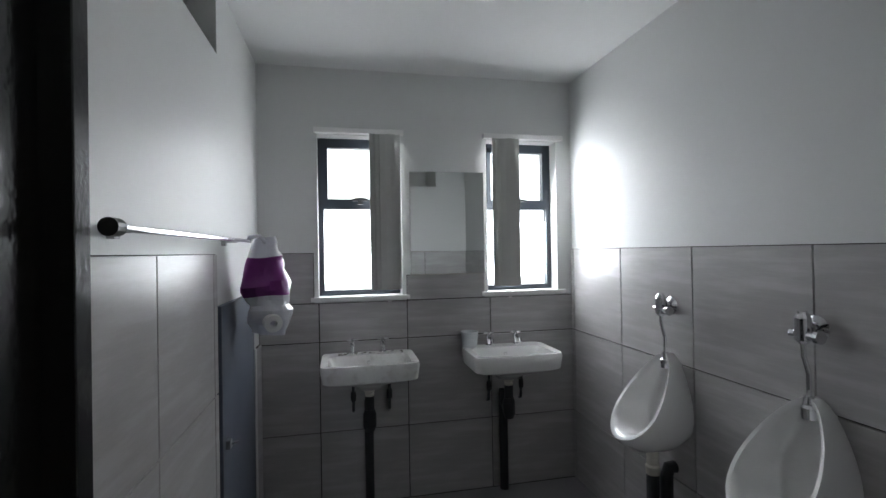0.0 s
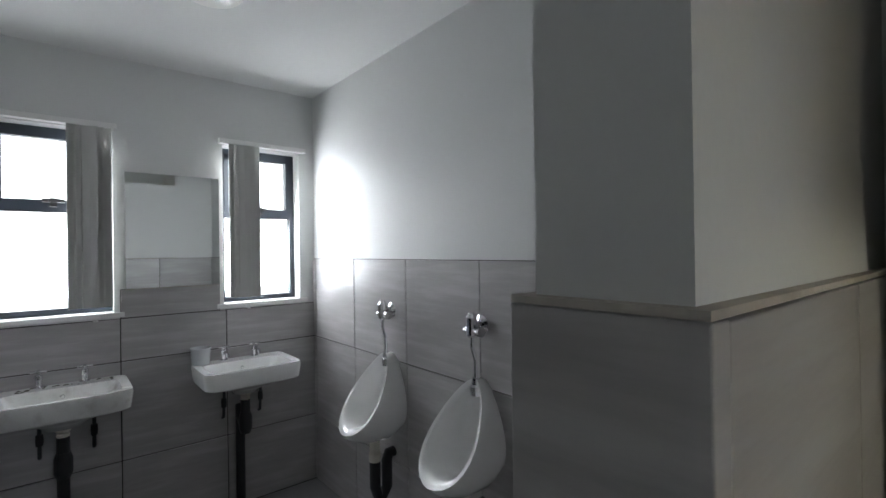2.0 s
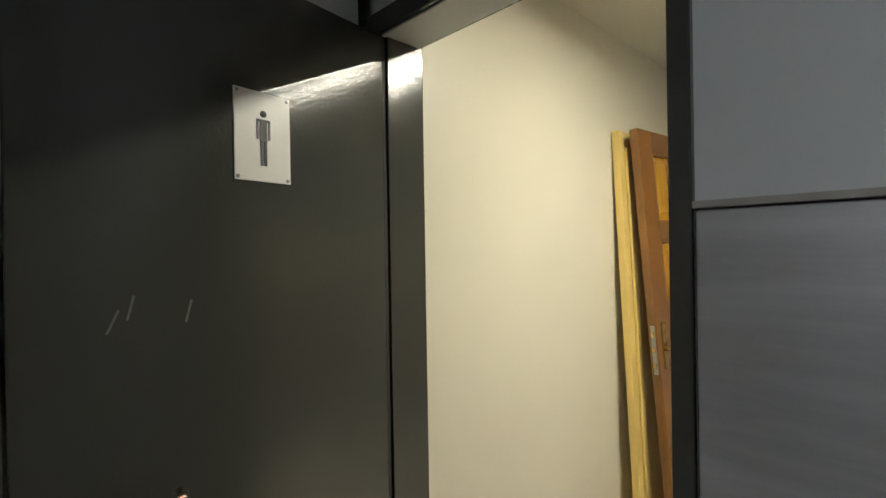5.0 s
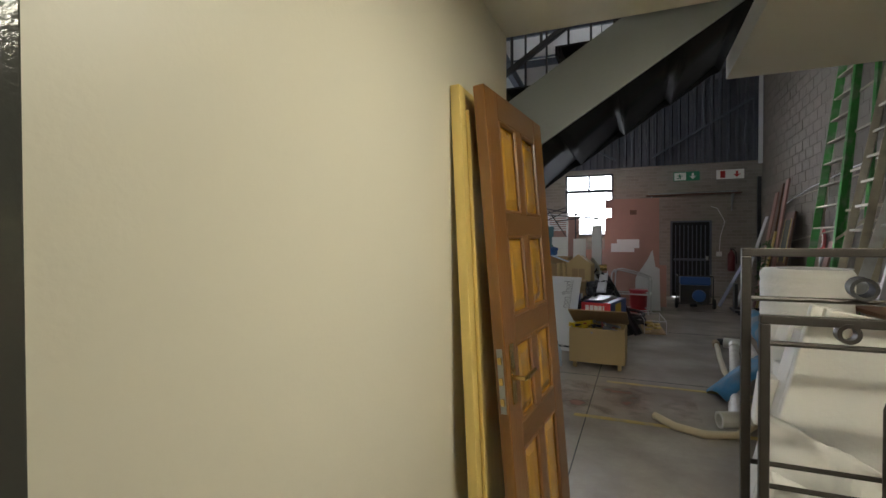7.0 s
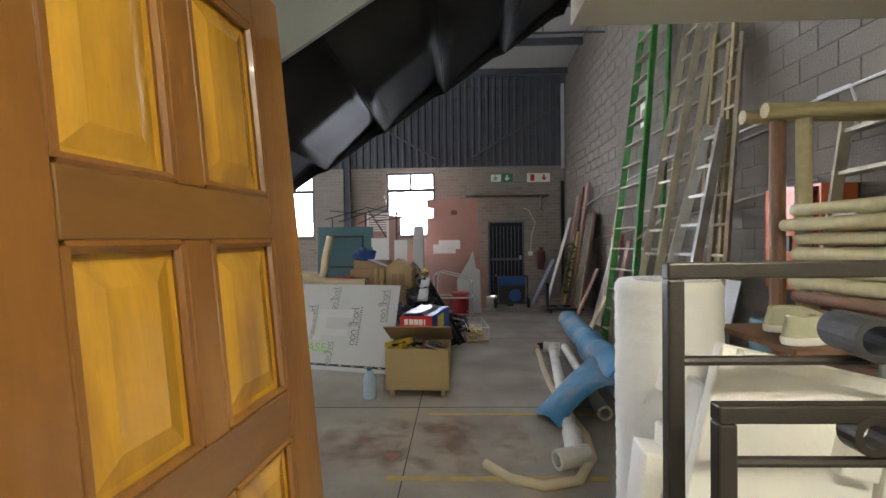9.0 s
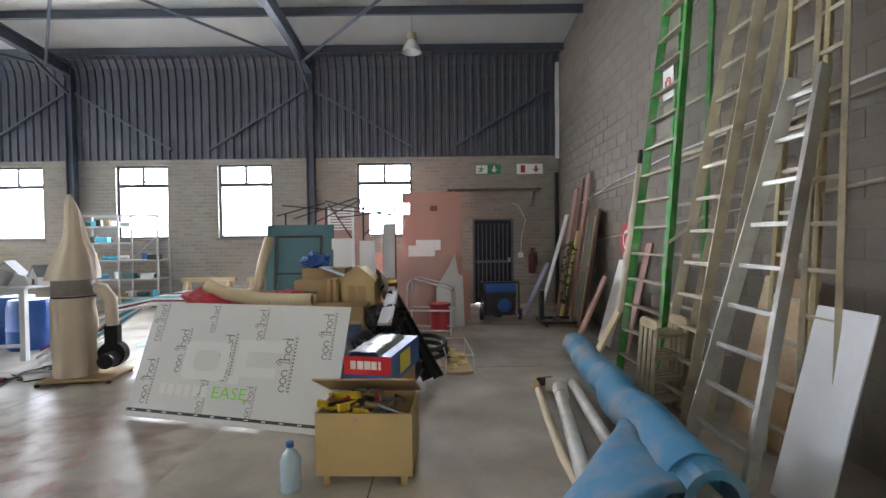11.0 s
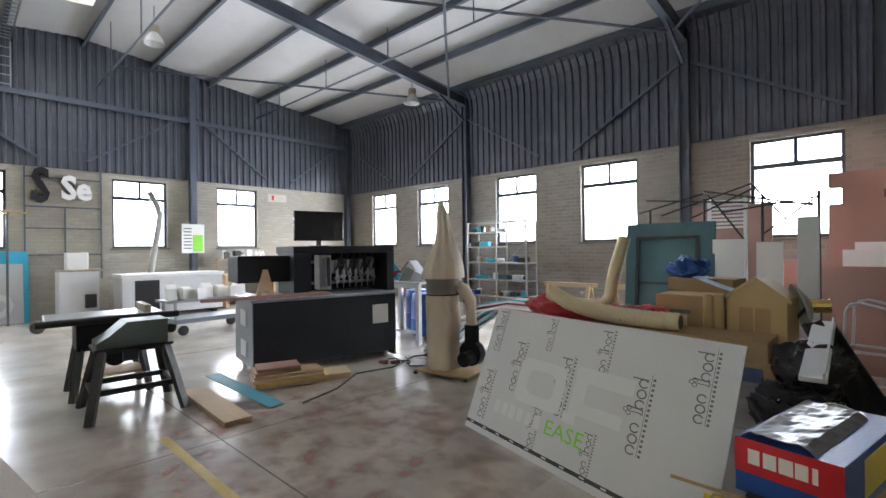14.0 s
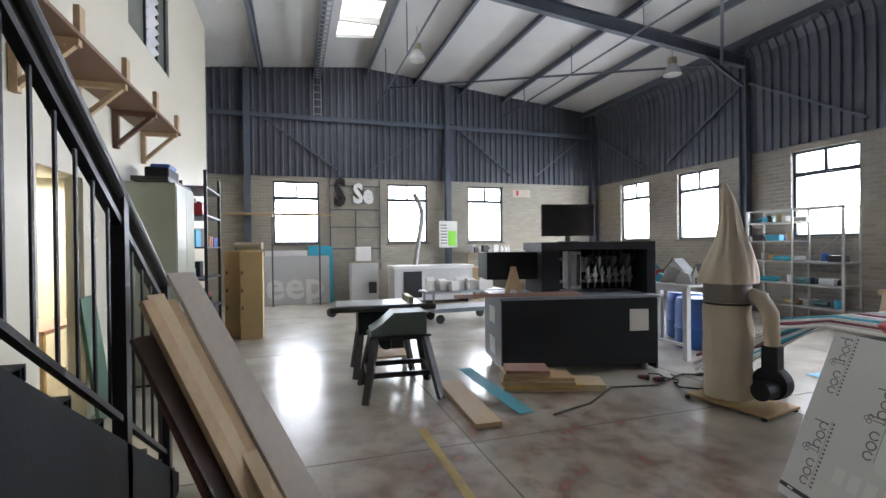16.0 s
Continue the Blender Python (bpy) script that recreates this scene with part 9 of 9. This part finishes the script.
wall("wall_office_partition", "y", -11.0, 0.12, -3.4, -0.68, 0, SLAB, [], M["cream"], "plain cream partition inside the office")
gb = thing("green_board", "dark green board leaning by the office doorway", "board", pose(-8.62, -0.50, 0.0, 7, 0, 0))
part("board", box(-0.02, 0.10, 0.0, 0.30, 0.13, 1.12), mat("dark_green_board", (0.03, 0.09, 0.05), 0.5, var=0.1), gb)
of = thing("office_desk", "small brown table with papers seen through the doorway", "table", pose(-10.2, -1.7, 0.0))
part("top", box(0, 0, 0.70, 1.1, 0.6, 0.74), M["pinkboard"], of)
for x in (0.03, 1.03):
    for y in (0.03, 0.53):
        part("leg", box(x, y, 0, x + 0.05, y + 0.05, 0.70), M["timber"], of)
# unseen lamp added inside the office to brighten the room behind the doorway
area("office_fill_light", (-9.9, -2.0, 2.42), (-9.9, -2.0, 0), 1.2, 0.3, 95, (1.0, 0.95, 0.80))
# planks leaning on the stair rail
for fx, fy, tx, tz, w2, h2, m, label in (
        (-5.22, 1.600, -6.56, 1.40, 0.150, 0.030, "pale_plank", "long pale grey-faced plank leaning on the stair rail"),
        (-5.22, 1.535, -6.52, 1.17, 0.050, 0.030, "timber_dark", "narrow dark brown batten leaning on the stair rail"),
        (-5.24, 1.485, -6.31, 1.27, 0.060, 0.028, "timber", "narrow raw timber batten leaning on the stair rail"),
        (-4.98, 1.560, -5.66, 0.66, 0.070, 0.026, "ply", "short pale batten leaning among the planks"),
        (-5.26, 1.425, -6.02, 1.325, 0.085, 0.030, "ply", "pale pine board leaning on the stair rail"),
        (-5.29, 1.375, -5.90, 1.31, 0.060, 0.034, "timber", "raw timber batten leaning on the stair rail"),
        (-5.28, 1.320, -5.84, 1.16, 0.110, 0.026, "brown_plank", "dark brown plank leaning on the stair rail"),
        (-5.34, 1.235, -5.84, 1.14, 0.085, 0.026, "red_plank", "reddish brown stained plank leaning on the stair rail")):
    t = thing("leaning_plank", label, "plank", group="planks on the stair")
    part("plank", beam((fx, fy, 0.02), (tx, 0.64 if tz > 1 else 1.08, tz), w2, h2, bev=0.003), M[m], t)
